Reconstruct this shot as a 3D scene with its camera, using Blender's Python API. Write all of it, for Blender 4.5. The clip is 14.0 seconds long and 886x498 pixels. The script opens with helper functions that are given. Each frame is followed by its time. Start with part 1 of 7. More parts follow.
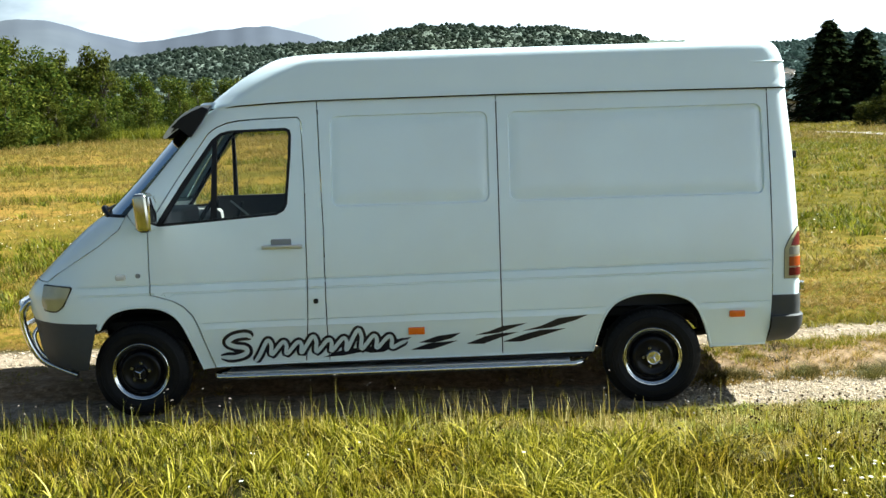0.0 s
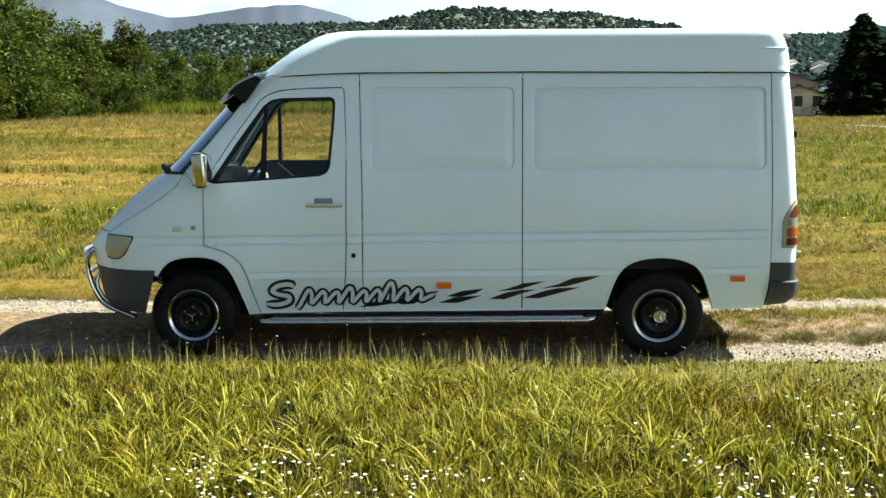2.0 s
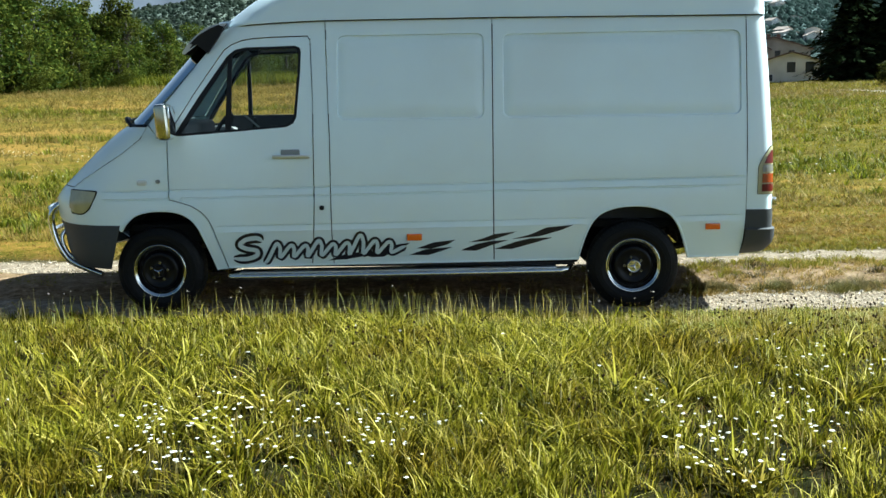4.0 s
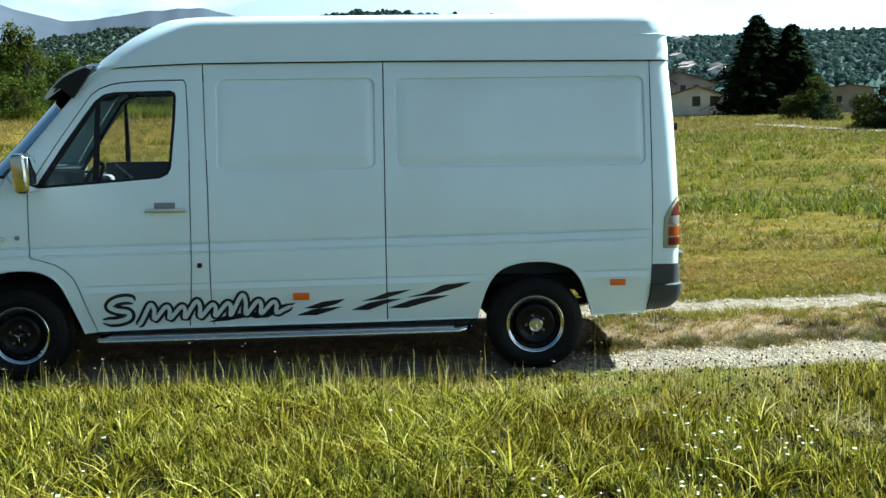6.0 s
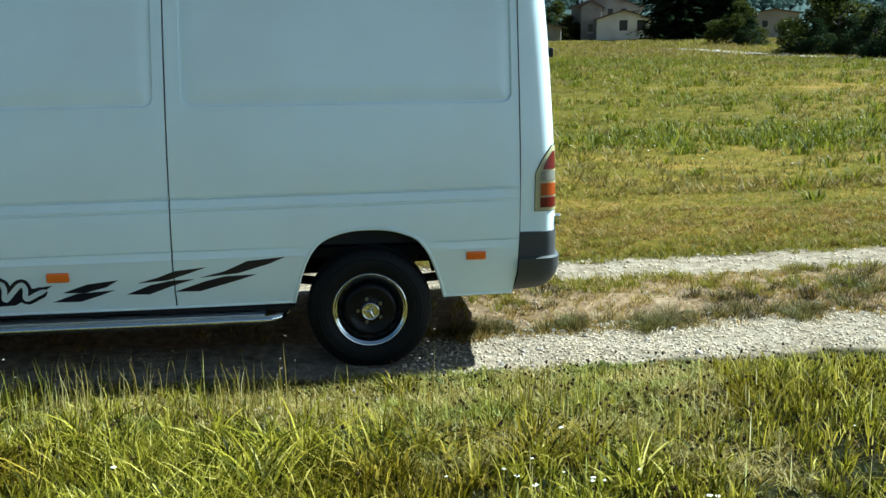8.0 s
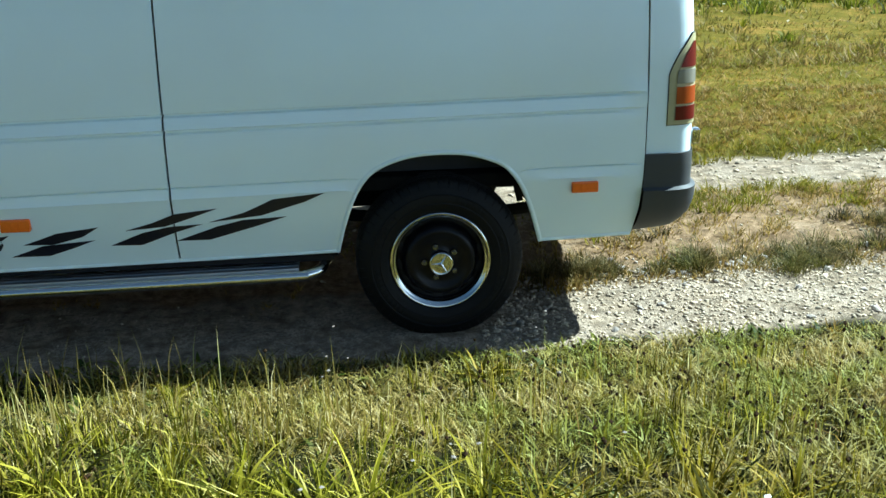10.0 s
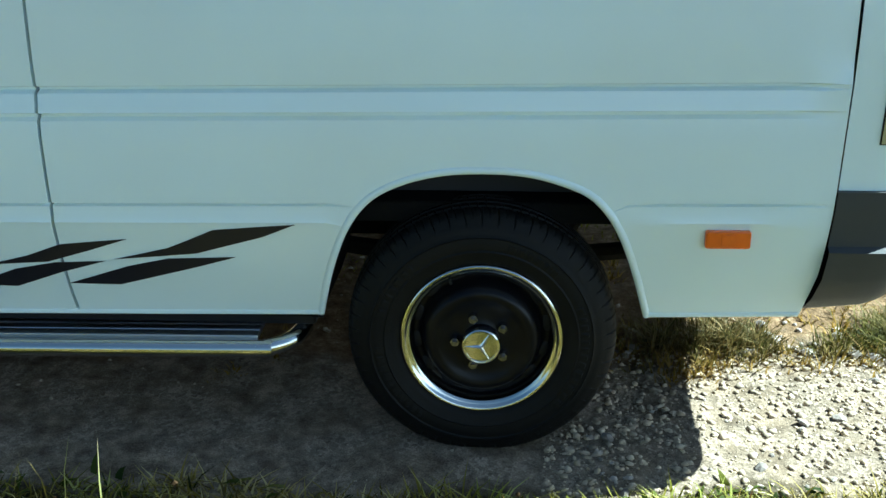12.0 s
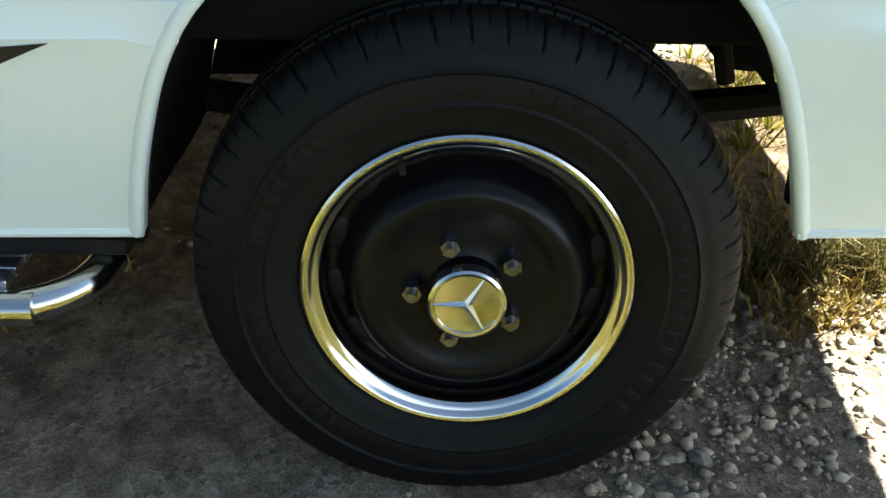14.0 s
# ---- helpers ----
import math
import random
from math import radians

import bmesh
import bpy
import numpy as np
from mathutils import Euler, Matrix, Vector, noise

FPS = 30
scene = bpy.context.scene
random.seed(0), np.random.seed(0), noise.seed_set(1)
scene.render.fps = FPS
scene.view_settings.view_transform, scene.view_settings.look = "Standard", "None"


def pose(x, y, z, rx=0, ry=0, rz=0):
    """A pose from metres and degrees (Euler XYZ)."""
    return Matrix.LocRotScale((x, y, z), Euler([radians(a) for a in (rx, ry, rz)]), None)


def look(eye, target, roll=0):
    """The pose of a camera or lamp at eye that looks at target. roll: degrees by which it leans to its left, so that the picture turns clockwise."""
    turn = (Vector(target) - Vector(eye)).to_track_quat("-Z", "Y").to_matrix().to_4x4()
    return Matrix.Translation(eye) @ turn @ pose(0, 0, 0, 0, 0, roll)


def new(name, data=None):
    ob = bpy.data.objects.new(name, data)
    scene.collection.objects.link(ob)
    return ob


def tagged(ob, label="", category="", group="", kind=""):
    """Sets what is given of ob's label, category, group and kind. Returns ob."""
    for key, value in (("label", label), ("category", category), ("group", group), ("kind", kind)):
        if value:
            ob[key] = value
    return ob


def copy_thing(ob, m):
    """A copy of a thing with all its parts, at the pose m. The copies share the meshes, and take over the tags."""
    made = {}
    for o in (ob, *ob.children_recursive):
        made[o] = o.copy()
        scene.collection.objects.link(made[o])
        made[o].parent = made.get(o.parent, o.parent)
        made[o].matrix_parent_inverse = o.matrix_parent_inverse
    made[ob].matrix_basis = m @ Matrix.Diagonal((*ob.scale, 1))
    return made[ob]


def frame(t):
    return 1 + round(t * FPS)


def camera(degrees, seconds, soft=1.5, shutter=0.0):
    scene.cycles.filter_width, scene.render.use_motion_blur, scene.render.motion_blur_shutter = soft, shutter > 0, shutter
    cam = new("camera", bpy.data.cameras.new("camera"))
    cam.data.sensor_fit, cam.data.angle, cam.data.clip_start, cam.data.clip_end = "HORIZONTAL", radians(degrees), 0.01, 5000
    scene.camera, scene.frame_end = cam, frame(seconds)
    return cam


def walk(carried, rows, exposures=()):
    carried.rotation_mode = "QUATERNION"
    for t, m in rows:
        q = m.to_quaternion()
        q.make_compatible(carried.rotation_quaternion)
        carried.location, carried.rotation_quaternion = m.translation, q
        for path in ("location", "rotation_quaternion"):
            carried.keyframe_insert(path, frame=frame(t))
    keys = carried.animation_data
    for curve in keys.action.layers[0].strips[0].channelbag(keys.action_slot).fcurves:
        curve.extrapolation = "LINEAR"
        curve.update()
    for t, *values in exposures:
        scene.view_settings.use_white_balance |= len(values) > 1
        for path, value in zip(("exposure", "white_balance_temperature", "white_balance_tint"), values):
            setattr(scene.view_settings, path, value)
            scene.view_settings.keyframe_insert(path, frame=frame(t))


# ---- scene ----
cam = camera(44.0, 14.0)
PATH = [
    (0, (-1.187, -7.35, 1.949), (-1.246, -5.364, 1.719), -1.9),
    (0.5, (-1.264, -7.677, 1.877), (-1.29, -5.689, 1.663), -1.9),
    (1, (-1.313, -7.906, 1.904), (-1.35, -5.924, 1.641), -1.5),
    (1.5, (-1.204, -8.021, 1.929), (-1.287, -6.034, 1.717), -0.8),
    (2, (-1.181, -8.095, 1.876), (-1.286, -6.115, 1.617), -0.3),
    (2.5, (-1.093, -8.068, 1.822), (-1.218, -6.083, 1.606), -0.6),
    (3, (-1.025, -7.99, 1.72), (-1.158, -6.005, 1.519), -1.9),
    (3.2, (-1.018, -7.981, 1.686), (-1.123, -5.996, 1.464), -1.5),
    (5.3, (-0.935, -7.745, 1.777), (-1.027, -5.779, 1.422), -0.2),
    (5.5, (-0.903, -7.666, 1.790), (-0.945, -5.698, 1.440), -0.2),
    (6, (-0.860, -7.400, 1.802), (-0.799, -5.417, 1.547), -0.8),
    (6.5, (-0.779, -7.016, 1.807), (-0.672, -5.05, 1.459), -1.3),
    (7, (-0.594, -6.595, 1.805), (-0.434, -4.617, 1.558), 1.4),
    (7.5, (-0.315, -6.219, 1.79), (-0.078, -4.25, 1.531), 0.7),
    (8, (-0.147, -5.669, 1.775), (0.038, -3.717, 1.384), -0.5),
    (8.5, (-0.018, -5.30, 1.717), (0.028, -3.342, 1.312), 0.7),
    (8.7, (-0.064, -5.201, 1.723), (-0.037, -3.25, 1.287), -0.4),
    (10.8, (-0.324, -3.297, 1.774), (-0.107, -1.445, 1.05), 0.1),
    (11, (-0.299, -3.154, 1.769), (-0.086, -1.307, 1.031), 0.9),
    (11.5, (-0.123, -2.799, 1.742), (-0.162, -0.969, 0.936), 1.2),
    (12, (0.04, -2.381, 1.542), (-0.062, -0.533, 0.784), -0.3),
    (12.5, (0.015, -2.045, 1.473), (-0.105, -0.25, 0.598), 0.5),
    (13, (0.091, -1.604, 1.432), (-0.063, 0.19, 0.561), -0.9),
    (13.5, (0.052, -1.331, 1.194), (-0.053, 0.405, 0.208), -0.6),
    (14, (-0.021, -1.091, 0.989), (-0.033, 0.657, 0.018), 0.5),
]
walk(cam, [(t, look(eye, target, roll)) for t, eye, target, roll in PATH],
     [(0.0, 2.07, 5600, 0.0), (3.2, 1.90, 5400, -1.0), (5.3, 1.83, 4930, -8.0), (8.7, 1.73, 4900, -8.0), (11.0, 1.97, 4800, -8.0), (12.0, 2.27, 4850, -10.0), (13.0, 2.77, 5060, -7.0), (13.5, 2.82, 5140, -3.0), (14.0, 2.99, 5550, 2.0)])

# ---- world and sun ----
SUN_DIR = Vector((1.0, 0.27, 1.0)).normalized()
world = bpy.data.worlds.new("world")
scene.world = world
world.use_nodes = True
wn = world.node_tree.nodes
wl = world.node_tree.links
wn.clear()
w_out = wn.new("ShaderNodeOutputWorld")
w_bg = wn.new("ShaderNodeBackground")
w_sky = wn.new("ShaderNodeTexSky")
w_sky.sky_type = "NISHITA"
w_sky.sun_disc = False
w_sky.sun_elevation = math.asin(SUN_DIR.z)
w_sky.sun_rotation = math.atan2(SUN_DIR.x, SUN_DIR.y)
w_sky.air_density, w_sky.dust_density, w_sky.ozone_density = 1.3, 0.6, 2.6
w_bg.inputs["Strength"].default_value = 0.0158
# thin summer clouds
w_co = wn.new("ShaderNodeTexCoord")
w_map = wn.new("ShaderNodeMapping")
w_map.inputs["Scale"].default_value = (1.0, 1.0, 2.6)
w_noise = wn.new("ShaderNodeTexNoise")
w_noise.inputs["Scale"].default_value = 5.5
w_noise.inputs["Detail"].default_value = 6.0
w_noise.inputs["Roughness"].default_value = 0.55
w_ramp = wn.new("ShaderNodeValToRGB")
w_ramp.color_ramp.elements[0].position = 0.44
w_ramp.color_ramp.elements[0].color = (0.45, 0.45, 0.45, 1)
w_ramp.color_ramp.elements[1].position = 0.60
w_ramp.color_ramp.elements[1].color = (1.0, 1.0, 1.0, 1)
w_mix = wn.new("ShaderNodeMixRGB")
w_mix.inputs["Color2"].default_value = (46.0, 45.2, 46.6, 1)
wl.new(w_co.outputs["Generated"], w_map.inputs["Vector"])
wl.new(w_map.outputs["Vector"], w_noise.inputs["Vector"])
wl.new(w_noise.outputs["Fac"], w_ramp.inputs["Fac"])
# the haze glows on the sun's side of the sky
w_dot = wn.new("ShaderNodeVectorMath")
w_dot.operation = "DOT_PRODUCT"
w_dot.inputs[1].default_value = tuple(SUN_DIR)
w_glow = wn.new("ShaderNodeMapRange")
w_glow.inputs["From Min"].default_value, w_glow.inputs["From Max"].default_value = -0.16, 0.36
w_glow.inputs["To Min"].default_value, w_glow.inputs["To Max"].default_value = 0.06, 1.0
w_fac = wn.new("ShaderNodeMath")
w_fac.operation = "MULTIPLY"
wl.new(w_co.outputs["Generated"], w_dot.inputs[0])
wl.new(w_dot.outputs["Value"], w_glow.inputs["Value"])
wl.new(w_ramp.outputs["Color"], w_fac.inputs[0])
wl.new(w_glow.outputs["Result"], w_fac.inputs[1])
# and lies low over the land, so that the sky overhead stays clear
w_sep = wn.new("ShaderNodeSeparateXYZ")
w_low = wn.new("ShaderNodeMapRange")
w_low.interpolation_type = "SMOOTHSTEP"
w_low.inputs["From Min"].default_value, w_low.inputs["From Max"].default_value = 0.10, 0.50
w_low.inputs["To Min"].default_value, w_low.inputs["To Max"].default_value = 1.0, 0.04
w_all = wn.new("ShaderNodeMath")
w_all.operation = "MULTIPLY"
wl.new(w_co.outputs["Generated"], w_sep.inputs[0])
wl.new(w_sep.outputs["Z"], w_low.inputs["Value"])
wl.new(w_fac.outputs["Value"], w_all.inputs[0])
wl.new(w_low.outputs["Result"], w_all.inputs[1])
wl.new(w_all.outputs["Value"], w_mix.inputs["Fac"])
wl.new(w_sky.outputs["Color"], w_mix.inputs["Color1"])
wl.new(w_mix.outputs["Color"], w_bg.inputs["Color"])
wl.new(w_bg.outputs["Background"], w_out.inputs["Surface"])

sun = new("sun", bpy.data.lights.new("sun", "SUN"))
sun.data.energy = 5.0
sun.data.angle = radians(0.55)
sun.data.color = (1.0, 0.93, 0.80)
sun.matrix_world = look(SUN_DIR * 30, (0, 0, 0))


# ---- materials ----
def material(name, color, rough=0.6, metal=0.0, vary=0.12, scale=8.0, bump=0.0, bump_scale=60.0, coat=0.0,
             second=None, second_scale=1.5, spec=0.5, island=0.0, trans=0.0, bump_dist=0.01):
    """A procedural material: base colour varied at two scales, fine relief, optional second colour in patches."""
    m = bpy.data.materials.new(name)
    m.use_nodes = True
    n, l = m.node_tree.nodes, m.node_tree.links
    b = n["Principled BSDF"]
    b.inputs["Roughness"].default_value = rough
    b.inputs["Metallic"].default_value = metal
    b.inputs["Specular IOR Level"].default_value = spec
    b.inputs["Coat Weight"].default_value = coat
    b.inputs["Coat Roughness"].default_value = 0.05
    geo = n.new("ShaderNodeNewGeometry")
    fine = n.new("ShaderNodeTexNoise")
    fine.inputs["Scale"].default_value = scale
    fine.inputs["Detail"].default_value = 5.0
    l.new(geo.outputs["Position"], fine.inputs["Vector"])
    hi = [min(1.0, c * (1 + vary)) for c in color]
    lo = [c * (1 - vary) for c in color]
    mix = n.new("ShaderNodeMixRGB")
    mix.inputs["Color1"].default_value = (*lo, 1)
    mix.inputs["Color2"].default_value = (*hi, 1)
    l.new(fine.outputs["Fac"], mix.inputs["Fac"])
    top = mix.outputs["Color"]
    if second:
        wide = n.new("ShaderNodeTexNoise")
        wide.inputs["Scale"].default_value = second_scale
        wide.inputs["Detail"].default_value = 4.0
        l.new(geo.outputs["Position"], wide.inputs["Vector"])
        ramp = n.new("ShaderNodeValToRGB")
        ramp.color_ramp.elements[0].position, ramp.color_ramp.elements[1].position = 0.42, 0.66
        l.new(wide.outputs["Fac"], ramp.inputs["Fac"])
        mix2 = n.new("ShaderNodeMixRGB")
        mix2.inputs["Color2"].default_value = (*second, 1)
        l.new(ramp.outputs["Color"], mix2.inputs["Fac"])
        l.new(top, mix2.inputs["Color1"])
        top = mix2.outputs["Color"]
    if island:
        hsv = n.new("ShaderNodeHueSaturation")
        r1 = n.new("ShaderNodeMapRange")
        r1.inputs["To Min"].default_value, r1.inputs["To Max"].default_value = 1 - island, 1 + island
        l.new(geo.outputs["Random Per Island"], r1.inputs["Value"])
        l.new(r1.outputs["Result"], hsv.inputs["Value"])
        l.new(top, hsv.inputs["Color"])
        top = hsv.outputs["Color"]
    l.new(top, b.inputs["Base Color"])
    if bump:
        bn = n.new("ShaderNodeTexNoise")
        bn.inputs["Scale"].default_value = bump_scale
        bn.inputs["Detail"].default_value = 4.0
        l.new(geo.outputs["Position"], bn.inputs["Vector"])
        bp = n.new("ShaderNodeBump")
        bp.inputs["Strength"].default_value = bump
        bp.inputs["Distance"].default_value = bump_dist
        l.new(bn.outputs["Fac"], bp.inputs["Height"])
        l.new(bp.outputs["Normal"], b.inputs["Normal"])
    if trans:
        out = n["Material Output"]
        tr = n.new("ShaderNodeBsdfTranslucent")
        l.new(top, tr.inputs["Color"])
        ms = n.new("ShaderNodeMixShader")
        ms.inputs["Fac"].default_value = trans
        l.new(b.outputs["BSDF"], ms.inputs[1])
        l.new(tr.outputs["BSDF"], ms.inputs[2])
        l.new(ms.outputs["Shader"], out.inputs["Surface"])
    return m


def leaf_material(name, stops, trans=0.35, rough=0.55, patch=None, patch_scale=0.5, spec=0.12):
    """Leaves and blades: a colour from the stops for each island, light passing through."""
    m = bpy.data.materials.new(name)
    m.use_nodes = True
    n, l = m.node_tree.nodes, m.node_tree.links
    b, out = n["Principled BSDF"], n["Material Output"]
    b.inputs["Roughness"].default_value = rough
    b.inputs["Specular IOR Level"].default_value = spec
    geo = n.new("ShaderNodeNewGeometry")
    ramp = n.new("ShaderNodeValToRGB")
    el = ramp.color_ramp.elements
    while len(el) < len(stops):
        el.new(0.5)
    for e, (p, c) in zip(el, stops):
        e.position, e.color = p, (*c, 1)
    l.new(geo.outputs["Random Per Island"], ramp.inputs["Fac"])
    top = ramp.outputs["Color"]
    if patch:
        nz = n.new("ShaderNodeTexNoise")
        nz.inputs["Scale"].default_value = patch_scale
        nz.inputs["Detail"].default_value = 3.0
        l.new(geo.outputs["Position"], nz.inputs["Vector"])
        r2 = n.new("ShaderNodeValToRGB")
        r2.color_ramp.elements[0].position, r2.color_ramp.elements[1].position = 0.45, 0.65
        l.new(nz.outputs["Fac"], r2.inputs["Fac"])
        mx = n.new("ShaderNodeMixRGB")
        mx.blend_type = "MULTIPLY"
        mx.inputs["Color2"].default_value = (*patch, 1)
        l.new(r2.outputs["Color"], mx.inputs["Fac"])
        l.new(top, mx.inputs["Color1"])
        top = mx.outputs["Color"]
    l.new(top, b.inputs["Base Color"])
    tr = n.new("ShaderNodeBsdfTranslucent")
    l.new(top, tr.inputs["Color"])
    ms = n.new("ShaderNodeMixShader")
    ms.inputs["Fac"].default_value = trans
    l.new(b.outputs["BSDF"], ms.inputs[1])
    l.new(tr.outputs["BSDF"], ms.inputs[2])
    l.new(ms.outputs["Shader"], out.inputs["Surface"])
    return m


def glass_material(name, tint, ior=1.5):
    """Clear glass: mostly see-through, with a mirror-like surface."""
    m = bpy.data.materials.new(name)
    m.use_nodes = True
    n, l = m.node_tree.nodes, m.node_tree.links
    n.clear()
    out = n.new("ShaderNodeOutputMaterial")
    tr = n.new("ShaderNodeBsdfTransparent")
    tr.inputs["Color"].default_value = (*tint, 1)
    gl = n.new("ShaderNodeBsdfGlossy")
    gl.inputs["Roughness"].default_value = 0.02
    fr = n.new("ShaderNodeFresnel")
    fr.inputs["IOR"].default_value = ior
    mx = n.new("ShaderNodeMixShader")
    l.new(fr.outputs["Fac"], mx.inputs["Fac"])
    l.new(tr.outputs["BSDF"], mx.inputs[1])
    l.new(gl.outputs["BSDF"], mx.inputs[2])
    l.new(mx.outputs["Shader"], out.inputs["Surface"])
    return m


M = {}
M["paint"] = material("white_paint", (0.75, 0.855, 0.885), 0.30, vary=0.03, scale=3.0, coat=0.4, second=(0.725, 0.805, 0.815), second_scale=1.1, bump=0.02, bump_scale=25)
M["roof"] = material("white_roof_paint", (0.72, 0.82, 0.85), 0.33, vary=0.03, scale=3.0, coat=0.3, bump=0.03, bump_scale=20)
M["bumper"] = material("grey_bumper_plastic", (0.045, 0.048, 0.052), 0.55, vary=0.15, scale=30, bump=0.1, bump_scale=300, second=(0.05, 0.05, 0.048), second_scale=4, spec=0.3)
M["black"] = material("black_plastic", (0.008, 0.008, 0.010), 0.5, vary=0.2, scale=30, spec=0.22)
M["rubber"] = material("tyre_rubber", (0.006, 0.006, 0.0062), 0.52, vary=0.25, scale=25, second=(0.008, 0.0075, 0.007), second_scale=9, bump=0.2, bump_scale=420, spec=0.15)
M["rim"] = material("black_rim_steel", (0.004, 0.004, 0.006), 0.28, vary=0.2, scale=40, second=(0.008, 0.0075, 0.008), second_scale=20, spec=0.17)
M["chrome"] = material("chrome", (0.62, 0.61, 0.58), 0.15, metal=1.0, vary=0.04, scale=40)
# mirror cover chrome, its dark gold reflection of the field tinted in
M["gold_chrome"] = material("gold_reflection_chrome", (0.46, 0.44, 0.36), 0.13, metal=1.0, vary=0.10, scale=14)
M["alu"] = material("brushed_aluminium", (0.62, 0.63, 0.65), 0.28, metal=1.0, vary=0.08, scale=30, bump=0.05, bump_scale=200)
M["steel"] = material("dirty_steel", (0.014, 0.013, 0.011), 0.8, vary=0.35, scale=20, bump=0.3, bump_scale=80, spec=0.2)
M["under"] = material("underbody_coating", (0.006, 0.006, 0.006), 0.9, vary=0.3, scale=12, bump=0.3, bump_scale=60, spec=0.1)
M["orange"] = material("orange_lens", (0.27, 0.045, 0.002), 0.25, vary=0.1, scale=60, coat=0.2)
M["marker"] = material("amber_marker_lens", (0.72, 0.135, 0.006), 0.2, vary=0.1, scale=60, coat=0.6)
M["red"] = material("red_lens", (0.095, 0.006, 0.003), 0.28, vary=0.1, scale=60, coat=0.12, spec=0.25)
M["clear"] = material("clear_lens", (0.19, 0.18, 0.145), 0.2, vary=0.1, scale=60, coat=0.5)
M["bezel"] = material("lamp_bezel", (0.37, 0.335, 0.18), 0.35, vary=0.1, scale=30)
M["headlamp"] = material("headlamp_lens", (0.34, 0.31, 0.17), 0.12, vary=0.25, scale=14, coat=0.8)
M["visor"] = material("smoked_visor", (0.42, 0.43, 0.44), 0.2, vary=0.1, scale=10, coat=0.8)
M["lens"] = material("white_lens", (0.62, 0.62, 0.58), 0.18, vary=0.08, scale=60, coat=0.6)
M["decal"] = material("black_decal", (0.008, 0.008, 0.016), 0.35, vary=0.1, scale=20)
M["cup"] = material("handle_grey", (0.22, 0.23, 0.23), 0.4, vary=0.05)
M["seat"] = material("seat_fabric", (0.02, 0.021, 0.024), 0.9, vary=0.3, scale=50, bump=0.2, bump_scale=300)
M["mirror"] = material("mirror_glass", (0.8, 0.82, 0.84), 0.03, metal=1.0, vary=0.02)
M["dash"] = material("grey_dashboard", (0.20, 0.21, 0.22), 0.7, vary=0.1, scale=30)
M["inner"] = material("cab_lining", (0.022, 0.022, 0.023), 0.8, vary=0.15, scale=20)
M["glass"] = glass_material("window_glass", (0.86, 0.87, 0.80), 1.45)
M["screen"] = glass_material("windscreen_glass", (0.35, 0.42, 0.42), 1.2)

# ---- small mesh helpers ----


def part(name, bm, mat, parent, label=""):
    """One mesh object out of a bmesh, under a thing or a part."""
    me = bpy.data.meshes.new(name)
    bm.to_mesh(me)
    bm.free()
    return part_mesh(name, me, mat, parent, label)


def part_mesh(name, me, mat, parent, label="", angle=32):
    if mat and not me.materials:
        me.materials.append(mat)
    me.polygons.foreach_set("use_smooth", [True] * len(me.polygons))
    me.set_sharp_from_angle(angle=radians(angle))
    ob = new(name, me)
    if parent:
        ob.parent = parent
        if parent.type == "EMPTY":
            ob.matrix_parent_inverse = Matrix.Translation(-parent.location)
    if label:
        tagged(ob, label)
    return ob


def raw(name, verts, faces, mat=None):
    me = bpy.data.meshes.new(name)
    me.from_pydata([tuple(v) for v in verts], [], [tuple(f) for f in faces])
    if mat:
        me.materials.append(mat)
    me.update()
    return me


def thing(name, loc, label, category, group="", kind=""):
    e = new(name)
    e.location = loc
    e.empty_display_size = 0.2
    return tagged(e, label, category, group, kind)


def box_bm(x0, x1, y0, y1, z0, z1, bevel=0.01, bm=None):
    bm = bm or bmesh.new()
    r = bmesh.ops.create_cube(bm, size=1.0)
    for v in r["verts"]:
        v.co = Vector(((x0 + x1) / 2 + v.co.x * (x1 - x0), (y0 + y1) / 2 + v.co.y * (y1 - y0), (z0 + z1) / 2 + v.co.z * (z1 - z0)))
    if bevel:
        es = list({e for v in r["verts"] for e in v.link_edges})
        bmesh.ops.bevel(bm, geom=es, offset=bevel, segments=3, affect="EDGES", profile=0.6)
    return bm


def tube_mesh(name, pts, radius, mat, sides=14, smooth=6):
    """A round bar along a smoothed line of points."""
    P = [Vector(p) for p in pts]
    line = []
    for i in range(len(P) - 1):
        a, b, c, d = P[max(i - 1, 0)], P[i], P[i + 1], P[min(i + 2, len(P) - 1)]
        for k in range(smooth):
            t = k / smooth
            line.append(0.5 * (2 * b + (c - a) * t + (2 * a - 5 * b + 4 * c - d) * t * t + (3 * b - a - 3 * c + d) * t ** 3))
    line.append(P[-1])
    verts, faces = [], []
    side = None
    for i, p in enumerate(line):
        tan = (line[min(i + 1, len(line) - 1)] - line[max(i - 1, 0)]).normalized()
        if side is None:
            side = tan.orthogonal().normalized()
        side = (side - tan * side.dot(tan)).normalized()
        up = tan.cross(side)
        for k in range(sides):
            a = 2 * math.pi * k / sides
            verts.append(p + radius * (math.cos(a) * side + math.sin(a) * up))
    for i in range(len(line) - 1):
        for k in range(sides):
            k2 = (k + 1) % sides
            faces.append((i * sides + k, i * sides + k2, (i + 1) * sides + k2, (i + 1) * sides + k))
    faces.append(tuple(reversed(range(sides))))
    faces.append(tuple(len(verts) - sides + k for k in range(sides)))
    return raw(name, verts, faces, mat)


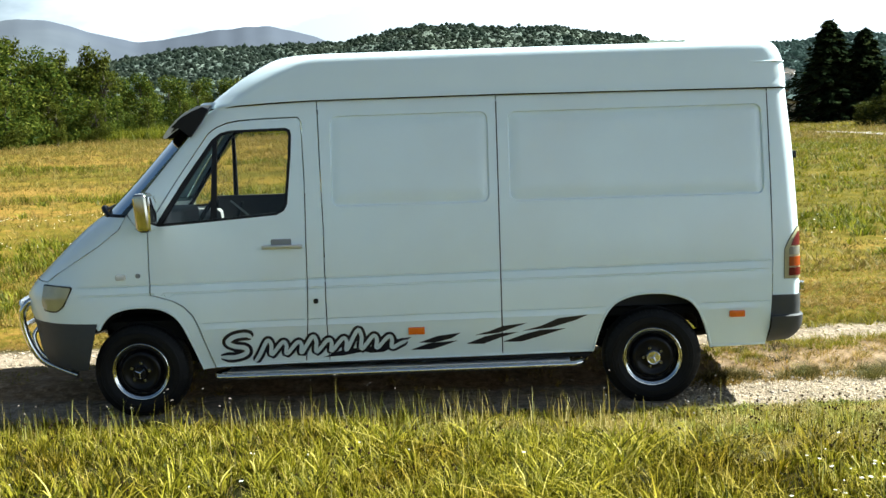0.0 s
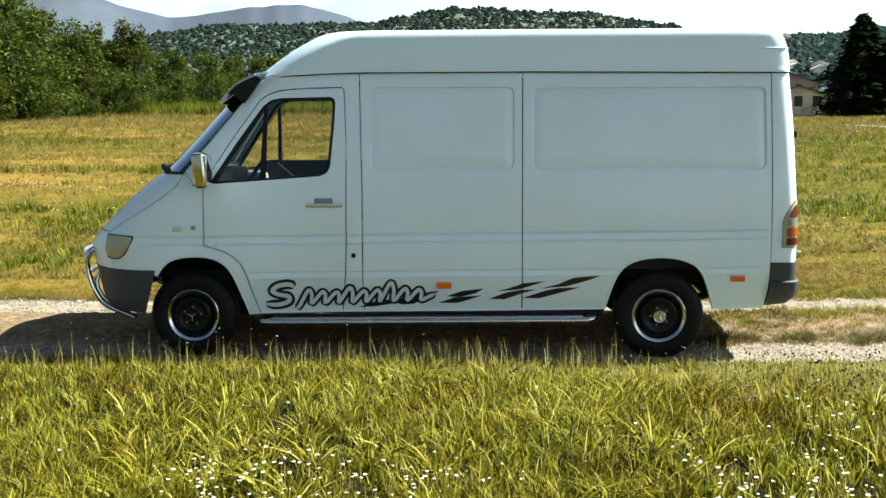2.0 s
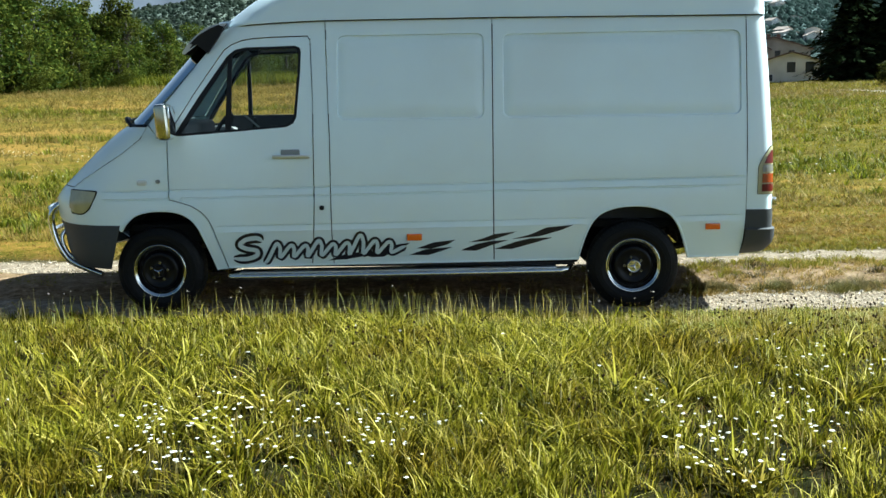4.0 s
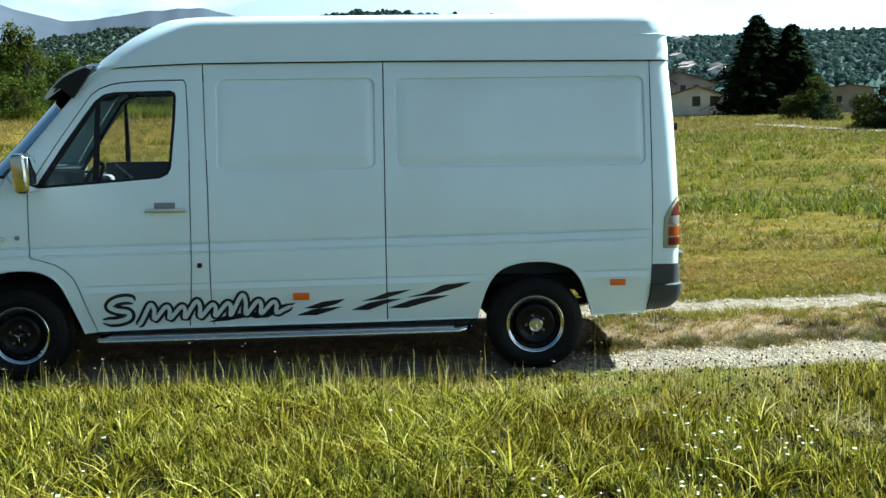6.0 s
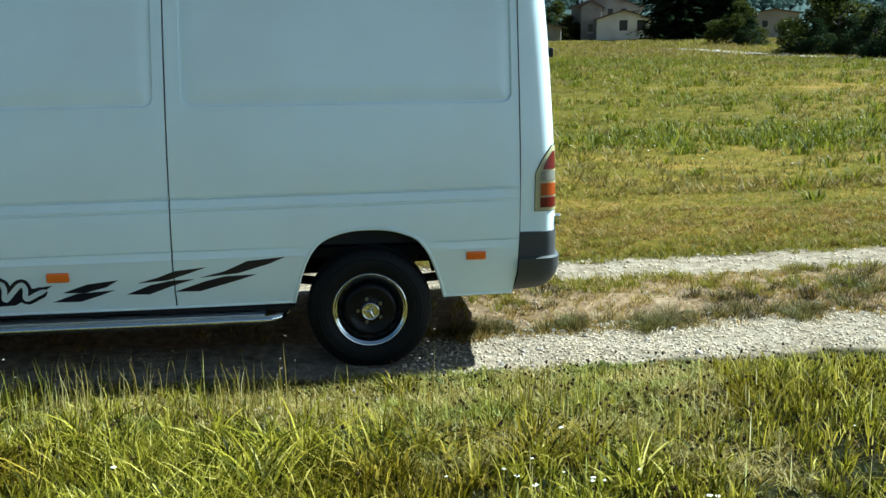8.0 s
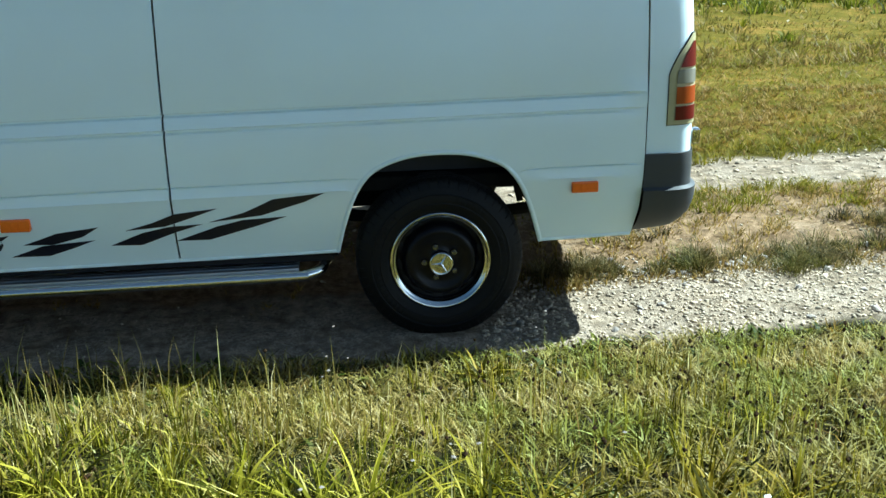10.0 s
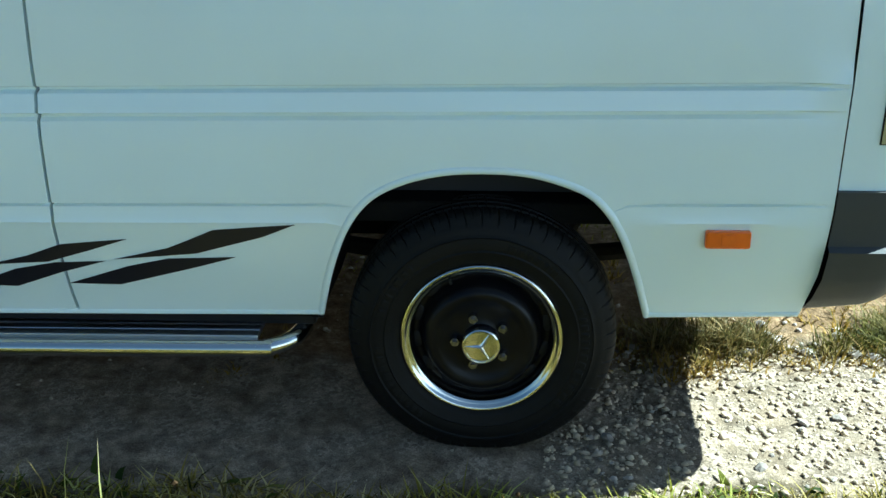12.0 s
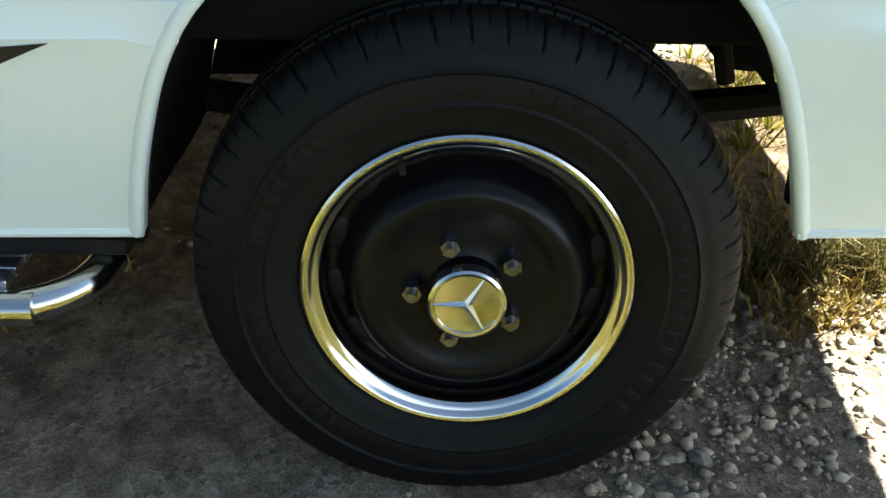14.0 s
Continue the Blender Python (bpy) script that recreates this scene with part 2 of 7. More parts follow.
def grid_mesh(name, rows, mat=None, flip=False):
    n = len(rows[0])
    verts = [p for r in rows for p in r]
    faces = []
    for i in range(len(rows) - 1):
        for k in range(n - 1):
            f = (i * n + k, i * n + k + 1, (i + 1) * n + k + 1, (i + 1) * n + k)
            faces.append(f[::-1] if flip else f)
    return raw(name, verts, faces, mat)


def lathe_mesh(name, profile, steps, mat, wobble=None):
    """A turned shape round the y axis: profile of (radius, y)."""
    verts, faces = [], []
    n = len(profile)
    for s in range(steps):
        a = 2 * math.pi * s / steps
        for k, (r, y) in enumerate(profile):
            rr = r + (wobble(s, k) if wobble else 0.0)
            verts.append((rr * math.sin(a), y, rr * math.cos(a)))
    for s in range(steps):
        s2 = (s + 1) % steps
        for k in range(n - 1):
            faces.append((s * n + k, s * n + k + 1, s2 * n + k + 1, s2 * n + k))
    return raw(name, verts, faces, mat)

# ---- the ground ----
def smooth01(a, b, v):
    t = np.clip((np.asarray(v, float) - a) / (b - a), 0, 1)
    return t * t * (3 - 2 * t)


def wave(x, y, f, seed):
    """Cheap smooth noise from sums of sines, about -1 to 1."""
    r = np.random.RandomState(seed)
    out = np.zeros_like(np.asarray(x, float) + np.asarray(y, float))
    for k in range(7):
        a, p, q = r.uniform(0, 6.28), r.uniform(0, 6.28), r.uniform(0.6, 1.9)
        out = out + np.sin(f * q * (np.cos(a) * x + np.sin(a) * y) + p)
    return out / 3.2


def track_y(x, y):
    """Distance across the farm track, which bends off behind the van."""
    return np.asarray(y, float) - 0.10 * np.maximum(0, np.asarray(x, float) - 0.3) - 0.02 * np.maximum(0, np.asarray(x, float) - 4)


def ground_z(x, y):
    x, y = np.asarray(x, float), np.asarray(y, float)
    u = track_y(x, y)
    z = 0.09 * smooth01(0.25, 1.1, -u)
    z = z + 0.05 * smooth01(0.62, 0.9, u) * (1 - smooth01(1.5, 1.8, u))
    z = z + 0.06 * smooth01(2.5, 3.2, u)
    grass = 1 - smooth01(-0.5, -0.25, u) * (1 - smooth01(2.6, 3.0, u))
    z = z + grass * (0.02 * wave(x, y, 3.0, 1) + 0.03 * wave(x, y, 0.7, 2))
    z = z + (1 - grass) * 0.006 * wave(x, y, 9.0, 3)
    z = z + 0.22 * wave(x, y, 0.09, 4) * smooth01(6, 30, y)
    z = z + 1.3 * smooth01(25, 105, y) * smooth01(25, -25, x)
    z = z - 0.018 * smooth01(-1.0, -3.4, x) * (1 - smooth01(6, 20, np.abs(y)))
    return z - 0.004


def axis(near0, near1, step, far):
    c = list(np.arange(near0, near1 + 1e-6, step))
    s, v = step, near1
    while v < far:
        s *= 1.09
        v += s
        c.append(v)
    s, v = step, near0
    out = []
    while v > -far:
        s *= 1.09
        v -= s
        out.append(v)
    return np.array(out[::-1] + c)


gx, gy = axis(-4.6, 3.6, 0.07, 3500), axis(-2.6, 3.4, 0.06, 3500)
GX, GY = np.meshgrid(gx, gy)
GZ = ground_z(GX, GY)


def fast_mesh(name, co, faces, mat, smooth=True):
    """A mesh of equal-sided faces out of arrays."""
    me = bpy.data.meshes.new(name)
    k = faces.shape[1]
    me.vertices.add(len(co))
    me.vertices.foreach_set("co", np.ascontiguousarray(co, np.float32).ravel())
    me.loops.add(faces.size)
    me.loops.foreach_set("vertex_index", np.ascontiguousarray(faces, np.int32).ravel())
    me.polygons.add(len(faces))
    me.polygons.foreach_set("loop_start", np.arange(0, faces.size, k, dtype=np.int32))
    me.polygons.foreach_set("use_smooth", np.full(len(faces), smooth))
    me.update(calc_edges=True)
    me.materials.append(mat)
    return me


def ground_material():
    m = bpy.data.materials.new("meadow_and_gravel")
    m.use_nodes = True
    n, l = m.node_tree.nodes, m.node_tree.links
    b = n["Principled BSDF"]
    b.inputs["Roughness"].default_value = 0.95
    b.inputs["Specular IOR Level"].default_value = 0.04
    geo = n.new("ShaderNodeNewGeometry")
    sep = n.new("ShaderNodeSeparateXYZ")
    l.new(geo.outputs["Position"], sep.inputs[0])

    def math_node(op, a, b_=0.0, clamp=False):
        k = n.new("ShaderNodeMath")
        k.operation = op
        k.use_clamp = clamp
        for i, v in enumerate((a, b_)):
            if isinstance(v, (int, float)):
                k.inputs[i].default_value = v
            else:
                l.new(v, k.inputs[i])
        return k.outputs[0]

    def noise_node(scale, detail=4.0, stretch=None, rough=0.6):
        k = n.new("ShaderNodeTexNoise")
        k.inputs["Scale"].default_value = scale
        k.inputs["Detail"].default_value = detail
        k.inputs["Roughness"].default_value = rough
        if stretch:
            mp = n.new("ShaderNodeMapping")
            mp.inputs["Scale"].default_value = stretch
            l.new(geo.outputs["Position"], mp.inputs["Vector"])
            l.new(mp.outputs["Vector"], k.inputs["Vector"])
        else:
            l.new(geo.outputs["Position"], k.inputs["Vector"])
        return k.outputs["Fac"]

    def ramp(fac, stops):
        k = n.new("ShaderNodeValToRGB")
        el = k.color_ramp.elements
        while len(el) < len(stops):
            el.new(0.5)
        for e, (p, c) in zip(el, stops):
            e.position, e.color = p, (*c, 1)
        l.new(fac, k.inputs["Fac"])
        return k.outputs["Color"]

    def mix(fac, c1, c2):
        k = n.new("ShaderNodeMixRGB")
        l.new(fac, k.inputs["Fac"])
        l.new(c1, k.inputs["Color1"])
        l.new(c2, k.inputs["Color2"])
        return k.outputs["Color"]

    def step(v, a, b_):
        k = n.new("ShaderNodeMapRange")
        k.interpolation_type = "SMOOTHSTEP"
        l.new(v, k.inputs["Value"])
        k.inputs["From Min"].default_value, k.inputs["From Max"].default_value = a, b_
        return k.outputs["Result"]

    wob = math_node("MULTIPLY", math_node("SUBTRACT", noise_node(2.2, 5), 0.5), 0.5)
    bend = math_node("MULTIPLY", math_node("MAXIMUM", math_node("SUBTRACT", sep.outputs["X"], 0.3), 0.0), 0.10)
    bend2 = math_node("MULTIPLY", math_node("MAXIMUM", math_node("SUBTRACT", sep.outputs["X"], 4.0), 0.0), 0.02)
    u = math_node("SUBTRACT", math_node("SUBTRACT", math_node("SUBTRACT", sep.outputs["Y"], bend), bend2), wob)
    rut1 = math_node("MULTIPLY", step(u, -0.28, -0.14), step(u, 0.62, 0.46))
    rut2 = math_node("MULTIPLY", step(u, 1.62, 1.82), step(u, 2.50, 2.32))
    gravel = math_node("MAXIMUM", rut1, rut2)
    mid = math_node("MULTIPLY", step(u, 0.42, 0.60), step(u, 1.8, 1.6))
    bare = step(noise_node(5.0, 6, rough=0.7), 0.50, 0.62)
    gravel = math_node("MAXIMUM", gravel, math_node("MULTIPLY", math_node("MULTIPLY", mid, bare), 0.25))
    vor = n.new("ShaderNodeTexVoronoi")
    vor.inputs["Scale"].default_value = 85.0
    l.new(geo.outputs["Position"], vor.inputs["Vector"])
    stone = ramp(noise_node(14.0, 6), [(0.3, (0.0785, 0.061, 0.0423)), (0.5, (0.1867, 0.144, 0.0975)), (0.7, (0.3723, 0.291, 0.2052))])
    bits = ramp(vor.outputs["Color"], [(0.0, (0.1122, 0.089, 0.0626)), (1.0, (0.4519, 0.368, 0.2742))])
    speck = ramp(noise_node(260.0, 2), [(0.36, (0.62, 0.62, 0.62)), (0.62, (1.25, 1.25, 1.25))])
    grav_col = mix(math_node("MULTIPLY", step(noise_node(6.0, 3), 0.4, 0.62), 0.75), stone, bits)
    dust = n.new("ShaderNodeMixRGB")
    dust.blend_type = "MULTIPLY"
    dust.inputs["Fac"].default_value = 1.0
    l.new(grav_col, dust.inputs["Color1"])
    l.new(speck, dust.inputs["Color2"])
    grav_col = dust.outputs["Color"]
    # brown soil painted extra dark, deepening the shade between grass blades
    gap_shade_soil = ramp(noise_node(9.0, 6), [(0.3, (0.0072, 0.0079, 0.0022)), (0.5, (0.016, 0.016, 0.0043)), (0.72, (0.043, 0.032, 0.013))])
    band = noise_node(1.0, 4, stretch=(0.09, 0.12, 1.0))
    fine = noise_node(1.6, 7, rough=0.75)
    tufty = noise_node(8.0, 6, rough=0.8)
    both = math_node("ADD", math_node("ADD", math_node("MULTIPLY", band, 0.34), math_node("MULTIPLY", fine, 0.33)), math_node("MULTIPLY", tufty, 0.33))
    golden = math_node("MULTIPLY", step(sep.outputs["X"], 1.0, -12.0), 0.035)
    field = ramp(math_node("ADD", both, golden), [(0.42, (0.039, 0.037, 0.0029)), (0.475, (0.074, 0.063, 0.0050)), (0.53, (0.117, 0.089, 0.010)), (0.60, (0.226, 0.130, 0.029))])
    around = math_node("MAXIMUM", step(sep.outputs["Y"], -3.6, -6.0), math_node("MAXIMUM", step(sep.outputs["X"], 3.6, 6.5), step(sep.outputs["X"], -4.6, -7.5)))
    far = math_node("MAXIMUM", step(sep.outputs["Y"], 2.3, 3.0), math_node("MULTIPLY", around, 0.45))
    soil = mix(far, gap_shade_soil, field)
    earth = ramp(noise_node(17.0, 9, rough=0.8), [(0.32, (0.0546, 0.037, 0.0189)), (0.5, (0.1722, 0.114, 0.0602)), (0.66, (0.3444, 0.238, 0.1419))])
    soil = mix(mid, soil, earth)
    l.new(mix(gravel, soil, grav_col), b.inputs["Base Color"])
    bp = n.new("ShaderNodeBump")
    bp.inputs["Strength"].default_value = 0.6
    bp.inputs["Distance"].default_value = 0.012
    grit = math_node("MULTIPLY", noise_node(230.0, 3, rough=0.7), 0.35)
    l.new(math_node("ADD", math_node("ADD", noise_node(45.0, 5), grit), math_node("MULTIPLY", vor.outputs["Distance"], 0.35)), bp.inputs["Height"])
    l.new(bp.outputs["Normal"], b.inputs["Normal"])
    return m


idx = np.arange(GX.size).reshape(GX.shape)
quads = np.stack([idx[:-1, :-1], idx[:-1, 1:], idx[1:, 1:], idx[1:, :-1]], -1).reshape(-1, 4)
ground = new("ground", fast_mesh("ground", np.stack([GX, GY, GZ], -1).reshape(-1, 3), quads, ground_material()))
tagged(ground, "meadow of green and dry grass with a gravel farm track", "ground", kind="structure")


# ---- hills and mountains in the distance ----
def ridge(name, near, crest, profile, mat, label, bumps, seed, a0=-75, a1=75):
    """A chain of hills: the crest's elevation in degrees by azimuth, as seen from the meadow."""
    rs = np.random.RandomState(seed)
    az = np.radians(np.arange(a0, a1, 0.16))
    deg = np.degrees(az)
    el = np.interp(deg, [p[0] for p in profile], [p[1] for p in profile])
    soft = np.convolve(np.pad(el, 5, mode="edge"), np.hanning(13)[1:-1] / np.hanning(13).sum(), "valid")
    el = soft + 0.05 * wave(deg, 0 * deg, 1.1, seed) + 0.025 * wave(deg, 0 * deg, 3.7, seed + 1)
    top = 1.8 + crest * np.tan(np.radians(el))
    rows = []
    steps = 26
    for k in range(steps):
        f = k / (steps - 4)
        d = near + (crest - near) * f
        h = top * np.clip(np.sin(min(f, 1.12) * math.pi / 2), 0, 1) ** 1.25
        if k == 0:
            h = h * 0 - 3
        rough = rs.normal(0, 1, len(az)) * 0.6 + wave(az * crest * 0.02, az * 0 + k * 1.9, 2.0, seed + k)
        fold = wave(az * crest / 420.0, az * 0 + f * 8.0, 1.0, seed)
        h = h * (1 + 0.05 * fold * (1 - min(f, 1))) + bumps * rough * (k > 0) * 0.6
        rows.append(np.stack([d * np.sin(az), d * np.cos(az), h], -1))
    co = np.array(rows)
    ii = np.arange(co.shape[0] * co.shape[1]).reshape(co.shape[:2])
    q = np.stack([ii[:-1, :-1], ii[:-1, 1:], ii[1:, 1:], ii[1:, :-1]], -1).reshape(-1, 4)
    ob = new(name, fast_mesh(name, co.reshape(-1, 3), q, mat, True))
    tagged(ob, label, "hill", kind="structure")
    return co


def canopy(name, co, a0, a1, n, size, mat, label, seed, wide0=-75):
    """Tree crowns of a far wood, lumpy and uneven, standing close on the slope of a ridge."""
    rs = np.random.RandomState(seed)
    i0, i1 = int((a0 - wide0) / 0.16), int((a1 - wide0) / 0.16)
    i = rs.randint(i0, i1, n)
    k = rs.uniform(4, 22.0, n)
    k0 = np.floor(k).astype(int)
    f = (k - k0)[:, None]
    j = rs.uniform(0, 1, n)[:, None]
    p = (co[k0, i] * (1 - f) + co[k0 + 1, i] * f) * (1 - j) + (co[k0, i + 1] * (1 - f) + co[k0 + 1, i + 1] * f) * j
    t = (1 + 5 ** 0.5) / 2
    ico = np.array([(-1, t, 0), (1, t, 0), (-1, -t, 0), (1, -t, 0), (0, -1, t), (0, 1, t), (0, -1, -t), (0, 1, -t), (t, 0, -1), (t, 0, 1), (-t, 0, -1), (-t, 0, 1)], float) / 1.9
    fi = np.array([(0, 11, 5), (0, 5, 1), (0, 1, 7), (0, 7, 10), (0, 10, 11), (1, 5, 9), (5, 11, 4), (11, 10, 2), (10, 7, 6), (7, 1, 8), (3, 9, 4), (3, 4, 2), (3, 2, 6), (3, 6, 8), (3, 8, 9), (4, 9, 5), (2, 4, 11), (6, 2, 10), (8, 6, 7), (9, 8, 1)])
    r = size * rs.uniform(0.5, 1.45, n) ** 1.6
    parts = []
    for lump in range(3):
        off = rs.normal(0, 0.55, (n, 3)) * r[:, None]
        off[:, 2] = np.abs(off[:, 2]) * 0.7
        sh = ico[None] * rs.uniform(0.75, 1.1, (n, 1, 3)) + rs.normal(0, 0.14, (n, 12, 3))
        parts.append((p + off - np.stack([0 * r, 0 * r, 0.50 * r], -1))[:, None] + sh * (r * (0.75, 0.58, 0.45)[lump])[:, None, None])
    v = np.concatenate(parts, 0)
    fa = (fi[None] + (np.arange(3 * n) * 12)[:, None, None]).reshape(-1, 3)
    return tagged(new(name, fast_mesh(name, v.reshape(-1, 3), fa, mat, True)), label, "woods", kind="stuff")


# wooded ridge: its green is greyed to hold the haze of distance
M["forest"] = material("haze_greyed_forest", (0.078, 0.0959, 0.0794), 0.95, vary=0.5, scale=0.045, second=(0.1053, 0.1207, 0.094), second_scale=0.012, spec=0.05, bump=1.0, bump_scale=0.07, bump_dist=9.0)
# right-hand hill: haze painted in as a paler, bluer forest colour
M["forest_r"] = material("haze_tinted_forest", (0.088, 0.118, 0.112), 0.95, vary=0.7, scale=0.06, second=(0.068, 0.09, 0.082), second_scale=0.012, spec=0.0, bump=0.5, bump_scale=0.10, bump_dist=4.0)
# the mountain's distance haze is mixed into this blue-grey base colour
M["mountain"] = material("haze_blue_mountain", (0.0659, 0.0742, 0.0931), 0.98, vary=0.10, scale=0.004, second=(0.0929, 0.104, 0.1178), second_scale=0.0012, spec=0.0)
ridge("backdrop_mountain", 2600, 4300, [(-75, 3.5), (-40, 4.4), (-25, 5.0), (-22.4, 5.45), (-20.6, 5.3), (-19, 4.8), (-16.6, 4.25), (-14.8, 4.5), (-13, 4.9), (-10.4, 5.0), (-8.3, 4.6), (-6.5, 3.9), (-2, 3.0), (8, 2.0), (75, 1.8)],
      M["mountain"], "mountain range tinted pale blue for haze far behind the woods", 0.5, 5)
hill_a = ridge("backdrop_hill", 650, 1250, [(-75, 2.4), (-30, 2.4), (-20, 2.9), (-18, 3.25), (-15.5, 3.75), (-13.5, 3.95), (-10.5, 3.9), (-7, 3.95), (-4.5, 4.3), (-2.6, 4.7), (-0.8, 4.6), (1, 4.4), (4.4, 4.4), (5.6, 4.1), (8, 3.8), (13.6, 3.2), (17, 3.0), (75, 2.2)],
      M["forest"], "wooded hill ridge in green greyed for haze", 2.4, 6)
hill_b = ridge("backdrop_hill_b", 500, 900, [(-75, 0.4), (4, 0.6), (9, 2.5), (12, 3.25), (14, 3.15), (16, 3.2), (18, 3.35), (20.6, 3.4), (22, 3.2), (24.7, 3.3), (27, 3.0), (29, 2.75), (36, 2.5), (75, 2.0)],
      M["forest_r"], "wooded hill tinted paler for haze, with scattered houses", 2.2, 7)

# crowns of the ridge, with that haze in their grey-green too
M["crowns"] = material("haze_greyed_crowns", (0.096, 0.124, 0.1), 0.95, vary=0.2, scale=0.25, second=(0.124, 0.148, 0.112), second_scale=0.012, spec=0.0, island=0.09, trans=0.85)
# its crowns are lightened towards teal to carry the same haze
M["crowns_r"] = material("haze_tinted_crowns", (0.138, 0.184, 0.168), 0.95, vary=0.2, scale=0.25, second=(0.168, 0.214, 0.188), second_scale=0.012, spec=0.0, island=0.08, trans=0.85)
canopy("far_wood", hill_a, -22, 9, 15000, 2.4, M["crowns"], "dense wood covering the far hill, greyed for haze", 91)
canopy("hazy_wood", hill_b, 8, 33, 14000, 2.0, M["crowns_r"], "wood tinted paler for haze on the hill behind the houses", 92)

# ---- the van: body shape ----
MID = 0.965            # half the width: the middle plane
AXLE_F = -3.53
C1, C2, R3 = 0.939, 0.880, 0.663


def lerp(v, xs, ys):
    return float(np.interp(v, xs, ys))


def rake(x, zb):
    """The body stands a little nose-down."""
    return 0.013 * (x + 1.03) * lerp(zb, [0.95, 1.4, 2.1], [1.0, 0.0, -0.5])


def tumble(z):
    """How far the side leans in at a height."""
    if z > 0.95:
        return 0.17 * ((z - 0.95) / 1.18) ** 1.5
    if z < 0.65:
        return 0.078 * ((0.65 - z) / 0.3) ** 1.6
    return 0.0


FZ = [0.28, 0.45, 0.62, 0.75, 0.86, 0.95, 1.05, 1.2, 1.33, 1.38, 1.6, 1.876, 2.0, 2.134, 2.228, 2.326, 2.415, 2.476, 2.51]
FX = [-4.34, -4.40, -4.43, -4.50, -4.50, -4.43, -4.31, -4.13, -3.96, -3.86, -3.63, -3.36, -3.245, -3.12, -2.985, -2.82, -2.65, -2.47, -2.25]
SX = [-3.72, -3.72, -3.72, -3.72, -3.71, -3.70, -3.68, -3.60, -3.50, -3.45, -3.25, -3.02, -2.91, -2.78, -2.61, -2.42, -2.19, -1.96, -1.7]
PN, PM = 2.3, 2.8


def front_pt(z, t, inset):
    x0, xf = lerp(z, FZ, SX), lerp(z, FZ, FX)
    return (x0 - (x0 - xf) * math.sin(t) ** (2 / PN), inset + (MID - inset) * (1 - max(math.cos(t), 0.0) ** (2 / PM)), z)


def front_angle(z, x):
    x0, xf = lerp(z, FZ, SX), lerp(z, FZ, FX)
    u = min(max((x0 - x) / (x0 - xf), 0.0), 1.0)
    return math.asin(u ** (PN / 2))


RZ = [0.35, 0.75, 1.18, 1.74, 2.11, 2.2, 2.29, 2.36, 2.41, 2.45, 2.48, 2.51]
RX = [1.012, 1.010, 1.003, 0.980, 0.955, 0.953, 0.941, 0.918, 0.882, 0.82, 0.69, 0.42]
RA, RW, RN = 0.13, 0.17, 3.2


def rear_pt(z, t, inset, out=0.0):
    """A point of the rear corner: t from 0 on the side to 1 on the rear face, then on to 2 at the middle."""
    xr = lerp(z, RZ, RX)
    if t <= 1:
        a = t * math.pi / 2
        nx, ny = math.sin(a), -math.cos(a)
        return (xr - RA + RA * math.sin(a) ** (2 / RN) + out * nx, inset + RW * (1 - max(math.cos(a), 0.0) ** (2 / RN)) + out * ny, z)
    f = t - 1
    return (xr + 0.05 * math.sin(f * math.pi / 2) + out, inset + RW + (MID - inset - RW) * f, z)


PANELS = [(-2.155, -1.08, 1.402, 2.014, 0.055), (-0.945, 0.765, 1.402, 2.006, 0.055)]


def rect_depth(x, z):
    """The pressed panels of the load bay sit a few millimetres deeper."""
    best = 9.0
    for x0, x1, z0, z1, r in PANELS:
        dx, dz = abs(x - (x0 + x1) / 2) - (x1 - x0) / 2 + r, abs(z - (z0 + z1) / 2) - (z1 - z0) / 2 + r
        best = min(best, math.hypot(max(dx, 0), max(dz, 0)) + min(max(dx, dz), 0) - r)
    return best


def pressing(x, z, zb):
    """Depth of the pressed lines on the side; more is deeper."""
    d = 0.0
    on = lerp(x, [-3.95, -3.90, 0.735, 0.764], [0, 1, 1, 0])
    d += lerp(zb, [C2 - 0.055, C2 - 0.016, C2 - 0.008, C2 - 0.001, C2 + 0.004, C1 - 0.012, C1 - 0.006, C1, C1 + 0.005, C1 + 0.03],
              [0.0, 0.006, 0.0170, 0.0170, 0.0, 0.012, 0.0285, 0.0285, 0.012, 0.011]) * on
    if zb > C1 + 0.004:
        d += 0.012 * (1 - on) * min(1, (zb - C1) / 0.05)
    on3 = max(lerp(x, [-3.10, -3.06, -0.325, -0.30], [0, 1, 1, 0]), lerp(x, [0.325, 0.345, 0.745, 0.765], [0, 1, 1, 0]))
    d += lerp(zb, [R3 - 0.06, R3 - 0.045, R3 - 0.030, R3 - 0.006, R3 - 0.002, R3 + 0.001, R3 + 0.004, R3 + 0.02], [0, -0.003, 0.003, 0.005, 0.014, 0.014, 0.001, 0.0]) * on3
    s = rect_depth(x, z)
    d += 0.0155 * lerp(s, [-0.030, -0.014, -0.006, 0.0], [0.75, 1.2, 1.2, 0.0])
    return d


def side_y(x, z):
    """The van's near side: its y at a place along and a height."""
    zb = z - rake(x, z - rake(x, z))
    y = tumble(zb) + pressing(x, z, zb)
    x0, xf = lerp(zb, FZ, SX), lerp(zb, FZ, FX)
    if x < x0:
        u = min((x0 - x) / (x0 - xf), 0.999)
        i = tumble(zb)
        y += (MID - i) * (1 - (1 - u ** PN) ** (1 / PM))
    xr = lerp(zb, RZ, RX) - RA
    if x > xr:
        y += RW * (1 - max(0.0, 1 - min((x - xr) / RA, 1.0) ** RN) ** (1 / RN))
    return y


